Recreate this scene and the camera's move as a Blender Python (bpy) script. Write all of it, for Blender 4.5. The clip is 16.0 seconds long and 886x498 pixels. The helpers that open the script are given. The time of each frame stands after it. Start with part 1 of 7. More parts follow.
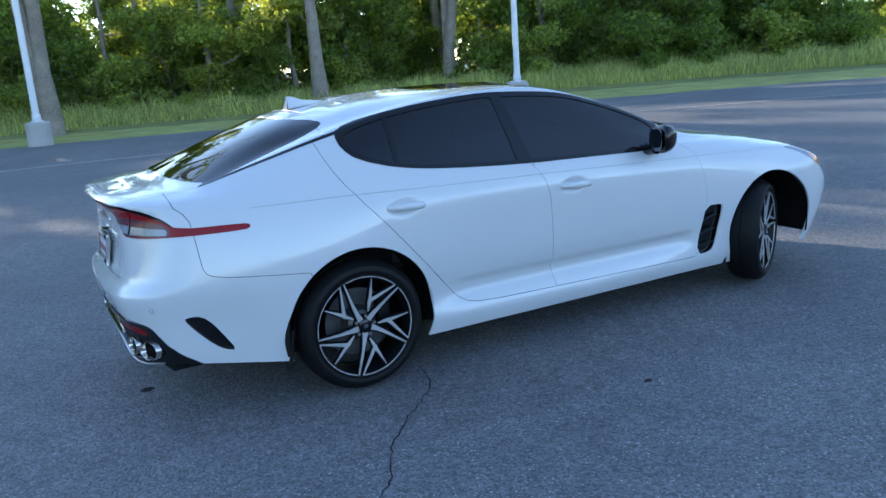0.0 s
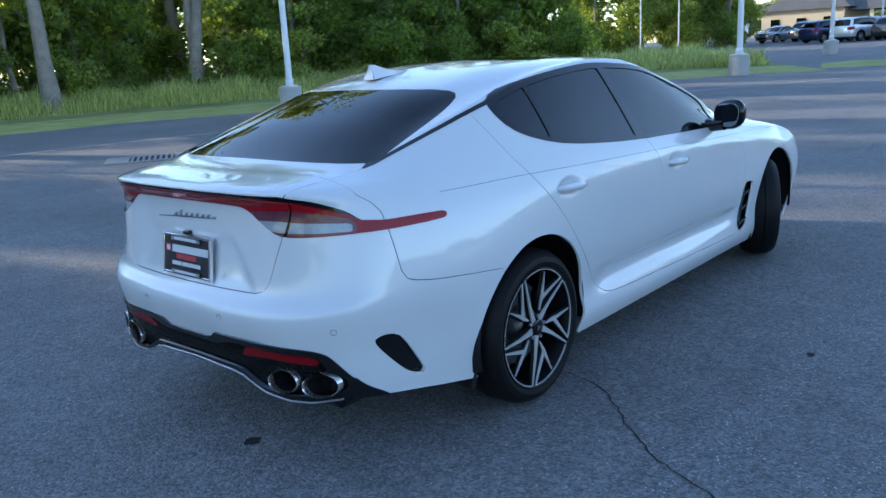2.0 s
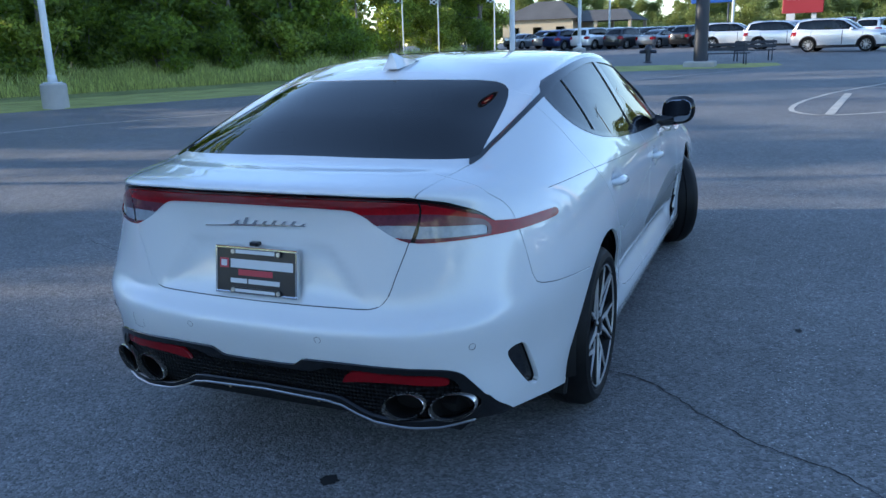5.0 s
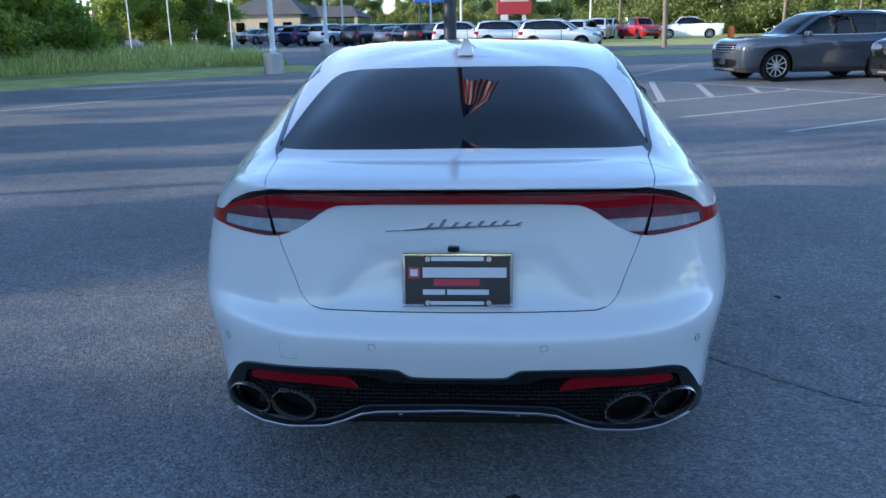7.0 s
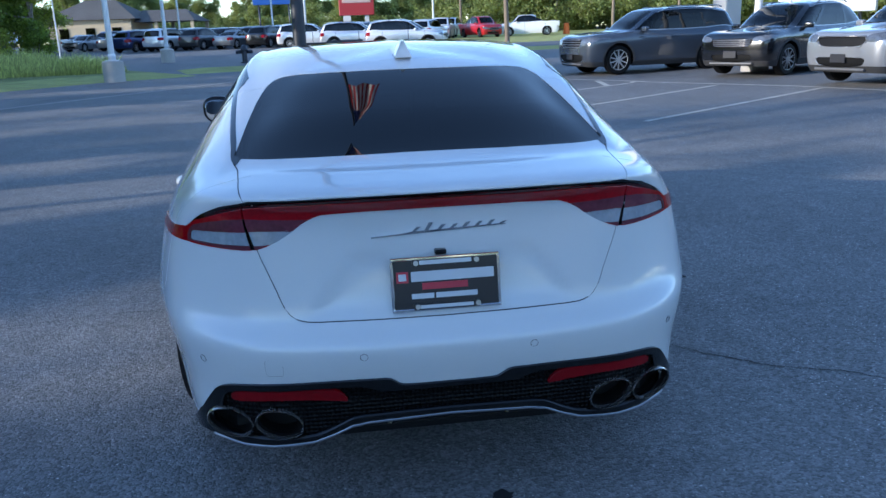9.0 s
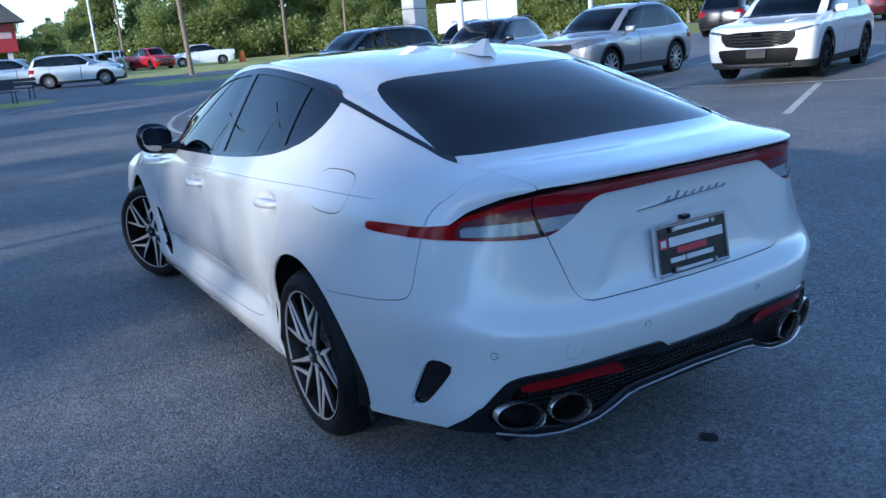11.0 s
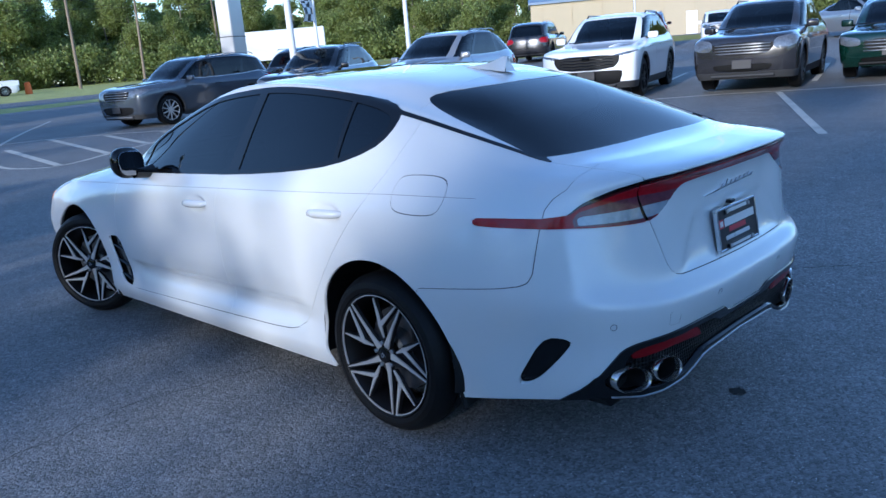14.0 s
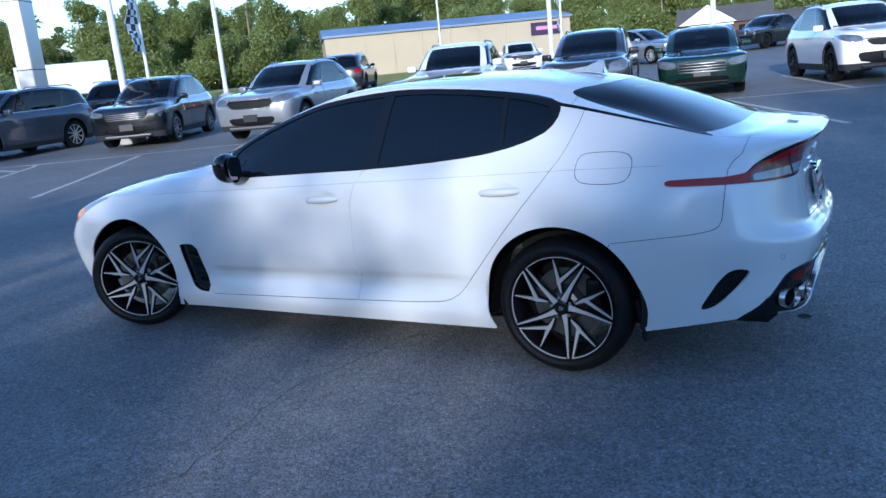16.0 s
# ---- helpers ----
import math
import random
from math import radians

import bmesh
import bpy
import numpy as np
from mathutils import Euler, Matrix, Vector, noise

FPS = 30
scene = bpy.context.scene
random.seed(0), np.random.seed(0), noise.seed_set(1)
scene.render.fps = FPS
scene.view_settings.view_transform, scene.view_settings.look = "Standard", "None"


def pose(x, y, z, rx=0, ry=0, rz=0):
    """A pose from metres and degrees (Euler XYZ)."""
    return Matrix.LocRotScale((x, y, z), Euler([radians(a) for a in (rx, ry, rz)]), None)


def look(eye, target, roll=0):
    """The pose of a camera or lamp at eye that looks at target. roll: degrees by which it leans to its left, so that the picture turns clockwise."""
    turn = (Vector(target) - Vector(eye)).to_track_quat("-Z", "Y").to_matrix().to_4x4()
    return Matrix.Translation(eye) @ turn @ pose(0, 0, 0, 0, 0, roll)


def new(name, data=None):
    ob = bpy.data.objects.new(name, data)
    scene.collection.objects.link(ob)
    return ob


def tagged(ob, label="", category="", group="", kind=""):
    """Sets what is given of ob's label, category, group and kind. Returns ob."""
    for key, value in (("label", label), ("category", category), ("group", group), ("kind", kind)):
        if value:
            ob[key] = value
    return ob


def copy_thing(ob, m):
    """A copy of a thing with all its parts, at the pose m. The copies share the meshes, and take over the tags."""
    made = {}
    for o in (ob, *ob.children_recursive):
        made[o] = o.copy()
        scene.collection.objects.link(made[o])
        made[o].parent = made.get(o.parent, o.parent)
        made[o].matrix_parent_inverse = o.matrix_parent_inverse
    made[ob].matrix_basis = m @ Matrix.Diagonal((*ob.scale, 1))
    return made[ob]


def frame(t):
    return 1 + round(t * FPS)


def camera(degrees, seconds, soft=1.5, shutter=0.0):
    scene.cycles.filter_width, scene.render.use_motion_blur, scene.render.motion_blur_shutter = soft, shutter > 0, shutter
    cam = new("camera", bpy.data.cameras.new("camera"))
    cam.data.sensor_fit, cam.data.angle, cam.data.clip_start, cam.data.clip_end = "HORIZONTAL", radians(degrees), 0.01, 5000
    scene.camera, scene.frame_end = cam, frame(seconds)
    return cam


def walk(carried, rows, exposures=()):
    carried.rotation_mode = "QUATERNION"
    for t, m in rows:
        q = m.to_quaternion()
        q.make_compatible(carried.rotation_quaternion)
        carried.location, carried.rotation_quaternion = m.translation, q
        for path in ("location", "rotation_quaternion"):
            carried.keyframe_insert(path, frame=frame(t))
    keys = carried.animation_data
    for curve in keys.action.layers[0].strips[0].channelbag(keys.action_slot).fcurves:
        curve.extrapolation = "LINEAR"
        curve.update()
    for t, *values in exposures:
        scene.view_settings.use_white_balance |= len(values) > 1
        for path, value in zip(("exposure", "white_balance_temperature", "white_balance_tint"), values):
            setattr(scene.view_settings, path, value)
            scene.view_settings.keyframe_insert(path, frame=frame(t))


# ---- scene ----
# ---- camera ----
EXPOSURE, KELVIN = 1.38, 5000
cam = camera(58.24, 16.0)
walk(cam, [
    (0, pose(4.369, -1.424, 1.531, 76.70, 4.01, 60.41)),
    (0.5, pose(4.012, -1.828, 1.530, 76.61, 3.95, 55.31)),
    (1, pose(3.566, -2.105, 1.494, 76.36, 3.85, 50.05)),
    (1.5, pose(3.124, -2.393, 1.461, 76.27, 3.56, 44.78)),
    (2, pose(2.686, -2.636, 1.429, 76.23, 3.08, 40.00)),
    (2.5, pose(2.296, -2.788, 1.419, 76.16, 2.42, 36.00)),
    (3, pose(2.049, -2.963, 1.422, 76.14, 1.61, 33.21)),
    (3.5, pose(1.981, -2.986, 1.416, 76.23, 1.08, 31.34)),
    (4, pose(1.971, -2.974, 1.421, 76.10, 0.91, 29.64)),
    (4.2, pose(1.945, -2.973, 1.423, 76.02, 0.98, 28.69)),
    (6.3, pose(0.454, -3.294, 1.425, 75.00, 1.78, 8.96)),
    (6.5, pose(0.322, -3.276, 1.418, 74.99, 1.48, 7.02)),
    (7, pose(0.090, -3.205, 1.410, 74.95, 0.85, 3.17)),
    (7.5, pose(-0.012, -3.208, 1.416, 74.93, 0.55, 0.54)),
    (8, pose(-0.031, -3.199, 1.417, 74.84, 0.77, -1.59)),
    (8.2, pose(-0.033, -3.199, 1.426, 74.77, 0.85, -2.47)),
    (10.3, pose(-1.352, -2.980, 1.418, 74.88, 4.53, -23.22)),
    (10.5, pose(-1.545, -2.913, 1.442, 74.86, 4.68, -26.16)),
    (11, pose(-1.880, -2.706, 1.412, 75.19, 4.58, -31.42)),
    (11.5, pose(-2.198, -2.622, 1.437, 75.41, 4.39, -35.38)),
    (12, pose(-2.396, -2.637, 1.458, 75.58, 4.20, -37.92)),
    (12.5, pose(-2.444, -2.641, 1.462, 75.66, 4.15, -39.55)),
    (13, pose(-2.491, -2.624, 1.464, 75.73, 4.20, -41.07)),
    (13.5, pose(-2.598, -2.530, 1.449, 75.81, 4.45, -42.96)),
    (14, pose(-2.794, -2.315, 1.449, 75.94, 4.92, -45.51)),
    (14.5, pose(-3.169, -2.173, 1.448, 76.19, 5.31, -48.67)),
    (15, pose(-3.545, -1.973, 1.442, 76.44, 5.48, -52.37)),
    (15.5, pose(-3.871, -1.658, 1.458, 76.64, 5.49, -56.59)),
    (16, pose(-4.260, -1.343, 1.466, 76.84, 5.48, -61.02)),
], [(0, EXPOSURE + .43, KELVIN + 1050, 12), (3, EXPOSURE + .21, KELVIN + 950, 12), (7.5, EXPOSURE + .04, KELVIN + 650, 12), (11, EXPOSURE - .24, KELVIN + 250, 12), (16, EXPOSURE - .33, KELVIN + 50, 12)])

# ---- light ----
SUN_EL, SUN_FROM = radians(15.0), Vector((-0.95, -0.255, 0.0)).normalized()
world = bpy.data.worlds.new("sky_world")
scene.world = world
world.use_nodes = True
wn = world.node_tree.nodes
wl = world.node_tree.links
sky = wn.new("ShaderNodeTexSky")
sky.sky_type, sky.sun_disc = "NISHITA", False
sky.sun_elevation, sky.altitude = SUN_EL, 1200
sky.sun_rotation = math.atan2(SUN_FROM.x, SUN_FROM.y)
sky.air_density, sky.dust_density, sky.ozone_density = 1.0, 0.2, 1.5
wl.new(sky.outputs["Color"], wn["Background"].inputs["Color"])
wn["Background"].inputs["Strength"].default_value = 0.15
sun = new("sun", bpy.data.lights.new("sun", "SUN"))
sun.data.energy, sun.data.angle, sun.data.color = 2.6, radians(0.6), (1.0, 0.86, 0.66)
to_sun = SUN_FROM * math.cos(SUN_EL) + Vector((0, 0, math.sin(SUN_EL)))
sun.matrix_world = look(to_sun * 60, (0, 0, 0))


# ---- materials ----
def mat(name, color, rough=0.5, metal=0.0, coat=0.0, grain=None, bump=None, vary=0.0, spec=0.5):
    """Principled material; grain: (scale, second scale, amount) of colour variation; bump: (scale, strength, distance)."""
    m = bpy.data.materials.new(name)
    m.use_nodes = True
    nodes, links = m.node_tree.nodes, m.node_tree.links
    b = nodes["Principled BSDF"]
    b.inputs["Base Color"].default_value = (*color, 1)
    b.inputs["Roughness"].default_value = rough
    b.inputs["Metallic"].default_value = metal
    b.inputs["Coat Weight"].default_value = coat
    b.inputs["Coat Roughness"].default_value = 0.02
    b.inputs["Specular IOR Level"].default_value = spec
    coords = nodes.new("ShaderNodeTexCoord")
    source = None
    if grain:
        s1, s2, amount = grain
        n1, n2 = nodes.new("ShaderNodeTexNoise"), nodes.new("ShaderNodeTexNoise")
        n1.inputs["Scale"].default_value, n2.inputs["Scale"].default_value = s1, s2
        n1.inputs["Detail"].default_value = n2.inputs["Detail"].default_value = 4
        links.new(coords.outputs["Object"], n1.inputs["Vector"])
        links.new(coords.outputs["Object"], n2.inputs["Vector"])
        mixn = nodes.new("ShaderNodeMath")
        mixn.operation = "ADD"
        links.new(n1.outputs["Fac"], mixn.inputs[0])
        links.new(n2.outputs["Fac"], mixn.inputs[1])
        rng = nodes.new("ShaderNodeMapRange")
        rng.inputs["From Min"].default_value, rng.inputs["From Max"].default_value = 0.6, 1.4
        rng.inputs["To Min"].default_value, rng.inputs["To Max"].default_value = 1 - amount, 1 + amount
        links.new(mixn.outputs[0], rng.inputs["Value"])
        source = rng.outputs["Result"]
    if vary:
        info = nodes.new("ShaderNodeObjectInfo")
        r2 = nodes.new("ShaderNodeMapRange")
        r2.inputs["To Min"].default_value, r2.inputs["To Max"].default_value = 1 - vary, 1 + vary
        links.new(info.outputs["Random"], r2.inputs["Value"])
        if source is None:
            source = r2.outputs["Result"]
        else:
            mul = nodes.new("ShaderNodeMath")
            mul.operation = "MULTIPLY"
            links.new(source, mul.inputs[0])
            links.new(r2.outputs["Result"], mul.inputs[1])
            source = mul.outputs[0]
    if source is not None:
        sc = nodes.new("ShaderNodeVectorMath")
        sc.operation = "SCALE"
        sc.inputs[0].default_value = color
        links.new(source, sc.inputs["Scale"])
        links.new(sc.outputs[0], b.inputs["Base Color"])
    if bump:
        s, strength, dist = bump
        nb = nodes.new("ShaderNodeTexNoise")
        nb.inputs["Scale"].default_value = s
        nb.inputs["Detail"].default_value = 3
        links.new(coords.outputs["Object"], nb.inputs["Vector"])
        bn = nodes.new("ShaderNodeBump")
        bn.inputs["Strength"].default_value, bn.inputs["Distance"].default_value = strength, dist
        links.new(nb.outputs["Fac"], bn.inputs["Height"])
        links.new(bn.outputs["Normal"], b.inputs["Normal"])
    return m


def paint(name, color, rough=0.32, metal=0.0):
    return mat(name, color, rough, metal, 1.0, (2.0, 240.0, 0.02))


def tinted_glass(name, tint, ior=1.5):
    m = bpy.data.materials.new(name)
    m.use_nodes = True
    nodes, links = m.node_tree.nodes, m.node_tree.links
    nodes.remove(nodes["Principled BSDF"])
    tr, gl, mx, fr = nodes.new("ShaderNodeBsdfTransparent"), nodes.new("ShaderNodeBsdfGlossy"), nodes.new("ShaderNodeMixShader"), nodes.new("ShaderNodeFresnel")
    tr.inputs["Color"].default_value = (*tint, 1)
    gl.inputs["Roughness"].default_value = 0.01
    fr.inputs["IOR"].default_value = ior
    links.new(fr.outputs[0], mx.inputs[0])
    links.new(tr.outputs[0], mx.inputs[1])
    links.new(gl.outputs[0], mx.inputs[2])
    links.new(mx.outputs[0], nodes["Material Output"].inputs["Surface"])
    return m


def leaf_material(name, color, through_color, low=0.55, high=1.5):
    m = bpy.data.materials.new(name)
    m.use_nodes = True
    nodes, links = m.node_tree.nodes, m.node_tree.links
    b = nodes["Principled BSDF"]
    geo = nodes.new("ShaderNodeNewGeometry")
    ramp = nodes.new("ShaderNodeMapRange")
    ramp.inputs["To Min"].default_value, ramp.inputs["To Max"].default_value = low, high
    links.new(geo.outputs["Random Per Island"], ramp.inputs["Value"])
    sc, st = nodes.new("ShaderNodeVectorMath"), nodes.new("ShaderNodeVectorMath")
    for node, col in ((sc, color), (st, through_color)):
        node.operation = "SCALE"
        node.inputs[0].default_value = col
        links.new(ramp.outputs["Result"], node.inputs["Scale"])
    b.inputs["Roughness"].default_value = 0.55
    links.new(sc.outputs[0], b.inputs["Base Color"])
    tl = nodes.new("ShaderNodeBsdfTranslucent")
    links.new(st.outputs[0], tl.inputs["Color"])
    mx = nodes.new("ShaderNodeMixShader")
    mx.inputs[0].default_value = 0.45
    links.new(b.outputs[0], mx.inputs[1])
    links.new(tl.outputs[0], mx.inputs[2])
    links.new(mx.outputs[0], nodes["Material Output"].inputs["Surface"])
    return m


PEARL = paint("white_pearl_paint", (0.61, 0.62, 0.63), 0.26)
GAP = mat("panel_gap_dark", (0.03, 0.03, 0.035), 0.8)
GLOSS_BLACK = mat("gloss_black_plastic", (0.004, 0.004, 0.0045), 0.08, 0, 0.2, bump=(300, 0.02, 0.001), spec=.4)
MATT_BLACK = mat("grained_black_plastic", (0.006, 0.006, 0.0065), 0.6, bump=(500, 0.3, 0.001), spec=.25)
TINT = tinted_glass("dark_tinted_glass", (0.016, 0.022, 0.034), 1.52)
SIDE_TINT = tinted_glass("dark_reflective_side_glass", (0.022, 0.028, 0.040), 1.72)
CAR_GLASS = tinted_glass("car_glass", (0.16, 0.18, 0.18))
RUBBER = mat("tyre_rubber", (0.006, 0.006, 0.0065), 0.55, grain=(8, 60, 0.3), bump=(120, 0.2, 0.001), spec=.18)
MACHINED = mat("machined_alloy", (0.56, 0.55, 0.54), 0.36, 0.5, grain=(30, 300, 0.08))
DARK_ALLOY = mat("black_alloy", (0.005, 0.005, 0.006), 0.45, 0.0, 0.0, spec=.25)
CHROME = mat("chrome", (0.75, 0.75, 0.76), 0.08, 1.0)
STEEL = mat("brushed_steel", (0.45, 0.45, 0.46), 0.3, 1.0, grain=(20, 90, 0.1))
RED_LENS = mat("red_lens", (0.25, 0.0010, 0.005), 0.12, 0, .0, grain=(18, 120, .25), bump=(60, 0.05, 0.002), spec=.35)
PINK_LENS = mat("smoked_red_lens", (0.105, 0.022, 0.036), 0.12, 0, .2, grain=(14, 90, .3), bump=(60, 0.05, 0.002))
RED_BRIGHT = mat("red_reflector", (0.17, 0.0015, 0.005), 0.25, 0, 0.0, grain=(40, 300, .15), spec=.25)
RED_DEEP = mat("deep_red_lens", (0.035, 0.001, 0.002), 0.1, 0, .0, spec=.35)
CLEAR_LENS = mat("clear_lens", (0.27, 0.30, 0.35), 0.10, 0.1, .5, grain=(9, 60, .25), bump=(90, 0.08, 0.003))
AMBER = mat("amber_lens", (0.75, 0.22, 0.03), 0.15, 0, 1.0)
SEAT = mat("black_leather", (0.02, 0.02, 0.022), 0.5, bump=(200, 0.2, 0.001))


# ---- mesh tools ----
def part(name, data, material, parent=None, label="", kind="", category=""):
    """Links a bmesh, a mesh, or (verts, faces) as one mesh object under parent."""
    if isinstance(data, bmesh.types.BMesh):
        me = bpy.data.meshes.new(name)
        data.to_mesh(me)
        data.free()
    elif isinstance(data, bpy.types.Mesh):
        me = data
    else:
        me = bpy.data.meshes.new(name)
        me.from_pydata([tuple(map(float, v)) for v in data[0]], [], [tuple(map(int, f)) for f in data[1]])
    if material is not None and not me.materials:
        me.materials.append(material)
    ob = new(name, me)
    if parent is not None:
        ob.parent = parent
    return tagged(ob, label, category, "", kind)


def smooth(ob, angle=40):
    ob.data.shade_smooth()
    ob.data.set_sharp_from_angle(angle=radians(angle))
    return ob


def thing(name, label, category, m=None, group=""):
    e = new(name)
    e.empty_display_size = 0.2
    if m is not None:
        e.matrix_world = m
    return tagged(e, label, category, group)


def add_box(bm, c, s, rot=None, bevel=0.0, seg=1):
    """A box of size s centred at c, optionally turned and bevelled, into bm."""
    m = Matrix.Translation(c) @ (rot or Matrix.Identity(4)) @ Matrix.Diagonal((*s, 1))
    r = bmesh.ops.create_cube(bm, size=1, matrix=m)
    if bevel:
        edges = list({e for v in r["verts"] for e in v.link_edges})
        bmesh.ops.bevel(bm, geom=edges, offset=bevel, segments=seg, affect="EDGES", profile=0.6)


def box(c, s, rot=None, bevel=0.0, seg=1):
    bm = bmesh.new()
    add_box(bm, c, s, rot, bevel, seg)
    return bm


def add_tube(bm, pts, radii, seg=8, caps=True):
    """A round tube along pts with a radius at each point."""
    pts = [Vector(p) for p in pts]
    if not hasattr(radii, "__len__"):
        radii = [radii] * len(pts)
    rings = []
    side = None
    for i, p in enumerate(pts):
        d = (pts[min(i + 1, len(pts) - 1)] - pts[max(i - 1, 0)]).normalized()
        if side is None:
            side = d.cross(Vector((0, 0, 1)) if abs(d.z) < 0.9 else Vector((1, 0, 0))).normalized()
        side = (side - d * side.dot(d)).normalized()
        up = d.cross(side)
        rings.append([bm.verts.new(p + (side * math.cos(a) + up * math.sin(a)) * radii[i]) for a in [2 * math.pi * k / seg for k in range(seg)]])
    for a, b in zip(rings, rings[1:]):
        for k in range(seg):
            f = bm.faces.new((a[k], a[(k + 1) % seg], b[(k + 1) % seg], b[k]))
            f.smooth = True
    if caps:
        bm.faces.new(rings[0][::-1])
        bm.faces.new(rings[-1])


def tube(pts, radii, seg=8):
    bm = bmesh.new()
    add_tube(bm, pts, radii, seg)
    return bm


def add_lathe(bm, profile, seg=48, axis="x"):
    """Turns a profile of (along, radius) round the x or z axis."""
    rings = []
    for along, r in profile:
        ring = []
        for k in range(seg):
            a = 2 * math.pi * k / seg
            co = (along, r * math.cos(a), r * math.sin(a)) if axis == "x" else (r * math.cos(a), r * math.sin(a), along)
            ring.append(bm.verts.new(co))
        rings.append(ring)
    for a, b in zip(rings, rings[1:]):
        for k in range(seg):
            bm.faces.new((a[k], b[k], b[(k + 1) % seg], a[(k + 1) % seg])).smooth = True
    return rings


def add_prism(bm, outline, depth, to_world):
    """Extrudes a 2D outline by depth; to_world maps (a, b, d) to a place."""
    lo = [bm.verts.new(to_world(a, b, 0)) for a, b in outline]
    hi = [bm.verts.new(to_world(a, b, depth)) for a, b in outline]
    n = len(outline)
    bm.faces.new(hi)
    bm.faces.new(lo[::-1])
    for k in range(n):
        bm.faces.new((lo[k], lo[(k + 1) % n], hi[(k + 1) % n], hi[k]))


def fix(bm):
    bmesh.ops.recalc_face_normals(bm, faces=bm.faces[:])
    return bm


def chaikin(pts, n=2):
    pts = [np.array(p, float) for p in pts]
    for _ in range(n):
        out = []
        for a, b in zip(pts, pts[1:] + pts[:1]):
            out += [a * 0.75 + b * 0.25, a * 0.25 + b * 0.75]
        pts = out
    return np.array(pts)


def poly_sdf(a, b, pts):
    """Signed distance of the 2D points (a, b) to a closed outline, negative inside."""
    pts = np.asarray(pts, float)
    p = np.stack([a, b], 1)
    best = np.full(len(p), 1e9)
    inside = np.zeros(len(p), bool)
    for q, r in zip(pts, np.roll(pts, -1, 0)):
        e = r - q
        w = p - q
        t = np.clip((w @ e) / max(e @ e, 1e-12), 0, 1)
        best = np.minimum(best, ((w - t[:, None] * e) ** 2).sum(1))
        cross = (q[1] > p[:, 1]) != (r[1] > p[:, 1])
        if q[1] != r[1]:
            inside ^= cross & (p[:, 0] < (r[0] - q[0]) * (p[:, 1] - q[1]) / (r[1] - q[1]) + q[0])
    return np.sqrt(best) * np.where(inside, -1, 1)


def spline(values, knots, at):
    """Smooth curve through values (n, d) at knots, Hermite with averaged slopes."""
    values, knots = np.asarray(values, float), np.asarray(knots, float)
    step = np.diff(knots)
    d = np.diff(values, axis=0) / step[:, None]
    m = np.empty_like(values)
    m[0], m[-1] = d[0], d[-1]
    w = (step[1:] / (step[:-1] + step[1:]))[:, None]
    m[1:-1] = d[:-1] * w + d[1:] * (1 - w)
    i = np.clip(np.searchsorted(knots, at, side="right") - 1, 0, len(knots) - 2)
    h = step[i][:, None]
    t = ((at - knots[i]) / step[i])[:, None]
    return ((2 * t**3 - 3 * t**2 + 1) * values[i] + (t**3 - 2 * t**2 + t) * h * m[i] + (-2 * t**3 + 3 * t**2) * values[i + 1] + (t**3 - t**2) * h * m[i + 1])


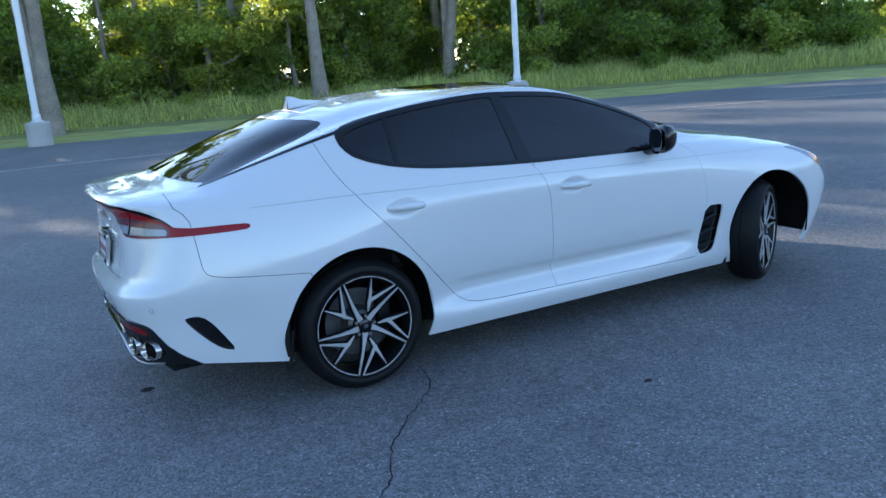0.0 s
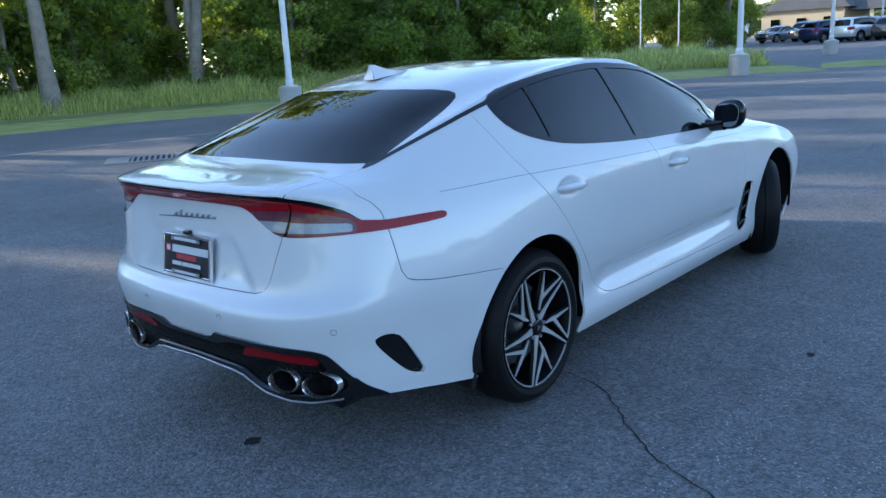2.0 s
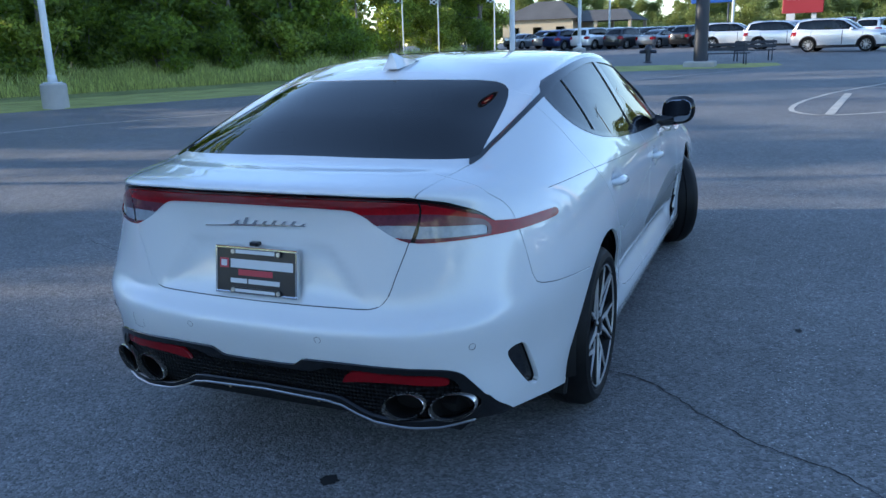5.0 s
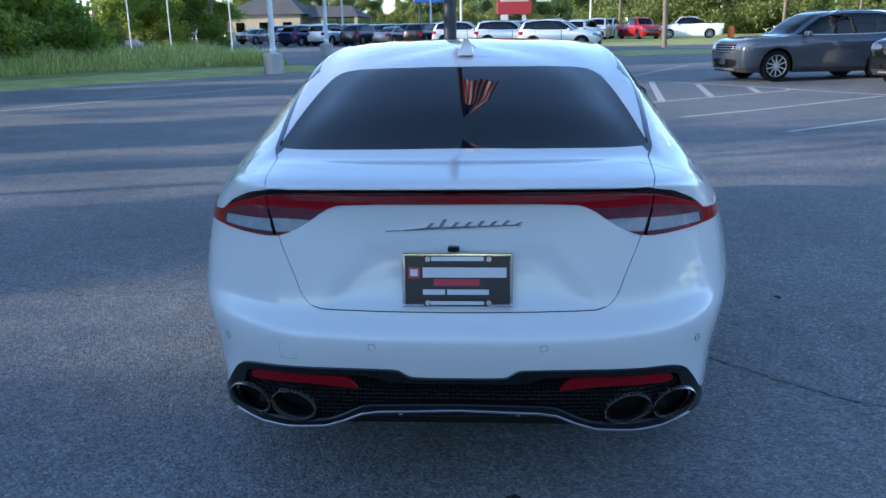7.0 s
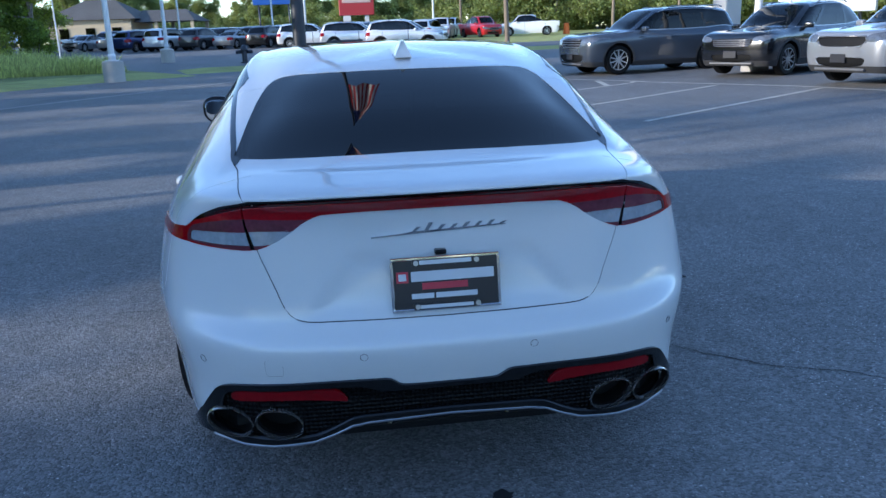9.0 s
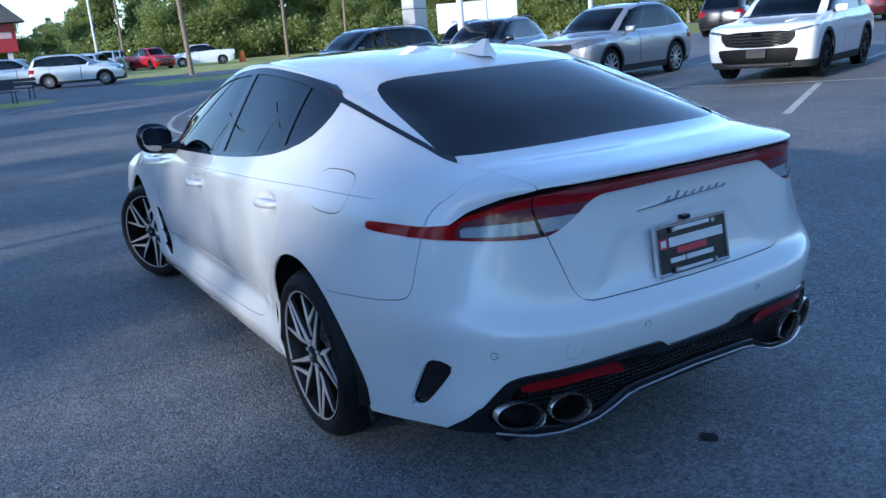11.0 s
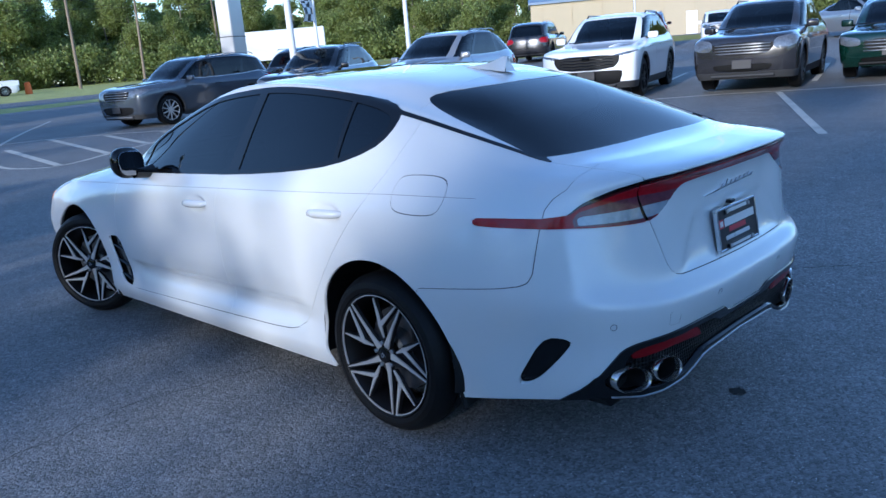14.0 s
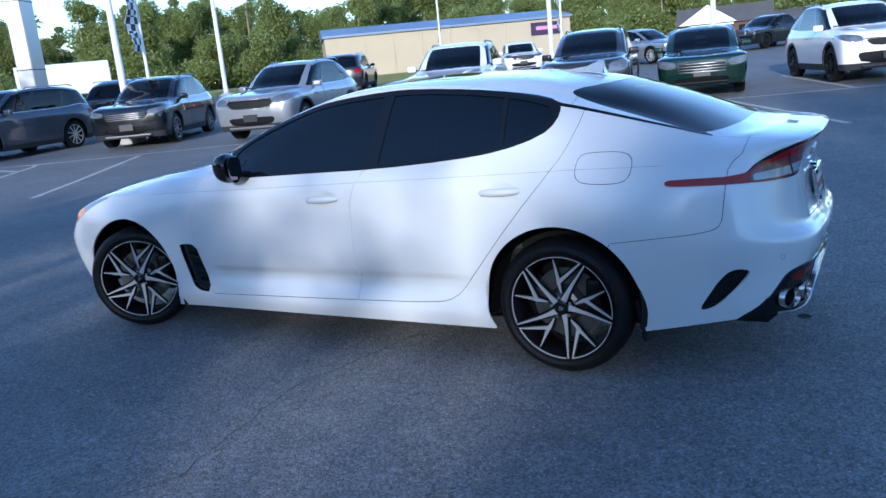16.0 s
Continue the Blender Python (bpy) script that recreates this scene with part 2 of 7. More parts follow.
class Skin:
    """Half of a car's skin, x >= 0: a smooth sheet over rails that run from the middle of the tail round the side to the
    middle of the nose, stacked from the sill to the roof's ridge. It can be cut along level lines of any function."""

    def __init__(self, rails, fine_u, fine_v, soften=3):
        net = np.array(rails, float)
        rows, cols = net.shape[:2]
        ku = np.concatenate([[0], np.cumsum(np.sqrt(np.linalg.norm(np.diff(net, axis=1), axis=2)).mean(0))])
        kv = np.concatenate([[0], np.cumsum(np.sqrt(np.linalg.norm(np.diff(net, axis=0), axis=2)).mean(1))])
        au, av = np.linspace(0, ku[-1], fine_u), np.linspace(0, kv[-1], fine_v)
        au, av = np.unique(np.concatenate([au, ku])), np.unique(np.concatenate([av, kv]))
        a = np.stack([spline(net[r], ku, au) for r in range(rows)])
        g = np.stack([spline(a[:, c], kv, av) for c in range(len(au))], 1)
        for _ in range(soften):
            s = g.copy()
            s[1:-1, :] = (g[:-2] + 2 * g[1:-1] + g[2:]) / 4
            s2 = s.copy()
            s2[:, 1:-1] = (s[:, :-2] + 2 * s[:, 1:-1] + s[:, 2:]) / 4
            s2[:, 0], s2[:, -1], s2[-1] = s[:, 0], s[:, -1], g[-1]
            g = s2
        g[:, 0, 0] = g[:, -1, 0] = 0
        g[-1, :, 0] = 0
        gu = np.gradient(g, axis=1)
        gv = np.gradient(g, axis=0)
        gu[:, 0] = gu[:, -1] = (1, 0, 0)
        gu[:, -1] *= -1
        n = np.cross(gu, gv)
        n[-1] = n[-2] * (0, 1, 1)
        n /= np.maximum(np.linalg.norm(n, axis=2, keepdims=True), 1e-9)
        nr, nc = g.shape[:2]
        iu = np.interp(au, ku, np.arange(cols))
        iv = np.interp(av, kv, np.arange(rows))
        self.A = np.concatenate([g.reshape(-1, 3), n.reshape(-1, 3), np.tile(iu, nr)[:, None], np.repeat(iv, nc)[:, None]], 1)
        idx = np.arange(nr * nc).reshape(nr, nc)
        q = np.stack([idx[:-1, :-1], idx[:-1, 1:], idx[1:, 1:], idx[1:, :-1]], -1).reshape(-1, 4)
        self.F = np.concatenate([q[:, [0, 1, 2]], q[:, [0, 2, 3]]])

    def cut(self, func, level=0.0, where=None):
        g = func(self.A) - level
        F = self.F
        s = (g > 0)[F]
        k = s.sum(1)
        mixed = (k == 1) | (k == 2)
        if where is not None:
            mixed &= where(self.A[F].mean(1))
        if not mixed.any():
            return
        f, s, k = F[mixed], s[mixed], k[mixed]
        lone = np.where(k == 1, s.argmax(1), (~s).argmax(1))
        r = np.arange(len(f))
        a, b, c = f[r, lone], f[r, (lone + 1) % 3], f[r, (lone + 2) % 3]
        n = len(self.A)
        keys = np.concatenate([np.minimum(a, b) * n + np.maximum(a, b), np.minimum(a, c) * n + np.maximum(a, c)])
        uniq, inv = np.unique(keys, return_inverse=True)
        i, j = uniq // n, uniq % n
        t = np.clip(g[i] / (g[i] - g[j]), 0.001, 0.999)[:, None]
        fresh = self.A[i] * (1 - t) + self.A[j] * t
        fresh[:, 3:6] /= np.maximum(np.linalg.norm(fresh[:, 3:6], axis=1, keepdims=True), 1e-9)
        self.A = np.concatenate([self.A, fresh])
        p, q = n + inv[: len(f)], n + inv[len(f):]
        self.F = np.concatenate([F[~mixed], np.stack([a, p, q], 1), np.stack([p, b, c], 1), np.stack([p, c, q], 1)])

    def centers(self):
        return self.A[self.F].mean(1)

    def piece(self, faces, sides, push=0.0, rim=0.0):
        """A mesh of the chosen faces; sides: +1, -1 or 0 for both; push: moved out along the skin; rim: depth of folded edges."""
        F = self.F[faces]
        used, inv = np.unique(F, return_inverse=True)
        F = inv.reshape(-1, 3)
        A = self.A[used]
        V, N = A[:, :3] + A[:, 3:6] * push, A[:, 3:6]
        V[:, 0] = np.where(np.abs(A[:, 0]) < 1e-6, 0, V[:, 0])
        flip = np.array((-1, 1, 1))
        if sides < 0:
            V, N, F = V * flip, N * flip, F[:, ::-1]
        elif sides == 0:
            mid = np.abs(V[:, 0]) < 1e-6
            idx = np.where(mid, np.arange(len(V)), np.cumsum(~mid) - 1 + len(V))
            V, N, F = np.concatenate([V, (V * flip)[~mid]]), np.concatenate([N, (N * flip)[~mid]]), np.concatenate([F, idx[F][:, ::-1]])
        if rim:
            e = np.concatenate([F[:, [0, 1]], F[:, [1, 2]], F[:, [2, 0]]])
            key = np.sort(e, 1)
            key = key[:, 0] * len(V) + key[:, 1]
            _, first, count = np.unique(key, return_index=True, return_counts=True)
            e = e[first[count == 1]]
            v, inv2 = np.unique(e, return_inverse=True)
            ee = inv2.reshape(-1, 2)
            base = len(V)
            top, low = V[v], V[v] - N[v] * rim
            out = np.zeros_like(top)
            d = V[e[:, 1]] - V[e[:, 0]]
            cr = np.cross(d, N[e[:, 0]])
            for col in (0, 1):
                np.add.at(out, ee[:, col], cr)
            out /= np.maximum(np.linalg.norm(out, axis=1, keepdims=True), 1e-9)
            soft = out + N[v]
            soft /= np.maximum(np.linalg.norm(soft, axis=1, keepdims=True), 1e-9)
            V, N = np.concatenate([V, top, low]), np.concatenate([N, soft, out])
            a, b = ee[:, 0] + base, ee[:, 1] + base
            k = len(v)
            F = np.concatenate([F, np.stack([b, a, a + k], 1), np.stack([b, a + k, b + k], 1)])
        me = bpy.data.meshes.new("skin_piece")
        me.from_pydata(V.tolist(), [], F.tolist())
        me.shade_smooth()
        me.normals_split_custom_set_from_vertices(N.tolist())
        return me


# ---- ground ----
def ground_z(x, y):
    """The lot rises gently towards the far rows."""
    return -.034 + max(0.0, .022 * (min(x, 45) - 1.5), .0125 * (min(y, 120) - 6))


VERGE = [(-22.5, -90), (-22, -10), (-21.7, 0), (-19.1, 9), (-15, 14.6), (-11.6, 20), (-7.8, 24.6), (-5, 26.4), (1.3, 30.1), (2.4, 29.6)]


def verge_point(t, off):
    """A point along the asphalt's western edge (t in vertices), off metres outward from the lot."""
    i = min(int(t), len(VERGE) - 2)
    a, b = Vector(VERGE[i]), Vector(VERGE[i + 1])
    p = a.lerp(b, t - i)

    def normal(k):
        k = max(0, min(k, len(VERGE) - 2))
        e = Vector(VERGE[k + 1]) - Vector(VERGE[k])
        return Vector((-e.y, e.x)).normalized()

    f = t - i
    n = (normal(i - 1) + normal(i)) * (1 - f) + (normal(i) + normal(i + 1)) * f
    return p + n.normalized() * off


def bank_z(x, y, off, t=0):
    """Height of the grass off metres outside the edge; the bank runs out towards the flagpole."""
    s = min(max((off - 4.5) / 6, 0), 1) * min(max((6.9 - t) / .9, 0), 1)
    return ground_z(x, y) + .02 + .35 * s * s * (3 - 2 * s)


def asphalt_material():
    """Dark binder with chips of many greys, a few pale, and broad worn patches."""
    m = bpy.data.materials.new("worn_asphalt")
    m.use_nodes = True
    nodes, links = m.node_tree.nodes, m.node_tree.links
    b = nodes["Principled BSDF"]
    b.inputs["Roughness"].default_value = .72
    b.inputs["Specular IOR Level"].default_value = .45
    coords = nodes.new("ShaderNodeTexCoord")

    def node(kind, **values):
        n = nodes.new(kind)
        for key, v in values.items():
            n.inputs[key.replace("_", " ")].default_value = v
        return n

    def ranged(socket, a, c, lo, hi):
        n = node("ShaderNodeMapRange", From_Min=a, From_Max=c, To_Min=lo, To_Max=hi)
        links.new(socket, n.inputs["Value"])
        return n.outputs["Result"]

    def times(p, q):
        n = nodes.new("ShaderNodeMath")
        n.operation = "MULTIPLY"
        links.new(p, n.inputs[0])
        links.new(q, n.inputs[1])
        return n.outputs[0]

    # slightly warped cells keep the chips irregular
    warp = node("ShaderNodeTexNoise", Scale=40.0, Detail=2.0)
    links.new(coords.outputs["Object"], warp.inputs["Vector"])
    shift = nodes.new("ShaderNodeVectorMath")
    shift.operation = "MULTIPLY_ADD"
    shift.inputs[1].default_value = (.02, .02, .02)
    links.new(warp.outputs["Color"], shift.inputs[0])
    links.new(coords.outputs["Object"], shift.inputs[2])
    chip, coarse = node("ShaderNodeTexVoronoi", Scale=105.0), node("ShaderNodeTexVoronoi", Scale=46.0)
    for v in (chip, coarse):
        links.new(shift.outputs[0], v.inputs["Vector"])
    sep, sep2 = nodes.new("ShaderNodeSeparateColor"), nodes.new("ShaderNodeSeparateColor")
    links.new(chip.outputs["Color"], sep.inputs["Color"])
    links.new(coarse.outputs["Color"], sep2.inputs["Color"])
    fine = ranged(sep.outputs["Red"], 0, 1, .55, 1.45)
    lumps = ranged(sep2.outputs["Green"], 0, 1, .84, 1.16)
    big = node("ShaderNodeTexNoise", Scale=.5, Detail=6.0)
    mid = node("ShaderNodeTexNoise", Scale=5.0, Detail=5.0)
    for v in (big, mid):
        links.new(coords.outputs["Object"], v.inputs["Vector"])
    tone = times(times(fine, lumps), times(ranged(big.outputs["Fac"], .3, .7, .84, 1.16), ranged(mid.outputs["Fac"], .3, .7, .90, 1.10)))
    sc = nodes.new("ShaderNodeVectorMath")
    sc.operation = "SCALE"
    sc.inputs[0].default_value = (.150, .149, .150)
    links.new(tone, sc.inputs["Scale"])
    pale = times(ranged(sep.outputs["Blue"], .92, .96, 0, 1), ranged(chip.outputs["Distance"], .45, .25, 0, 1))
    mx = nodes.new("ShaderNodeMix")
    mx.data_type = "RGBA"
    links.new(pale, mx.inputs[0])
    links.new(sc.outputs[0], mx.inputs[6])
    mx.inputs[7].default_value = (.55, .54, .53, 1)
    links.new(mx.outputs[2], b.inputs["Base Color"])
    bn, bn2 = node("ShaderNodeBump", Strength=.8, Distance=.004), node("ShaderNodeBump", Strength=.6, Distance=.004)
    links.new(ranged(chip.outputs["Distance"], 0, .8, 1, 0), bn.inputs["Height"])
    links.new(times(ranged(coarse.outputs["Distance"], 0, .8, 1, 0), sep2.outputs["Red"]), bn2.inputs["Height"])
    links.new(bn.outputs["Normal"], bn2.inputs["Normal"])
    links.new(bn2.outputs["Normal"], b.inputs["Normal"])
    return m


ASPHALT = asphalt_material()
LAWN = mat("mown_lawn", (0.36, 0.37, 0.11), 0.9, grain=(1.3, 60, 0.45), bump=(90, 0.9, 0.02))
MEADOW = mat("rough_meadow", (0.24, 0.26, 0.09), 0.95, grain=(0.7, 30, 0.45), bump=(40, 1.0, 0.05))
PAINT_WHITE = mat("worn_line_paint", (0.47, 0.45, 0.40), 0.8, grain=(4, 90, 0.35), bump=(170, 0.6, 0.004))
CONCRETE = mat("cast_concrete", (0.42, 0.40, 0.37), 0.85, grain=(3, 60, 0.15), bump=(80, 0.4, 0.004))
WHITE_METAL = mat("white_painted_steel", (0.72, 0.73, 0.74), 0.4, 0, .2, grain=(1, 40, 0.06))
DARK_METAL = mat("dark_painted_steel", (0.03, 0.033, 0.045), 0.45, grain=(1, 40, 0.15))
BARK = mat("grey_bark", (0.27, 0.23, 0.19), 0.9, grain=(3, 25, 0.4), bump=(22, 1.0, 0.04))
WOOD_POLE = mat("weathered_pole_wood", (0.22, 0.17, 0.12), 0.85, grain=(4, 40, 0.3), bump=(30, 0.6, 0.01))

steps = sorted({s * v for v in (*range(0, 26), 1.5, 28, 32, 36, 40, 45, 50, 56, 62, 70, 80, 95, 115, 140, 180, 240, 320, 450, 650, 900) for s in (1, -1)})
n = len(steps)
part("ground", ([(x, y, ground_z(x, y)) for y in steps for x in steps], [(j * n + i, j * n + i + 1, (j + 1) * n + i + 1, (j + 1) * n + i) for j in range(n - 1) for i in range(n - 1)]),
     ASPHALT, None, "dark worn asphalt lot with pale chips", "structure", "ground")

# grass along the western edge: mown strip, then the rough bank up to the wood
rows = []
for k in range(0, 7 * 6 + 1):
    t = k / 6
    row = []
    for off in (0, .15, 2.5, 4.6, 6.5, 8.5, 11, 20, 60):
        p = verge_point(min(t, 8.999), off if t < 7 else off * max(.25, 1 - (t - 7) * .35))
        o = off if t < 7 else off * max(.25, 1 - (t - 7) * .35)
        row.append((p.x, p.y, bank_z(p.x, p.y, o, t) if off else ground_z(p.x, p.y) - .02))
    rows.append(row)
part("lawn", ([p for r in rows for p in r[:4]], [(j * 4 + i, (j + 1) * 4 + i, (j + 1) * 4 + i + 1, j * 4 + i + 1) for j in range(len(rows) - 1) for i in range(3)]), LAWN, None, "mown green grass strip beside the asphalt", "structure", "lawn")
part("meadow", ([p for r in rows for p in r[3:]], [(j * 6 + i, (j + 1) * 6 + i, (j + 1) * 6 + i + 1, j * 6 + i + 1) for j in range(len(rows) - 1) for i in range(5)]), MEADOW, None, "rough unmown bank below the wood", "structure", "grass")


def sheet(name, corners, material, label, lift=.03, kind="structure", category="lawn", cell=6):
    """A ground sheet inside a four-cornered outline that follows the slope."""
    a, b, c, d = [Vector(p) for p in corners]
    m = max(2, int(max((b - a).length, (c - d).length) / cell))
    k = max(2, int(max((d - a).length, (c - b).length) / cell))
    vs, fs = [], []
    for j in range(k + 1):
        for i in range(m + 1):
            p = a.lerp(b, i / m).lerp(d.lerp(c, i / m), j / k)
            edge = i in (0, m) or j in (0, k)
            vs.append((p.x, p.y, ground_z(p.x, p.y) + (-.02 if edge else lift)))
    for j in range(k):
        for i in range(m):
            fs.append((j * (m + 1) + i, j * (m + 1) + i + 1, (j + 1) * (m + 1) + i + 1, (j + 1) * (m + 1) + i))
    return part(name, (vs, fs), material, None, label, kind, category)


sheet("lawn", [(-6.0, 26.6), (2.4, 30.2), (2.0, 34.6), (-8, 33.5)], LAWN, "mown grass island round the flagpole", cell=2)
sheet("lawn", [(6.2, 35.5), (12.5, 38.5), (25, 45), (4.5, 44)], LAWN, "mown grass beside the access road", cell=3)
sheet("lawn", [(5, 50), (60, 54), (90, 110), (8, 96)], LAWN, "broad mown field behind the lot", cell=6)
FLOWERS = mat("yellow_flowering_weeds", (.27, .26, .05), .95, grain=(1.2, 25, .4), bump=(30, 1.0, .05))
sheet("meadow", [(30, 24), (44, 15), (75, 45), (40, 60)], FLOWERS, "yellow flowering weeds between lot and buildings", cell=5)
sheet("meadow", [(-200, 150), (260, 150), (400, 500), (-350, 500)], MEADOW, "far fields", cell=40)
sheet("meadow", [(70, -60), (200, -80), (260, 150), (60, 120)], MEADOW, "far fields", cell=25)


def paint_line(pts, width=.11):
    vs, fs = [], []
    fine = []
    for a, b in zip(pts, pts[1:]):
        a, b = Vector(a), Vector(b)
        m = max(1, int((b - a).length / 1.5))
        fine += [a.lerp(b, i / m) for i in range(m)]
    fine.append(Vector(pts[-1]))
    for i, p in enumerate(fine):
        d = (fine[min(i + 1, len(fine) - 1)] - fine[max(i - 1, 0)]).normalized()
        q = Vector((-d.y, d.x)) * width / 2
        for s in (p + q, p - q):
            vs.append((s.x, s.y, ground_z(s.x, s.y) + .006))
    for i in range(len(fine) - 1):
        fs.append((2 * i, 2 * i + 1, 2 * i + 3, 2 * i + 2))
    return part("road_marking", (vs, fs), PAINT_WHITE, None, "worn white painted line on the asphalt", "structure", "marking")


paint_line([(-14.2, -8), (-14.2, 0), (-13.5, 6), (-12.0, 9.6), (-9.9, 12.4), (-7.3, 16.6), (-4.6, 20.3), (-2, 24), (.45, 28.4), (1.4, 29.4)], .10)
paint_line([(7.2, 15.4), (8.9, 11.9), (10.28, 7.3), (11.7, 4.6), (12.1, 3.2), (12.7, 1.7), (13.65, -1.2), (15.5, -6)])
for a, b in (((3.3, 10.4), (7.9, 13.3)), ((4.3, 8.25), (9.0, 11.2)), ((7.4, 4.0), (10.75, 5.8)), ((7.1, 1.2), (11.8, 3.66)), ((8.2, -.78), (12.75, 1.75)), ((13.6, -.6), (18, 1.2)), ((10.6, 10.6), (15.5, 12)), ((12.6, 6.9), (17, 8.2)), ((13.6, 3.7), (18, 5.0)), ((18, 12), (24, 15)), ((20, 8), (26, 11)), ((22, 4), (28, 7))):
    paint_line([a, b])
# hatched corner by the end of the row
paint_line([(1.74, 13.6), (1.76, 13.1), (1.9, 12.7), (2.15, 12.42), (2.45, 12.42), (2.85, 12.65), (3.3, 13.0), (4.85, 14.05), (6.8, 15.45), (7.0, 15.8)], .10)
paint_line([(1.74, 13.6), (1.82, 14.4), (2.05, 15.5), (2.6, 17.3), (3.4, 19.1), (4.3, 21.0), (5.4, 23.2), (7.3, 26.7)], .10)
paint_line([(7.2, 15.4), (6.83, 16.2), (5.8, 17.5), (4.5, 18.8), (3.4, 19.1)], .12)
for a, b in (((2.35, 12.5), (2.95, 17.2)), ((3.58, 13.3), (4.42, 18.7)), ((4.78, 14.1), (5.36, 17.6)), ((6.05, 15.0), (6.30, 16.5))):
    paint_line([a, b], .15)

# cracks: shallow dark channels with broken edges
CRACK = mat("open_crack", (0.012, 0.012, 0.013), 0.95)


def crack(pts, width):
    rnd = random.Random(len(pts) * 7 + 3)
    fine = []
    for a, b in zip(pts, pts[1:]):
        a, b = Vector(a), Vector(b)
        m = max(2, int((b - a).length / .035))
        fine += [a.lerp(b, i / m) for i in range(m)]
    vs, fs = [], []
    wob = 0
    for i, p in enumerate(fine):
        d = (fine[min(i + 1, len(fine) - 1)] - fine[max(i - 1, 0)]).normalized()
        q = Vector((-d.y, d.x))
        wob = wob * .8 + rnd.uniform(-.012, .012)
        hw = width * rnd.uniform(.25, .8)
        for s in (wob + hw, wob - hw):
            v = p + q * s
            vs.append((v.x, v.y, ground_z(v.x, v.y) + .003))
        if i:
            fs.append((2 * i - 2, 2 * i - 1, 2 * i + 1, 2 * i))
    part("asphalt_crack", (vs, fs), CRACK, None, "thin crack in the asphalt", "structure", "crack")


crack([(.80, .33), (1.05, .24), (1.34, -.02), (1.55, -.2), (1.84, -.34), (2.2, -.8), (2.9, -1.5), (3.3, -2.6)], .006)
crack([(-.6, 1.0), (-1.5, 1.25), (-2.3, 1.1), (-3.6, 1.6)], .0035)
for cx, cy, r in ((.17, -.95, .035), (1.7, 1.1, .02)):
    bm = bmesh.new()
    bmesh.ops.create_circle(bm, cap_ends=True, segments=14, radius=r, matrix=Matrix.Translation((cx, cy, ground_z(cx, cy) + .003)))
    for v in bm.verts:
        v.co.x += random.uniform(-.3, .3) * r
        v.co.y += random.uniform(-.3, .3) * r
    part("oil_spot", bm, CRACK, None, "dark oil drip on the asphalt", "structure", "stain")

# drain grate in the asphalt
drain = thing("storm_drain", "cast iron storm drain grate set in the asphalt", "drain", pose(-9.92, 4.52, -.032, 0, 0, 58))
bm = bmesh.new()
for c, s in (((0, .44, .008), (1.5, .09, .02)), ((0, -.44, .008), (1.5, .09, .02)), ((.56, 0, .008), (.38, .80, .02)), ((-.56, 0, .008), (.38, .80, .02))):
    add_box(bm, c, s, None, .004)
IRON = mat("worn_pale_iron", (.27, .265, .25), .65, .1, grain=(6, 60, .2))
part("grate_frame", bm, IRON, drain)
for k in range(8):
    part("grate_bar", box((-.322 + k * .092, 0, .006), (.044, .80, .014), None, .001), IRON, drain)
# flat near-black sheet stands in for the shaded hollow under the bars
part("drain_well", box((0, 0, .001), (1.2, .8, .004)), CRACK, drain)


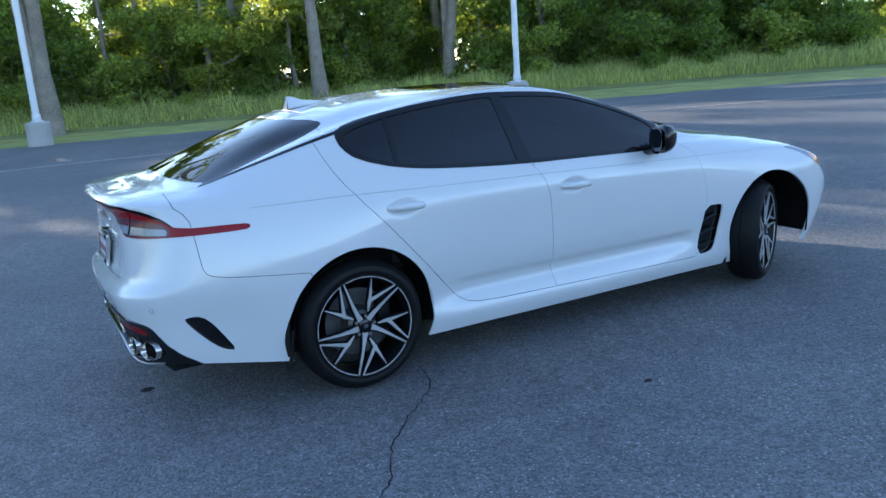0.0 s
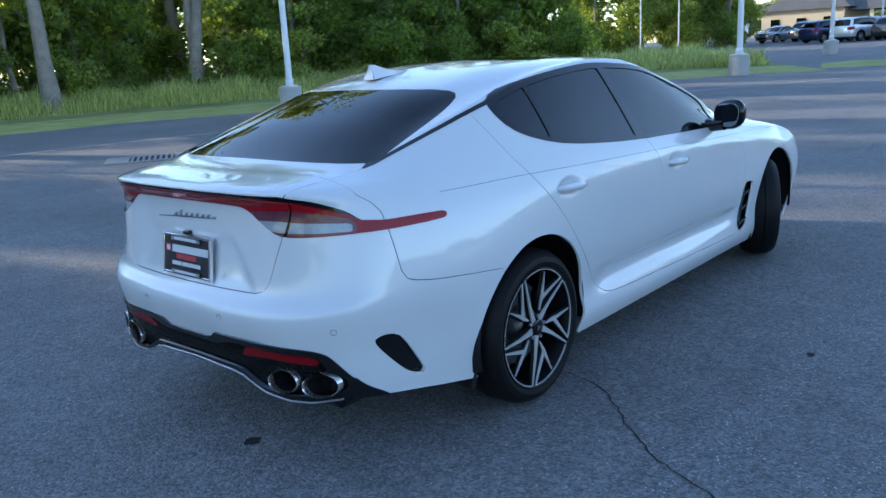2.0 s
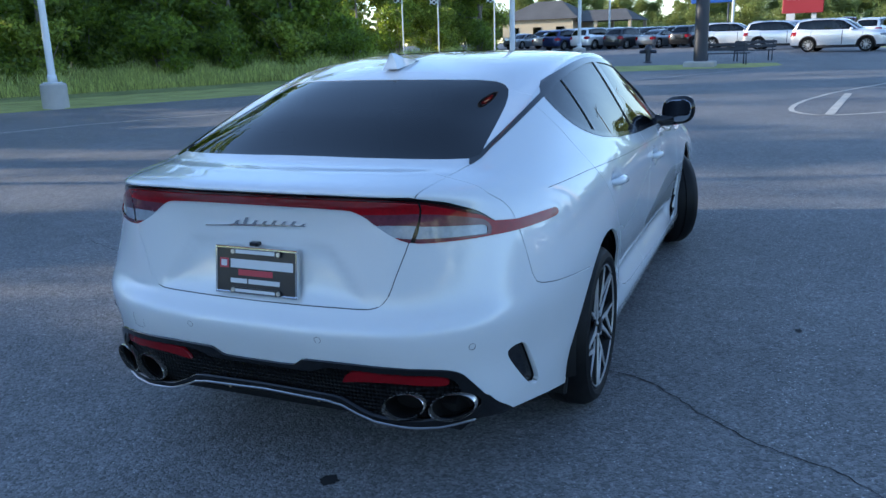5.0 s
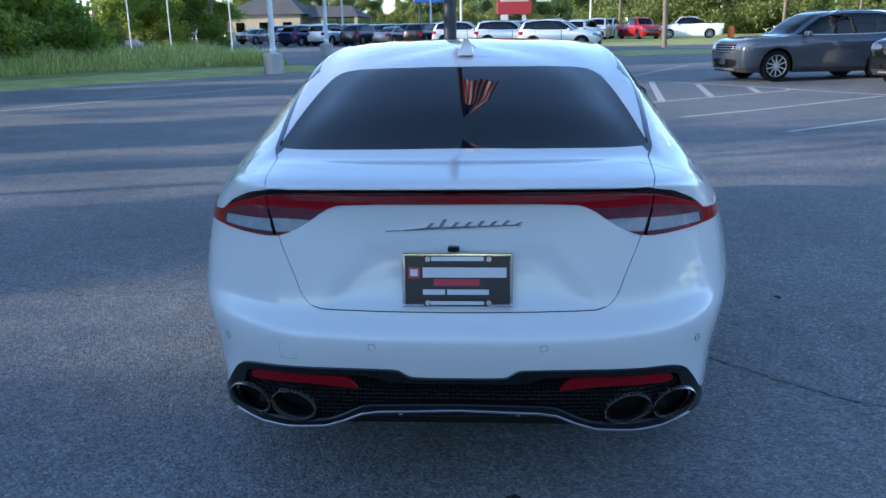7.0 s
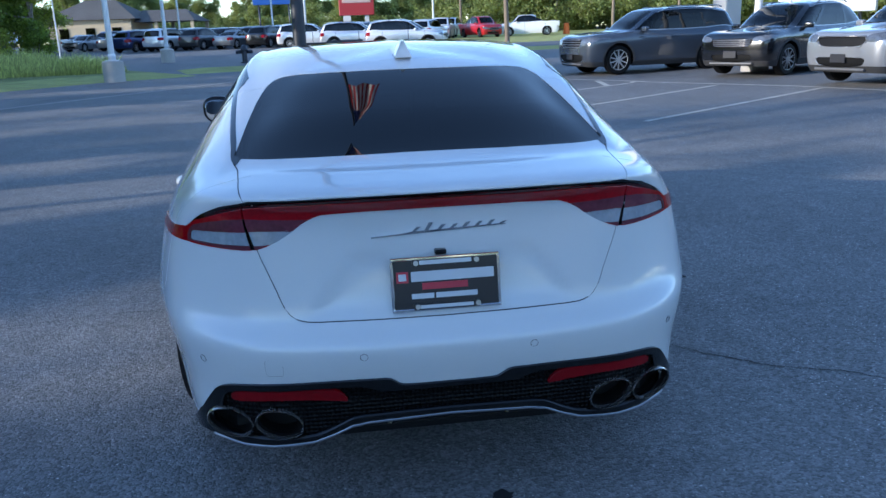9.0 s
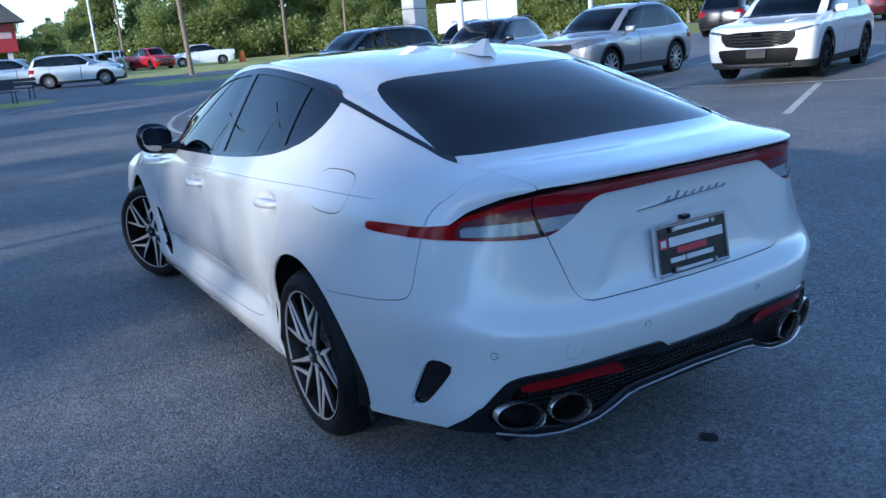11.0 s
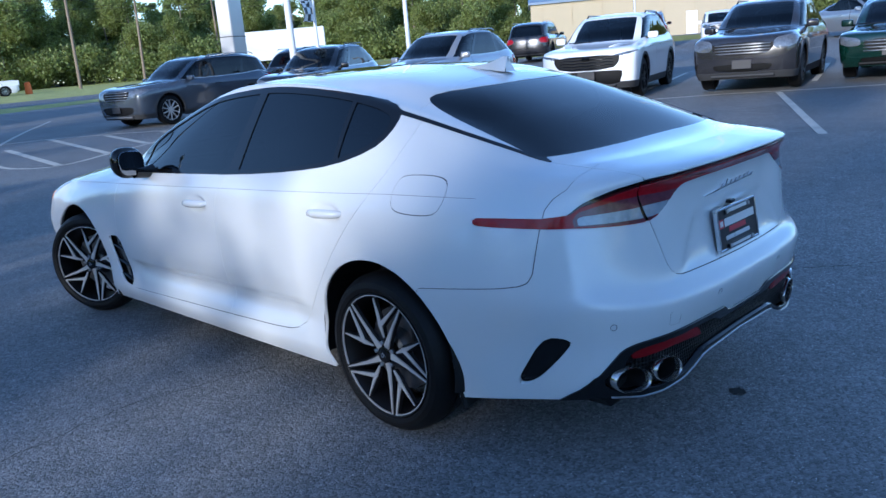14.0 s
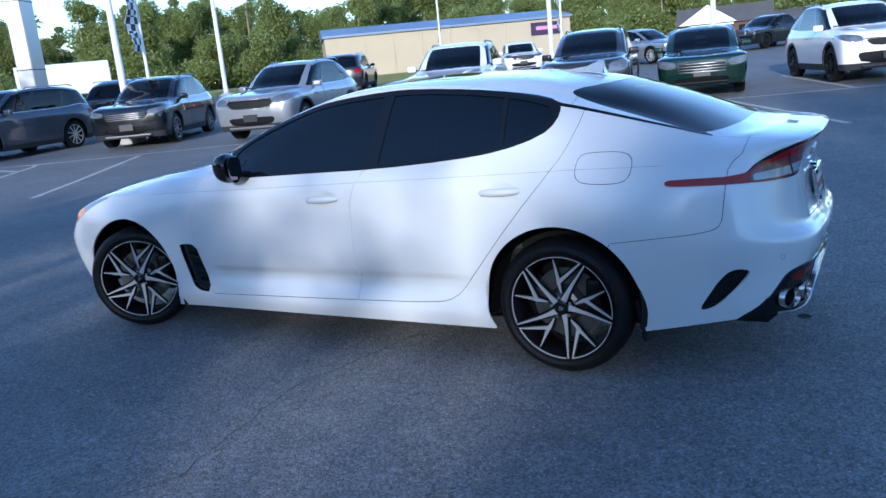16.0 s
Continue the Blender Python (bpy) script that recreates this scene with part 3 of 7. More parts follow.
# ---- the white fastback ----
def rails_of_fastback():
    """Rails from the middle of the tail round the side to the middle of the nose, from the sill up to the ridge of the roof."""
    sill = [(0, -.99, .13), (.28, -.99, .13), (.535, -.965, .13), (.715, -.86, .13), (.805, -.61, .13), (.86, -.35, .13), (.885, 0, .13), (.885, .4, .13),
            (.885, .85, .13), (.885, 1.3, .13), (.885, 1.8, .13), (.885, 2.3, .13), (.89, 2.7, .13), (.87, 3.1, .13), (.80, 3.46, .14), (0, 3.68, .16)]
    low = [(0, -1.025, .30), (.28, -1.025, .30), (.55, -1.0, .29), (.735, -.885, .30), (.828, -.63, .30), (.885, -.35, .29), (.912, 0, .28), (.918, .4, .245),
           (.917, .85, .235), (.917, 1.3, .23), (.917, 1.8, .225), (.915, 2.3, .22), (.925, 2.7, .24), (.905, 3.1, .29), (.83, 3.52, .3), (0, 3.74, .3)]
    under = [(0, -1.045, .42), (.28, -1.042, .42), (.555, -1.01, .43), (.745, -.885, .44), (.843, -.63, .43), (.905, -.36, .42), (.932, 0, .41), (.897, .4, .36),
             (.884, .85, .345), (.884, 1.3, .34), (.886, 1.8, .335), (.905, 2.3, .34), (.935, 2.7, .39), (.918, 3.1, .42), (.85, 3.55, .42), (0, 3.77, .42)]
    bulge = [(0, -1.085, .565), (.28, -1.078, .567), (.56, -1.035, .578), (.765, -.895, .59), (.873, -.64, .59), (.922, -.37, .58), (.940, 0, .57), (.925, .4, .54),
             (.917, .85, .52), (.918, 1.3, .51), (.92, 1.8, .505), (.925, 2.3, .51), (.938, 2.7, .54), (.925, 3.1, .56), (.865, 3.55, .56), (0, 3.775, .56)]
    shelf = [(0, -1.035, .635), (.28, -1.025, .637), (.55, -.985, .645), (.768, -.855, .665), (.875, -.625, .68), (.920, -.37, .69), (.938, 0, .70), (.932, .4, .68),
             (.928, .85, .66), (.928, 1.3, .65), (.93, 1.8, .64), (.93, 2.3, .64), (.932, 2.7, .66), (.920, 3.1, .67), (.85, 3.51, .66), (0, 3.74, .66)]
    lamp = [(0, -.995, .855), (.28, -.99, .855), (.54, -.965, .852), (.755, -.80, .855), (.838, -.60, .865), (.875, -.37, .87), (.905, 0, .872), (.925, .4, .86),
            (.932, .85, .845), (.932, 1.3, .83), (.928, 1.8, .815), (.915, 2.3, .80), (.900, 2.7, .79), (.875, 3.1, .77), (.835, 3.47, .735), (0, 3.68, .75)]
    shoulder = [(0, -1.01, .95), (.28, -1.0, .95), (.54, -.955, .945), (.728, -.80, .938), (.797, -.60, .945), (.832, -.37, .952), (.865, 0, .952), (.893, .4, .937),
                (.907, .85, .922), (.910, 1.3, .905), (.902, 1.8, .888), (.880, 2.3, .866), (.85, 2.7, .85), (.83, 3.08, .832), (.79, 3.37, .788), (0, 3.60, .80)]
    belt = [(0, -1.06, 1.006), (.28, -1.05, 1.005), (.53, -.985, .999), (.685, -.82, .988), (.75, -.60, .992), (.785, -.37, 1.005), (.815, 0, 1.025), (.852, .4, 1.008),
            (.866, .85, .985), (.870, 1.3, .968), (.864, 1.8, .95), (.82, 2.3, .925), (.76, 2.7, .905), (.69, 3.1, .868), (.67, 3.30, .828), (0, 3.48, .84)]
    deck = [(0, -.90, 1.035), (.28, -.89, 1.036), (.51, -.82, 1.032), (.635, -.70, 1.022), (.695, -.53, 1.035), (.725, -.33, 1.068), (.75, 0, 1.118), (.765, .4, 1.15),
            (.765, .85, 1.158), (.765, 1.3, 1.148), (.778, 1.78, 1.075), (.765, 2.22, .972), (.66, 2.72, .935), (.52, 2.95, .915), (.3, 3.08, .895), (0, 3.12, .90)]
    rail = [(0, -.735, 1.056), (.28, -.725, 1.056), (.5, -.675, 1.052), (.60, -.62, 1.048), (.622, -.47, 1.09), (.64, -.27, 1.145), (.655, .0, 1.215), (.658, .4, 1.295),
            (.648, .85, 1.335), (.645, 1.3, 1.325), (.675, 1.74, 1.21), (.725, 2.1, 1.07), (.62, 2.36, .99), (.45, 2.46, .992), (.25, 2.51, .998), (0, 2.53, 1.0)]
    brow = [(0, -.42, 1.185), (.25, -.41, 1.183), (.42, -.37, 1.175), (.50, -.31, 1.165), (.535, -.2, 1.185), (.565, -.02, 1.233), (.58, .2, 1.285), (.588, .5, 1.335),
            (.585, .85, 1.362), (.58, 1.2, 1.36), (.59, 1.5, 1.31), (.61, 1.82, 1.205), (.53, 2.05, 1.125), (.40, 2.13, 1.128), (.22, 2.18, 1.13), (0, 2.2, 1.13)]
    crown = [(0, -.06, 1.305), (.2, -.05, 1.303), (.33, -.02, 1.297), (.385, .05, 1.300), (.41, .13, 1.316), (.42, .25, 1.338), (.425, .4, 1.357), (.43, .6, 1.372),
             (.43, .9, 1.381), (.425, 1.12, 1.378), (.415, 1.32, 1.362), (.40, 1.52, 1.328), (.36, 1.68, 1.292), (.27, 1.75, 1.285), (.15, 1.78, 1.285), (0, 1.79, 1.285)]
    ridge = [(0, y, 1.395 - .055 * (y - .92) ** 2 - .02 * abs(y - .92) ** 3) for y in (.28, .31, .34, .38, .43, .49, .56, .68, .88, 1.03, 1.14, 1.22, 1.28, 1.33, 1.37, 1.39)]
    return [sill, low, under, bulge, shelf, lamp, shoulder, belt, deck, rail, brow, crown, ridge]


X, Y, Z, U, VV = 0, 1, 2, 6, 7
skin = Skin(rails_of_fastback(), 300, 120, 3)

# the hollow round the number plate
plate_hollow = chaikin([(-.24, .835), (.24, .835), (.275, .82), (.30, .79), (.41, .645), (.43, .60), (-.43, .60), (-.41, .645), (-.30, .79), (-.275, .82)], 1)
d = poly_sdf(skin.A[:, X], skin.A[:, Z], plate_hollow)
inward = np.clip(-d / .03, 0, 1)
inward = inward * inward * (3 - 2 * inward) * .010 * (skin.A[:, U] < 3) * np.clip((skin.A[:, Z] - .635) / .03, 0, 1)
skin.A[:, Y] += inward
# cups behind the door handles
for yc, zc in ((.275, .853), (1.315, .822)):
    e = np.hypot((skin.A[:, Y] - yc + .01) / .085, (skin.A[:, Z] - zc - .002) / .036)
    k = np.clip((1.15 - e) / .55, 0, 1)
    skin.A[:, X] -= np.sign(skin.A[:, X]) * .013 * k * k * (3 - 2 * k) * (np.abs(skin.A[:, X]) > .5)
# the ledge along the foot of the doors
ease = lambda v: np.clip(v, 0, 1) ** 2 * (3 - 2 * np.clip(v, 0, 1))
ledge = ease((.418 - skin.A[:, Z] - .012 * (skin.A[:, Y] - 1.2)) / .024) * ease((skin.A[:, Z] - .285) / .075) * ease((skin.A[:, Y] - .42) / .25) * ease((2.27 - skin.A[:, Y]) / .12)
skin.A[:, X] -= np.sign(skin.A[:, X]) * .020 * ledge * (np.abs(skin.A[:, X]) > .5)
# scooped flank behind the rear corner slots and the flare over the rear wheel
tri_n = np.cross(skin.A[skin.F[:, 1], :3] - skin.A[skin.F[:, 0], :3], skin.A[skin.F[:, 2], :3] - skin.A[skin.F[:, 0], :3])
vn = np.zeros((len(skin.A), 3))
for col in range(3):
    np.add.at(vn, skin.F[:, col], tri_n)
on_mid = np.abs(skin.A[:, X]) < 1e-6
vn[on_mid, 0] = 0
vn /= np.maximum(np.linalg.norm(vn, axis=1, keepdims=True), 1e-12)
# the roof and the glass are drawn in one sweep: even their normals along the rails
per_row = int((skin.A[:, VV] == skin.A[0, VV]).sum())
grid = vn.reshape(-1, per_row, 3)
even, mirror = grid.copy(), np.array((-1, 1, 1))
for _ in range(150):
    wide = np.concatenate([even[:, 1:2] * mirror, even, even[:, -2:-1] * mirror], 1)
    even = (wide[:, :-2] + 2 * wide[:, 1:-1] + wide[:, 2:]) / 4
share = np.clip((skin.A[:, VV].reshape(-1, per_row) - 8.7) / .8, 0, 1)[:, :, None]
vn = (grid * (1 - share) + even * share).reshape(-1, 3)
skin.A[:, 3:6] = vn / np.maximum(np.linalg.norm(vn, axis=1, keepdims=True), 1e-12)


def side_poly(pts, rounding=2):
    pts = chaikin(pts, rounding)
    return lambda A: poly_sdf(A[:, Y], A[:, Z], pts)


def tail_poly(pts, rounding=2):
    pts = chaikin(pts, rounding)
    return lambda A: poly_sdf(A[:, X], A[:, Z], pts)


def wrap_poly(pts, rounding=1):
    """An outline over the wrap round the tail: 0.26 m a rail column, and height."""
    pts = chaikin([(u * .26, z) for u, z in pts], rounding)
    return lambda A: poly_sdf(A[:, U] * .26, A[:, Z], pts)


def off_curve(a, b, along, across):
    return lambda A: A[:, across] - np.interp(A[:, along], a, b)


is_side = lambda C: (C[:, X] > .45) & (C[:, U] > 3.2)
is_tail = lambda C: C[:, U] < 5.2
bottom = lambda A: A[:, Z] - np.interp(A[:, U], (0, .87, 1.04, 1.25, 1.46, 1.9, 2.3, 2.6, 2.95, 3.3, 4.0, 4.8, 5.5, 12, 15), (.325, .318, .309, .284, .264, .254, .256, .268, .276, .264, .235, .20, .165, .14, .17))
rear_arch = lambda A: np.hypot((A[:, Y] - .005) * .965, (A[:, Z] - .312) * .98) - .372
front_arch = lambda A: np.hypot((A[:, Y] - 2.94) * .93, (A[:, Z] - .312) * .98) - .375
side_trim = side_poly([(2.10, .925), (1.92, .935), (1.44, .953), (.98, .968), (.54, 1.0), (.29, 1.032), (.10, 1.09), (.035, 1.15), (.03, 1.225), (.12, 1.262), (.30, 1.297), (.52, 1.325), (.83, 1.348),
                       (1.03, 1.346), (1.3, 1.326), (1.487, 1.30), (1.75, 1.222), (2.0, 1.125), (2.13, 1.045), (2.18, .97)], 1)
side_glass = side_poly([(2.03, .953), (1.92, .955), (1.44, .972), (.98, .988), (.54, 1.018), (.30, 1.05), (.14, 1.10), (.07, 1.15), (.065, 1.205), (.14, 1.236), (.30, 1.271), (.52, 1.30), (.83, 1.322),
                        (1.03, 1.320), (1.3, 1.302), (1.487, 1.276), (1.75, 1.199), (1.98, 1.103), (2.06, 1.04)], 1)
pillar_front = off_curve((.95, 1.35), (1.075, 1.015), Z, Y)
pillar_rear = off_curve((.95, 1.35), (.985, .955), Z, Y)
quarter_bar = off_curve((.95, 1.35), (.285, .315), Z, Y)
back_glass = tail_poly([(-.3, 1.296), (.25, 1.294), (.45, 1.284), (.52, 1.262), (.56, 1.21), (.588, 1.14), (.604, 1.085), (.616, 1.055), (.5, 1.058), (.25, 1.064), (-.3, 1.066)], 1)
trim_band = lambda A: np.abs(A[:, VV] - 9.0) - .085
sunroof = lambda A: poly_sdf(A[:, X], A[:, Y], chaikin([(-.44, .70), (.36, .70), (.42, .72), (.43, .78), (.43, 1.36), (.42, 1.42), (.36, 1.45), (.2, 1.465), (-.44, 1.47)], 2))
lamps = wrap_poly([(-.4, .989), (1, .989), (2, .980), (2.45, .956), (2.8, .920), (3.02, .888), (4.42, .886), (4.52, .879), (4.52, .865), (4.42, .857), (3, .854), (2.6, .848), (2.1, .845), (1.9, .850), (1.62, .883), (1.38, .930), (1.18, .949), (-.4, .951)], 1)
lamp_shadow = wrap_poly([(-.4, 1.0), (1, .999), (2, .991), (2.45, .968), (2.8, .931), (3.02, .893), (3.02, .88), (2.7, .90), (2, .93), (1, .96), (-.4, .96)], 0)
lamp_clear = wrap_poly([(1.50, .901), (1.95, .901), (2.06, .897), (2.80, .888), (2.85, .884), (2.86, .866), (2.84, .860), (2.4, .858), (2.0, .860), (1.86, .862), (1.74, .865), (1.68, .872)], 0)
lamp_pink = wrap_poly([(1.33, .932), (2.0, .936), (2.3, .930), (2.6, .917), (2.85, .902), (2.92, .88), (2.90, .857), (2.4, .849), (2.1, .847), (1.92, .851), (1.64, .884)], 0)
lamp_line = wrap_poly([(-.4, .995), (1, .995), (2, .986), (2.45, .962), (2.8, .926), (2.8, .916), (2.4, .948), (2, .972), (1.3, .979), (-.4, .980)], 1)
hatch = tail_poly([(-.3, .634), (.34, .636), (.425, .640), (.462, .675), (.482, .735), (.528, .85), (.545, .93), (.548, .99), (.585, 1.03), (.62, 1.052), (.62, 1.2), (-.3, 1.2)], 1)
roof_seam = lambda A: A[:, Y] - (.025 - .09 * A[:, X] ** 2)
rear_door = side_poly([(-.085, 1.30), (-.085, 1.226), (-.062, 1.10), (.012, .955), (.25, .675), (.487, .393), (.57, .305), (.68, .277), (1.14, .263), (1.175, .2622), (1.1745, .30), (1.160, .45), (1.152, .617), (1.133, .845), (1.055, .975), (.9, 1.1), (.9, 1.5)], 1)
front_door = side_poly([(1.1745, .30), (1.160, .45), (1.152, .617), (1.133, .845), (1.055, .975), (1.1, 1.2), (1.9, 1.2), (2.15, .97), (2.275, .90), (2.30, .80), (2.333, .66), (2.331, .53), (2.268, .26), (2.255, .2365), (2.22, .2365), (1.21, .2612), (1.175, .2622)], 1)
fuel_door = side_poly([(-.085, .945), (-.10, 1.002), (-.15, 1.012), (-.30, 1.010), (-.345, .975), (-.335, .90), (-.29, .877), (-.14, .879), (-.095, .90)], 2)
bumper_edge = side_poly([(-.19, .612), (-.45, .640), (-.66, .662), (-.715, .685), (-.722, .78), (-.728, .86), (-.735, .935), (-.80, .99), (-.80, 1.4), (-2, 1.4), (-2, .0), (-.1, .0)], 1)
crease = off_curve((-.478, -.06, 1.12, 2.29, 3.0, 3.4), (.945, .942, .905, .860, .828, .80), Y, Z)
vent = side_poly([(2.475, .52), (2.46, .545), (2.325, .548), (2.30, .42), (2.262, .242), (2.38, .245), (2.425, .29)], 1)
corner_slot = side_poly([(-.825, .476), (-.80, .491), (-.745, .487), (-.70, .442), (-.655, .372), (-.619, .314), (-.625, .296), (-.655, .299), (-.70, .328), (-.76, .39), (-.81, .448)], 1)
skirt = wrap_poly([(-.4, .437), (.48, .437), (.54, .446), (.60, .463), (.70, .468), (1.6, .467), (2.13, .461), (2.42, .454), (2.60, .439), (2.72, .412), (2.9, .370), (3.21, .307), (3.38, .280), (3.55, .245), (3.75, .16), (-.4, .16)], 1)
skirt_net = wrap_poly([(-.4, .420), (.62, .421), (.74, .425), (.84, .440), (1.0, .448), (2.1, .442), (2.40, .433), (2.54, .410), (2.62, .365), (2.60, .315), (2.45, .290), (1.9, .277), (1.46, .283), (1.3, .298), (1.05, .334), (.9, .342), (-.4, .345)], 1)
reflector = wrap_poly([(1.05, .390), (1.10, .405), (1.18, .428), (1.3, .432), (1.73, .433), (2.28, .428), (2.40, .422), (2.42, .412), (2.42, .402), (2.38, .397), (2.2, .398), (1.75, .406), (1.4, .401), (1.15, .392)], 1)
headlight = side_poly([(3.12, .822), (3.28, .818), (3.50, .79), (3.60, .74), (3.58, .675), (3.50, .655), (3.42, .668), (3.30, .752), (3.2, .795)], 1)
turn_lens = side_poly([(3.33, .752), (3.40, .758), (3.47, .70), (3.45, .675), (3.41, .68)], 1)
screen = lambda A: poly_sdf(A[:, X], A[:, Y], chaikin([(-.3, 2.475), (.2, 2.465), (.45, 2.42), (.60, 2.34), (.665, 2.24), (.655, 2.06), (.61, 1.80), (.565, 1.60), (.53, 1.555), (.3, 1.50), (-.3, 1.485)], 1))
front_top = lambda C: (C[:, VV] > 8.6) & (C[:, U] > 8) & (C[:, Y] > 1.3)
bonnet = lambda A: A[:, VV] - 7.0

G = .0017
skin.cut(bottom)
skin.F = skin.F[bottom(skin.centers()) > 0]
for arch in (rear_arch, front_arch):
    skin.cut(arch, 0, lambda C: C[:, X] > .5)
    c = skin.centers()
    skin.F = skin.F[~((arch(c) < 0) & (c[:, X] > .5))]
upper = lambda C: (C[:, X] > .3) & (C[:, VV] > 6.2) & (C[:, U] > 4)
skin.cut(side_trim, 0, upper)
skin.cut(side_glass, 0, upper)
for f, w in ((pillar_front, .0), (pillar_rear, .0), (quarter_bar, .012), (quarter_bar, -.012)):
    skin.cut(f, w, lambda C: upper(C) & (side_glass(C) < .001))
skin.cut(back_glass, 0, lambda C: (C[:, Y] < .1) & (C[:, VV] > 8.3) & (C[:, U] < 6))
skin.cut(trim_band, 0, lambda C: (C[:, U] > 2.6) & (C[:, U] < 7.5))
skin.cut(lambda A: A[:, U] - 2.93, 0, lambda C: np.abs(C[:, VV] - 9) < .2)
skin.cut(sunroof, 0, lambda C: C[:, VV] > 9.6)
for f in (lamps, lamp_shadow, lamp_clear, lamp_pink, lamp_line):
    skin.cut(f, 0, is_tail)
for w in (-.09, .0):
    skin.cut(lambda A: (A[:, U] - 2.0 - (A[:, Z] - .85) * .9) * .26, w * .1 + .002, lambda C: lamps(C) < 0)
for w in (-G, G):
    skin.cut(hatch, w, lambda C: (C[:, U] < 3.6) & (C[:, Z] < 1.053) & (C[:, VV] > 2.5))
    skin.cut(roof_seam, w, lambda C: (C[:, VV] > 9.05))
    skin.cut(rear_door, w, lambda C: is_side(C) & (side_trim(C) > -.004) & (C[:, VV] < 9.0))
    skin.cut(front_door, w, lambda C: is_side(C) & (side_trim(C) > -.004) & (C[:, VV] < 9.0))
    skin.cut(fuel_door, w, lambda C: is_side(C) & (C[:, VV] < 8.9))
    skin.cut(bumper_edge, w, lambda C: (C[:, U] > 2.2) & (C[:, U] < 6) & (C[:, VV] < 8.2))
    skin.cut(bonnet, w, lambda C: C[:, U] > 11.6)
    skin.cut(crease, w * .55, lambda C: is_side(C) & (C[:, Y] > -.478) & (C[:, Y] < 3.0))
skin.cut(vent, 0, is_side)
skin.cut(corner_slot, 0, lambda C: (C[:, U] > 2.5) & (C[:, U] < 5) & (C[:, VV] < 4))
for f in (skirt, skirt_net, reflector):
    skin.cut(f, 0, is_tail)
skin.cut(headlight, 0, lambda C: (C[:, U] > 12) & (C[:, VV] < 7.6))
skin.cut(turn_lens, 0, lambda C: (C[:, U] > 12) & (C[:, VV] < 7.6))
skin.cut(bottom, .005, is_tail)
for xx in (.655, .505):
    hole = lambda A: (np.hypot((A[:, X] - xx) / .067, (A[:, Z] - .327 - .15 * (A[:, X] - xx)) / .043) - 1) * .045
    skin.cut(hole, 0, lambda C: (C[:, U] < 4) & (C[:, Z] < .45))
    c = skin.centers()
    skin.F = skin.F[~((hole(c) < 0) & (c[:, U] < 4) & (c[:, Z] < .45))]
skin.cut(screen, 0, front_top)

C = skin.centers()
label = np.full(len(C), "wing", dtype=object)
side = is_side(C)
inner_u = C[:, U]
label[(inner_u < 4.8) & (bumper_edge(C) < 0)] = "bumper"
label[(hatch(C) < 0) & (inner_u < 3.6) & (C[:, VV] > 3.4)] = "hatch"
label[(C[:, VV] > 9.0) & (roof_seam(C) < 0)] = "hatch"
label[(C[:, VV] > 9.0) & (roof_seam(C) > 0)] = "roof"
label[(inner_u > 5.2) & (C[:, Y] < 2.3) & (C[:, VV] < 2.2) & (rear_door(C) > 0) & (front_door(C) > 0)] = "sill"
label[(inner_u > 9.5) & (C[:, VV] < 7.0) & (front_door(C) > 0) & (C[:, Y] > 2.2)] = "fender"
label[(inner_u > 13.6) & (C[:, VV] < 6.0)] = "nose"
label[(inner_u > 11.6) & (C[:, VV] > 7.0) & (C[:, VV] < 9.0)] = "bonnet"
body_side = side & (C[:, VV] < 9.0)
label[body_side & (rear_door(C) < 0)] = "rear_door"
label[body_side & (front_door(C) < 0)] = "front_door"
thin = lambda f, w=G: np.abs(f(C)) < w
gap = (thin(hatch) & (inner_u < 3.6) & (C[:, Z] < 1.053) & (C[:, VV] > 2.5)) | (thin(roof_seam) & (C[:, VV] > 9.05))
gap |= (thin(rear_door) | thin(front_door)) & side & (C[:, VV] < 9.0) & (side_trim(C) > -.003)
gap |= thin(bumper_edge) & (inner_u > 2.2) & (inner_u < 6) & (C[:, VV] < 8.2) & (C[:, Z] > .58)
# the flank crease is no gap: its shade is coloured in as a thin dark line
gap |= thin(crease, G * .55) & side & (C[:, Y] > -.478) & (C[:, Y] < 3.0)
gap |= thin(bonnet) & (inner_u > 11.6)
label[(label == "wing") & (C[:, Y] > 1.6)] = "front_pillar"
label[gap] = "gap"
fuel_gap = thin(fuel_door) & side & (C[:, VV] < 8.9)
fuel_in = (fuel_door(C) < -G) & side & (C[:, VV] < 8.9)
label[(trim_band(C) < 0) & (inner_u > 2.93) & (inner_u < 7.5)] = "trim"
up = upper(C)
label[up & (side_trim(C) < 0)] = "trim"
glass = up & (side_glass(C) < 0)
label[glass & (pillar_front(C) > 0)] = "front_window"
label[glass & (pillar_rear(C) < 0) & (quarter_bar(C) > .012)] = "rear_window"
label[glass & (quarter_bar(C) < -.012)] = "quarter_window"
label[(back_glass(C) < 0) & (C[:, Y] < .1) & (C[:, VV] > 8.3) & (inner_u < 6)] = "back_window"
label[(sunroof(C) < 0) & (C[:, VV] > 9.6)] = "sunroof"
label[(screen(C) < 0) & front_top(C) & (label != "trim") & (label != "front_window")] = "windscreen"
tail = is_tail(C)
label[tail & (lamp_shadow(C) < 0)] = "lamp_base"
label[tail & (lamps(C) < 0)] = "lamp_red"
label[tail & (lamps(C) < 0) & (lamp_line(C) < 0)] = "lamp_dark"
label[tail & (lamps(C) < 0) & (lamp_pink(C) < 0)] = "lamp_pink"
label[tail & (lamps(C) < 0) & (lamp_clear(C) < 0)] = "lamp_clear"
label[(label == "lamp_clear") & (C[:, U] > 2.02)] = "lamp_clear_outer"
split = (C[:, U] - 2.0 - (C[:, Z] - .85) * .9) * .26
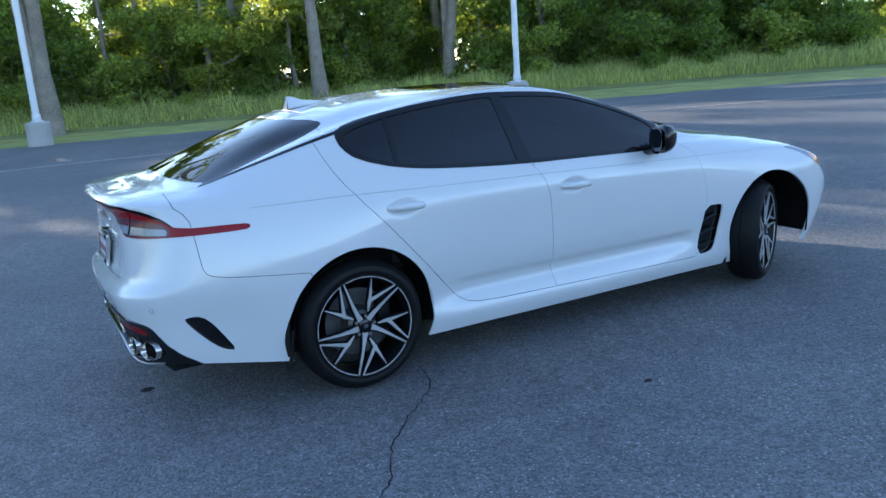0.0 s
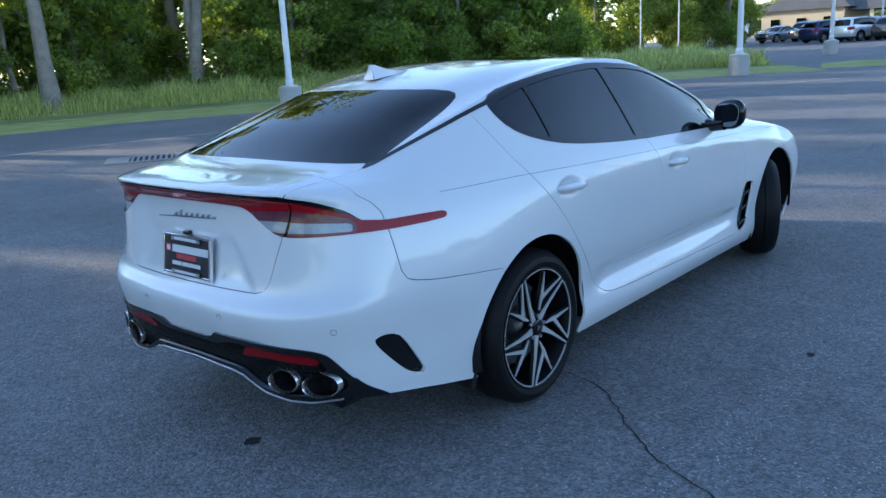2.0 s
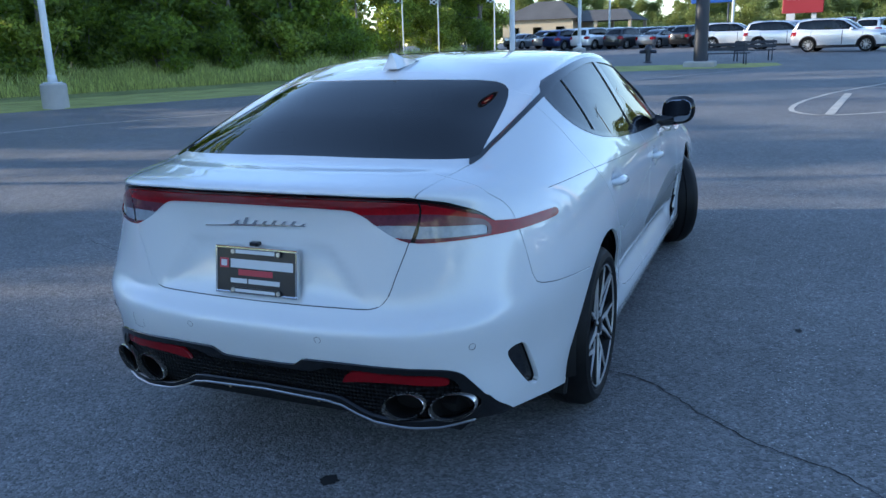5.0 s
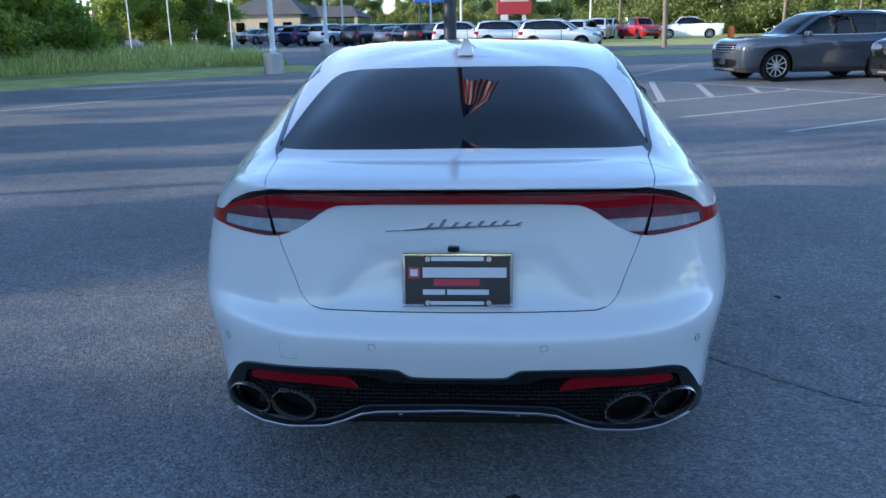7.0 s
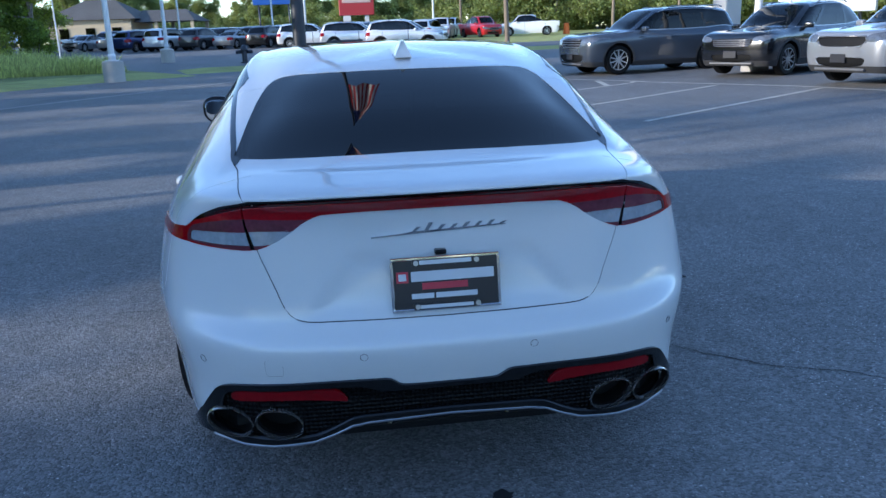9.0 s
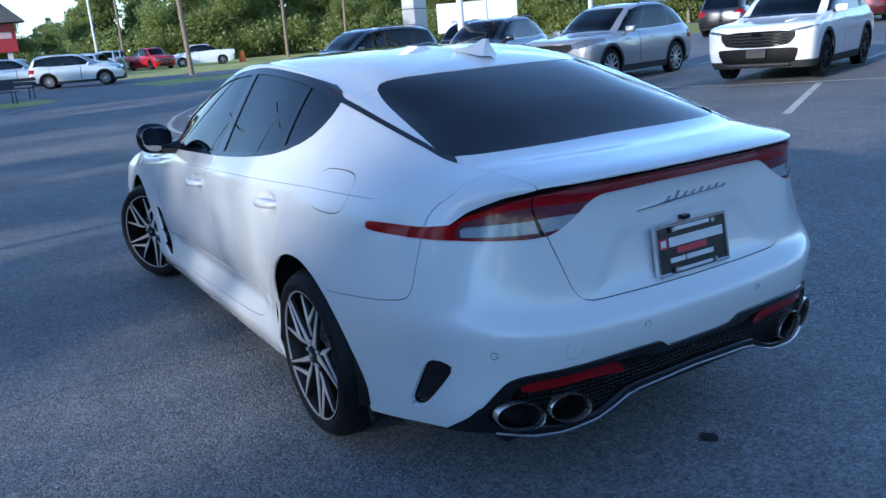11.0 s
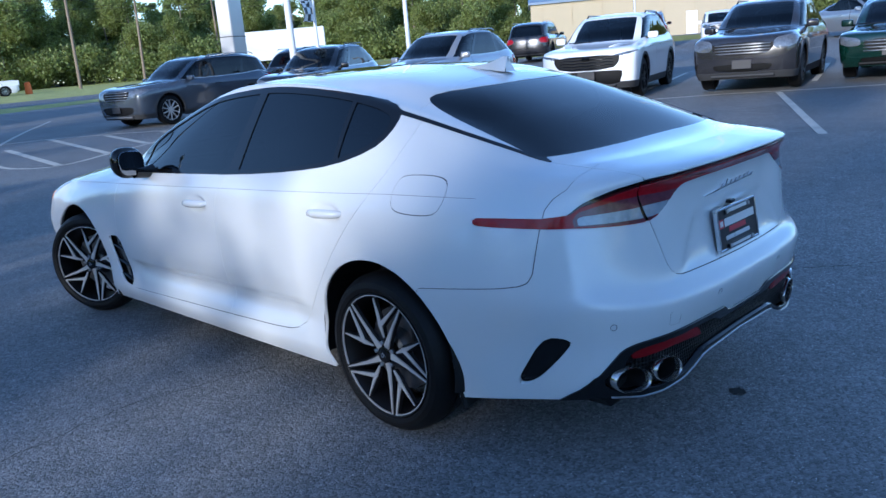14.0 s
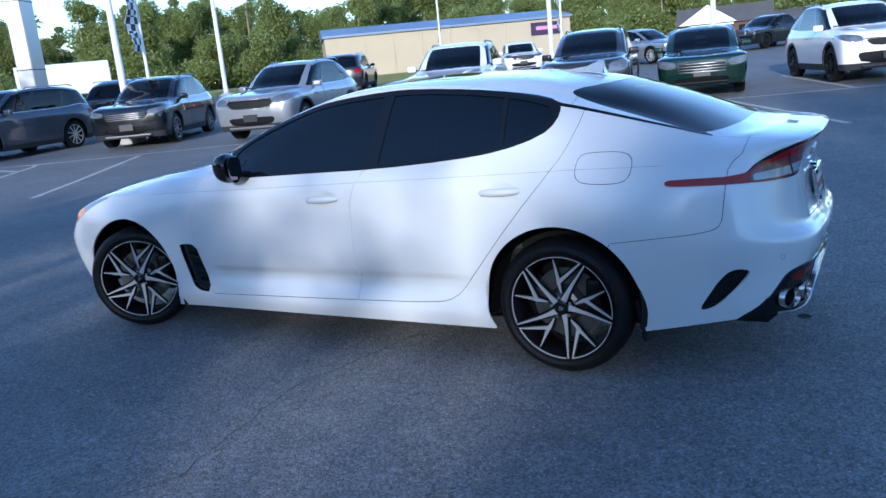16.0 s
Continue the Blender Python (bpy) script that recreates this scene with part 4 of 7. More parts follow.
label[tail & (lamps(C) < 0) & (split > -.007) & (split < .002)] = "lamp_base"
label[side & (vent(C) < 0)] = "vent"
label[(corner_slot(C) < 0) & (inner_u > 2.5) & (inner_u < 5) & (C[:, VV] < 4)] = "slot"
label[tail & (skirt(C) < 0)] = "skirt"
label[tail & (skirt_net(C) < 0)] = "skirt_net"
label[tail & (reflector(C) < 0)] = "reflector"
label[tail & (bottom(C) < .005) & (inner_u < 2.8)] = "skirt_edge"
label[(headlight(C) < 0) & (inner_u > 12) & (C[:, VV] < 7.6)] = "headlight"
label[(label == "headlight") & (turn_lens(C) < 0)] = "turn_lens"

NET = mat("honeycomb_mesh", (0.003, 0.003, 0.0035), 0.4, spec=.14)
nt, nlk = NET.node_tree.nodes, NET.node_tree.links
cells, cell_bump, cell_at = nt.new("ShaderNodeTexVoronoi"), nt.new("ShaderNodeBump"), nt.new("ShaderNodeTexCoord")
cells.inputs["Scale"].default_value, cells.inputs["Randomness"].default_value = 75.0, .15
cell_bump.inputs["Strength"].default_value, cell_bump.inputs["Distance"].default_value = 1.0, .02
nlk.new(cell_at.outputs["Object"], cells.inputs["Vector"])
nlk.new(cells.outputs["Distance"], cell_bump.inputs["Height"])
nlk.new(cell_bump.outputs["Normal"], nt["Principled BSDF"].inputs["Normal"])
# mirror glass coloured dark in place of a dark reflection
MIRROR_DARK = mat("darkened_mirror", (.22, .23, .25), .04, 1.0)
hero = thing("car", "white pearl fastback saloon with tinted windows parked on the asphalt", "car")
SPECS = [
    # label, name, sides, material, push, rim, text
    ("hatch", "tailgate", "0", PEARL, 0, .012, ""),
    ("roof", "roof", "0", PEARL, 0, .01, ""),
    ("bumper", "rear_bumper", "0", PEARL, 0, .02, ""),
    ("nose", "front_bumper", "0", PEARL, 0, .02, ""),
    ("bonnet", "bonnet", "0", PEARL, 0, .01, ""),
    ("skirt", "rear_skirt", "0", GLOSS_BLACK, .008, .03, "gloss black rear skirt"),
    ("skirt_edge", "skirt_strip", "0", STEEL, .012, .012, "bright strip along the skirt's edge"),
    ("turn_lens", "turn_signal", "+-", AMBER, -.001, .006, "amber turn signal"),
    ("skirt_net", "rear_mesh", "0", NET, -.016, 0, "black honeycomb mesh insert"),
    ("lamp_base", "lamp_housing", "0", GLOSS_BLACK, -.004, 0, "black lamp surround"),
    ("lamp_red", "tail_lamp", "0", RED_LENS, .003, .012, "red full-width tail lamp"),
    ("lamp_dark", "light_bar", "0", RED_DEEP, .0, .0, "dark red light bar"),
    ("lamp_pink", "smoked_lens", "+-", PINK_LENS, .0025, 0, "smoked red lens over the indicator"),
    ("lamp_clear", "reversing_lens", "+-", CLEAR_LENS, .0, 0, "clear reversing lens"),
    ("lamp_clear_outer", "indicator_lens", "+-", CLEAR_LENS, .0, 0, "clear indicator lens"),
    ("back_window", "rear_window_glass", "0", TINT, -.002, .004, "dark tinted rear window"),
    ("sunroof", "sunroof", "0", TINT, .001, .005, "black glass sunroof"),
    ("windscreen", "windscreen", "0", TINT, -.002, .005, ""),
    ("gap", "panel_gap", "0", GAP, -.003, 0, "dark gaps between the panels, and the flank crease's shade as a dark line"),
    ("wing", "quarter_panel", "+-", PEARL, 0, .014, ""),
    ("front_pillar", "front_pillar", "+-", PEARL, 0, .01, ""),
    ("sill", "sill", "+-", PEARL, 0, .014, ""),
    ("fender", "wing", "+-", PEARL, 0, .014, ""),
    ("rear_door", "rear_door", "+-", PEARL, 0, .012, ""),
    ("front_door", "front_door", "+-", PEARL, 0, .012, ""),
    ("trim", "window_trim", "+-", GLOSS_BLACK, .002, .004, "gloss black window trim"),
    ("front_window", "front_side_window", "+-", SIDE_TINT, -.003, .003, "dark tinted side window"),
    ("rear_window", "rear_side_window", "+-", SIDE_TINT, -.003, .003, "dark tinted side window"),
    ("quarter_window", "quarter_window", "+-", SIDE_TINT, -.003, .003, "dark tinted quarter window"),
    ("vent", "side_vent", "+-", GLOSS_BLACK, -.03, 0, "gloss black side vent"),
    ("slot", "corner_vent", "+-", GLOSS_BLACK, -.025, 0, "black corner vent"),
    ("reflector", "reflector", "+-", RED_BRIGHT, -.004, .014, "red reflector strip"),
    ("headlight", "headlight", "+-", CLEAR_LENS, -.002, .01, "clear headlight"),
]
for key, name, sides, material, push, rim, text in SPECS:
    m = label == key
    for s in ((0,) if sides == "0" else (1, -1)):
        mm = m.copy()
        if key == "wing" and s < 0:
            mm &= ~fuel_in & ~fuel_gap
        if mm.any():
            part(name, skin.piece(mm, s, push, rim), material, hero, text)
part("fuel_flap", skin.piece(fuel_in & (label == "wing"), -1, 0, .01), PEARL, hero, "white fuel filler flap")
part("fuel_flap_gap", skin.piece(fuel_gap & (label == "wing"), -1, -.003, 0), GAP, hero)


DISC = mat("cast_brake_disc", (.13, .13, .135), .42, .8, grain=(30, 200, .2))


def wheel(name, parent, place, turn, spin):
    """Alloy wheel with its outer face towards local +x."""
    w = new(name)
    w.parent = parent
    w.matrix_basis = pose(*place, 0, 0, turn)
    R, rim_r = .330, .258
    bm = bmesh.new()
    add_lathe(bm, [(-.20, .24), (-.205, .265), (-.195, .30), (-.165, .320), (-.12, R), (-.10, R), (-.098, R - .006), (-.092, R - .006), (-.09, R), (-.045, R - .001), (-.02, .318), (.002, .30), (.009, .280), (.004, .264), (-.006, rim_r - .002)], 64)
    smooth(part("tyre", fix(bm), RUBBER, w, "black rubber tyre"), 30)
    bm = bmesh.new()
    add_lathe(bm, [(-.006, rim_r), (.003, rim_r - .0005), (.004, rim_r - .004), (.001, rim_r - .008), (-.012, rim_r - .012), (-.03, rim_r - .022), (-.12, rim_r - .03), (-.19, rim_r - .01)], 64)
    smooth(part("rim", fix(bm), DARK_ALLOY, w, "black alloy barrel"), 30)
    bm = bmesh.new()
    add_lathe(bm, [(-.125, .172), (-.105, .172), (-.105, .09), (-.09, .088), (-.06, .07), (-.05, .05)], 48)
    smooth(part("brake_disc", fix(bm), DISC, w, "grey brake disc"), 30)
    bm = bmesh.new()
    add_box(bm, (-.10, .135, .03), (.06, .075, .19), None, .02, 2)
    part("brake_caliper", bm, DARK_ALLOY, w)

    def strip(bm, r0, a0, r1, a1, w0, w1, x0, x1, thick):
        p, q = [Vector((0, r * math.sin(radians(a)), -r * math.cos(radians(a)))) for r, a in ((r0, a0), (r1, a1))]
        t = Vector((1, 0, 0)).cross((q - p).normalized())
        v = []
        for base, ww, xx in ((p, w0, x0), (q, w1, x1)):
            for sgn, dx in ((-1, 0), (1, 0), (1.35, -thick), (-1.35, -thick)):
                v.append(bm.verts.new(base + t * ww * sgn / 2 + Vector((xx + dx, 0, 0))))
        for k in range(4):
            bm.faces.new((v[k], v[(k + 1) % 4], v[4 + (k + 1) % 4], v[4 + k]))
        bm.faces.new(v[3::-1])
        bm.faces.new(v[4:])

    for k in range(5):
        a = 72 * k + spin
        bm, dark = bmesh.new(), bmesh.new()
        for b, dx, grow in ((bm, 0, 0), (dark, -.005, .009)):
            strip(b, .034, a + 12, .075, a + 6, .028 + grow, .019 + grow, -.012 + dx, -.010 + dx, .012)
            strip(b, .073, a + 6.2, .135, a + 2.5, .019 + grow, .013 + grow, -.010 + dx, -.006 + dx, .012)
            strip(b, .133, a + 2.5, .250, a - 1, .013 + grow, .005 + grow, -.006 + dx, .001 + dx, .012)
            strip(b, .072, a + 29, .128, a + 33, .005 + grow, .019 + grow, -.013 + dx, -.007 + dx, .012)
            strip(b, .124, a + 33.5, .250, a + 4, .018 + grow, .005 + grow, -.007 + dx, .001 + dx, .012)
            strip(b, .124, a + 32, .236, a + 36, .017 + grow, .003 + grow, -.0065 + dx, -.001 + dx, .012)
        for q in range(9):
            strip(bm, .2485, a + 4 + q * 7.2, .2485, a + 11.3 + q * 7.2, .0042, .0042, .0012, .0012, .006)
        part("spoke", fix(bm), MACHINED, w, "machined spoke")
        part("spoke_back", fix(dark), DARK_ALLOY, w)
        bm = bmesh.new()
        add_tube(bm, [(-.02, .05 * math.sin(radians(a + 40)), -.05 * math.cos(radians(a + 40))), (-.006, .05 * math.sin(radians(a + 40)), -.05 * math.cos(radians(a + 40)))], .008, 6)
        part("wheel_nut", bm, STEEL, w)
    bm = bmesh.new()
    add_lathe(bm, [(-.02, .036), (-.006, .034), (-.003, .029), (-.002, .001)], 24)
    smooth(part("hub_cap", fix(bm), GLOSS_BLACK, w, "black hub cap"), 30)
    bm = bmesh.new()
    for k in range(3):
        strip(bm, .014, 120 * k + 200, .014, 120 * k + 330, .004, .004, .0, .0, .003)
    part("hub_mark", fix(bm), CHROME, w)
    return w


wheel("wheel", hero, (.922, 0, .297), 0, -13)
wheel("wheel", hero, (-.922, 0, .297), 180, 6)
wheel("wheel", hero, (.915, 2.905, .297), 27, 20)
wheel("wheel", hero, (-.912, 2.905, .297), 207, 4)

# wheel wells, underside and cabin floor
for sx in (1, -1):
    for yc in (.005, 2.94):
        bm = bmesh.new()
        ring = []
        for k in range(25):
            a = math.pi * (-.07 + 1.14 * k / 24)
            ring.append([bm.verts.new((sx * xx, yc + rr * math.cos(a), .31 + rr * math.sin(a))) for xx, rr in ((.905, .387), (.88, .405), (.60, .405), (.58, .05))])
        for a, b in zip(ring, ring[1:]):
            for k in range(3):
                bm.faces.new((a[k], b[k], b[k + 1], a[k + 1]))
        part("wheel_arch_liner", bm, MATT_BLACK, hero, "black wheel arch liner")
    # black flap behind the wheel, standing for the arch's inner liner
    bm = box((sx * .80, -.355, .245), (.15, .025, .20), Euler((radians(-10), 0, radians(-10 * sx))).to_matrix().to_4x4(), .008)
    part("mud_flap", bm, MATT_BLACK, hero)
    bm = box((sx * .865, 2.53, .20), (.09, .02, .12), Euler((radians(-10), 0, 0)).to_matrix().to_4x4(), .006)
    part("mud_flap", bm, MATT_BLACK, hero)
bm = bmesh.new()
add_box(bm, (0, 1.42, .22), (1.44, 3.7, .10), None, .03)
add_box(bm, (0, -.44, .275), (1.36, .94, .15), None, .04)
part("underbody", bm, MATT_BLACK, hero)
for sx in (1, -1):
    for yy in (.55, 1.45):
        seat = part("seat", box((sx * .36, yy, .55), (.5, .5, .22), None, .06, 2), SEAT, hero, "black leather seat")
        part("seat_back", box((sx * .36, yy - .30, .85), (.48, .16, .62), Euler((radians(14), 0, 0)).to_matrix().to_4x4(), .06, 2), SEAT, seat)
        part("headrest", box((sx * .36, yy - .40, 1.17), (.26, .10, .18), None, .04, 2), SEAT, seat)
bm = bmesh.new()
add_box(bm, (0, 2.0, .82), (1.45, .45, .2), None, .08, 2)
part("dashboard", bm, SEAT, hero)
bm = bmesh.new()
add_lathe(bm, [(0, .18), (.012, .19), (.024, .18), (.012, .17), (0, .18)], 24)
bm.transform(Matrix.Translation((-.36, 1.66, .90)) @ Euler((radians(-22), 0, 0)).to_matrix().to_4x4() @ Matrix.Rotation(radians(90), 4, "Z"))
part("steering_wheel", bm, SEAT, hero)

TIP = mat("dull_polished_steel", (.60, .56, .52), .2, .9, grain=(20, 120, .1))
# near-black for the insides of the exhaust tips
BORE_BLACK = mat("bore_black_steel", (.006, .006, .006), .7, spec=.2)
# door handles, mirrors, fin, exhausts
for sx in (1, -1):
    for name, y0, z0, tilt in (("door_handle", .275, .853, 3), ("door_handle", 1.315, .822, 2)):
        xs = .918 if y0 < 1 else .931
        bm = bmesh.new()
        pts = [(sx * (xs - .012), y0 - .105, z0 + .002), (sx * (xs + .012), y0 - .085, z0 + .003), (sx * (xs + .025), y0 - .04, z0 + .003), (sx * (xs + .027), y0 + .03, z0), (sx * (xs + .016), y0 + .08, z0 - .004), (sx * (xs - .012), y0 + .105, z0 - .006)]
        add_tube(bm, pts, [.010, .016, .019, .0195, .016, .011], 12)
        smooth(part(name, bm, PEARL, hero, "white door handle"), 60)
    m = new("door_mirror")
    m.parent = hero
    tagged(m, "gloss black door mirror")
    bm = bmesh.new()
    bmesh.ops.create_uvsphere(bm, u_segments=28, v_segments=16, radius=1)
    for v in bm.verts:
        x, y, z = v.co
        x = math.copysign(abs(x) ** .75, x)
        z = math.copysign(abs(z) ** .8, z)
        y = y * (1 if y > 0 else .35)
        v.co = (sx * (.975 + .100 * x), 1.875 + .10 * y - .03 * x + .03, 1.008 + .084 * z + .010 * x)
    smooth(part("mirror_shell", fix(bm), GLOSS_BLACK, m), 60)
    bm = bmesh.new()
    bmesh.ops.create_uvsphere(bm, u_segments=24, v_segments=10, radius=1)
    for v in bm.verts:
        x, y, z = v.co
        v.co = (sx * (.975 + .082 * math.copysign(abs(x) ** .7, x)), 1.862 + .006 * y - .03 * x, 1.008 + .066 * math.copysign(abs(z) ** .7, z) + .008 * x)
    smooth(part("mirror_glass", fix(bm), MIRROR_DARK, m, "mirror glass with its dark reflection put into the colour"), 60)
    bm = bmesh.new()
    add_tube(bm, [(sx * .85, 1.90, .945), (sx * .90, 1.895, .945), (sx * .955, 1.89, .955)], [.04, .032, .035], 10)
    smooth(part("mirror_foot", bm, GLOSS_BLACK, m), 60)
    # slats in the vent behind the front wheel
    for k in range(3):
        zz = .30 + .085 * k
        bm = box((sx * .912, 2.335 + .02 * k, zz), (.02, .12, .012), Euler((radians(12), 0, 0)).to_matrix().to_4x4(), .003)
        part("vent_slat", bm, GLOSS_BLACK, hero)
    # exhaust tips
    for xx, yy in ((.652, -.966), (.505, -1.014)):
        for sleeve, prof in enumerate(([(.014, .93), (.000, .934), (-.006, .945), (-.009, .962), (-.006, .985), (.002, 1.0), (.014, .995)], [(.014, .93), (.03, .915), (.093, .87)])):
            bm = bmesh.new()
            rings = []
            for dy, sc in prof:
                rings.append([bm.verts.new((sx * (xx + .071 * sc * math.cos(a)), yy + dy + .42 * (.062 * sc * math.cos(a)) * (xx - .42) / .23, .327 + .0465 * sc * math.sin(a) + .010 * math.cos(a) * sc)) for a in [2 * math.pi * k / 32 for k in range(32)]])
            for a, b in zip(rings, rings[1:]):
                for k in range(32):
                    bm.faces.new((a[k], a[(k + 1) % 32], b[(k + 1) % 32], b[k]))
            smooth(part("exhaust_tip" if sleeve == 0 else "exhaust_sleeve", fix(bm), (TIP, BORE_BLACK)[sleeve], hero, ("oval chrome exhaust tip", "near-black exhaust bore")[sleeve]), 50)
        bm = bmesh.new()
        ring = [bm.verts.new((sx * (xx + .066 * math.cos(a)), yy + .085 + .06 * math.cos(a) * (xx - .42), .327 + .043 * math.sin(a) + .010 * math.cos(a))) for a in [2 * math.pi * k / 24 for k in range(24)]]
        bm.faces.new(ring)
        part("exhaust_bore", bm, BORE_BLACK, hero)

# number plate in its bright frame, with worn lettering kept as bars
PLATE = mat("black_plate", (.012, .012, .016), .3, 0, .3)
PLATE_WHITE = mat("plate_white", (.55, .56, .58), .45)
PLATE_RED = mat("plate_red", (.42, .03, .05), .45)
at_plate = Matrix.Translation((.001, -1.024, .730)) @ Euler((radians(-8), 0, 0)).to_matrix().to_4x4()


def plate_box(x0, x1, z0, z1, y0, y1, bevel=.0):
    bm = box(((x0 + x1) / 2, (y0 + y1) / 2, (z0 + z1) / 2), (x1 - x0, y1 - y0, z1 - z0), None, bevel)
    bm.transform(at_plate)
    return bm


plate = part("number_plate", plate_box(-.152, .152, -.074, .074, -.002, .004), PLATE, hero, "black dealer plate in a bright frame")
for x0, x1, z0, z1 in ((-.158, .158, .070, .079), (-.158, .158, -.079, -.070), (-.158, -.150, -.071, .071), (.150, .158, -.071, .071)):
    part("plate_frame", plate_box(x0, x1, z0, z1, -.008, .010, .002), CHROME, plate)
for x0, x1, z0, z1 in ((-.096, .094, .053, .072), (-.096, .094, -.074, -.056)):
    part("frame_tab", plate_box(x0, x1, z0, z1, -.0095, -.003, .0), PLATE, plate)
for x0, x1, z0, z1, m in ((-.075, .075, .057, .069, PLATE_WHITE), (-.142, -.108, .006, .038, PLATE_RED), (-.100, .140, .008, .037, PLATE_WHITE), (-.069, .063, -.016, .003, PLATE_RED), (-.100, -.036, -.042, -.027, PLATE_WHITE),
                          (-.030, .090, -.042, -.027, PLATE_WHITE), (-.077, .076, -.070, -.060, PLATE_WHITE)):
    part("bar", plate_box(x0, x1, z0, z1, -.0105 if abs(z0 + z1) > .1 else -.0035, -.002, .0), m, plate)
part("mark", plate_box(-.136, -.114, .012, .032, -.0045, -.0032, .0), PLATE_WHITE, plate)
for x0 in (-.085, .090):
    for z0 in (.062, -.064):
        bm = bmesh.new()
        add_tube(bm, [(x0, -.0095, z0), (x0, -.0135, z0)], .0075, 10)
        bm.transform(at_plate)
        part("screw", bm, STEEL, plate)
part("rear_camera", box((-.01, -1.0, .818), (.034, .03, .014), None, .003), GLOSS_BLACK, hero, "small black rear camera")
# slanted bright strokes on one base line above the plate
outline, x = [(-.20, 0), (.19, .006)], .19
for k, h in enumerate((.012, .019, .018, .020, .018, .019, .028, .018)):
    x0 = .168 - k * .036
    outline += [(x0 + .012, .010), (x0 + .026, h + .004), (x0 + .014, h + .004), (x0, .010)]
outline += [(-.12, .006), (-.20, .0035)]
bm = bmesh.new()
add_prism(bm, outline, .010, lambda a, b, d: (a - .005, -1.0035 + d + .10 * a * a, .873 + b + .03 * a))
part("emblem", fix(bm), CHROME, hero, "bright slanted emblem")


def ring_mark(p, n, r, corners, name):
    """A fine outline on the bumper."""
    n = Vector(n).normalized()
    a = n.cross(Vector((0, 0, 1))).normalized()
    b = n.cross(a)
    pts = []
    for k in range(corners + 1):
        an = 2 * math.pi * k / corners
        c, s2 = math.cos(an), math.sin(an)
        if corners > 20:
            c, s2 = math.copysign(abs(c) ** .35, c), math.copysign(abs(s2) ** .35, s2)
        pts.append(Vector(p) + n * .0005 + a * (r * c) + b * (r * s2))
    part(name, tube(pts, (.0008 if corners < 20 else .0003), 5), GAP, hero)


for sx in (1, -1):
    ring_mark((sx * .247, -1.0785, .543), (sx * .05, -.97, -.23), .011, 16, "parking_sensor")
    ring_mark((sx * .712, -.9405, .527), (sx * .68, -.72, -.16), .011, 16, "parking_sensor")
ring_mark((-.502, -1.0455, .518), (-.21, -.96, -.16), .026, 32, "tow_cover")
# diffuser below the middle of the skirt
part("diffuser", box((0, -.90, .285), (.80, .16, .05), Euler((radians(-16), 0, 0)).to_matrix().to_4x4(), .01), MATT_BLACK, hero, "matt black diffuser")
for x0 in (-.30, -.18, .18, .30):
    part("diffuser_fin", box((x0, -.93, .282), (.018, .12, .035), Euler((radians(-16), 0, 0)).to_matrix().to_4x4(), .004), GLOSS_BLACK, hero)
# wipers at the foot of the windscreen
for x0, y0, z0, x1, y1, z1 in ((-.60, 2.31, 1.03, -.08, 2.40, 1.058), (.05, 2.44, 1.045, .58, 2.33, 1.03)):
    part("wiper", tube([(x0, y0, z0), ((x0 + x1) / 2, (y0 + y1) / 2 + .03, (z0 + z1) / 2 + .004), (x1, y1, z1)], .010, 6), MATT_BLACK, hero, "black wiper")

# shark fin
bm = bmesh.new()
prof = [(.26, 0), (.12, .03), (.055, .062), (.03, .064), (.035, .045), (.02, 0)]
rows = []
for y0, h in prof:
    zr = 1.395 - .055 * (y0 - .92) ** 2 - .02 * abs(y0 - .92) ** 3 - .004
    wd = .034 * (1 - h / .075)
    rows.append([bm.verts.new((s * wd, y0, zr + h)) for s in (-1, 0, 1)])
base = [[bm.verts.new((s * .036 * (1 - abs(yy - .1) / .35), yy, 1.395 - .055 * (yy - .92) ** 2 - .02 * abs(yy - .92) ** 3 - .006)) for s in (-1, 1)] for yy in (.26, .12, .055, .03, .025, .0)]
for a, b, ba, bb in zip(rows, rows[1:], base, base[1:]):
    bm.faces.new((a[0], a[1], b[1], b[0]))
    bm.faces.new((a[1], a[2], b[2], b[1]))
    bm.faces.new((ba[0], a[0], b[0], bb[0]))
    bm.faces.new((a[2], ba[1], bb[1], b[2]))
smooth(part("aerial_fin", fix(bm), PEARL, hero, "white shark-fin aerial"), 50)


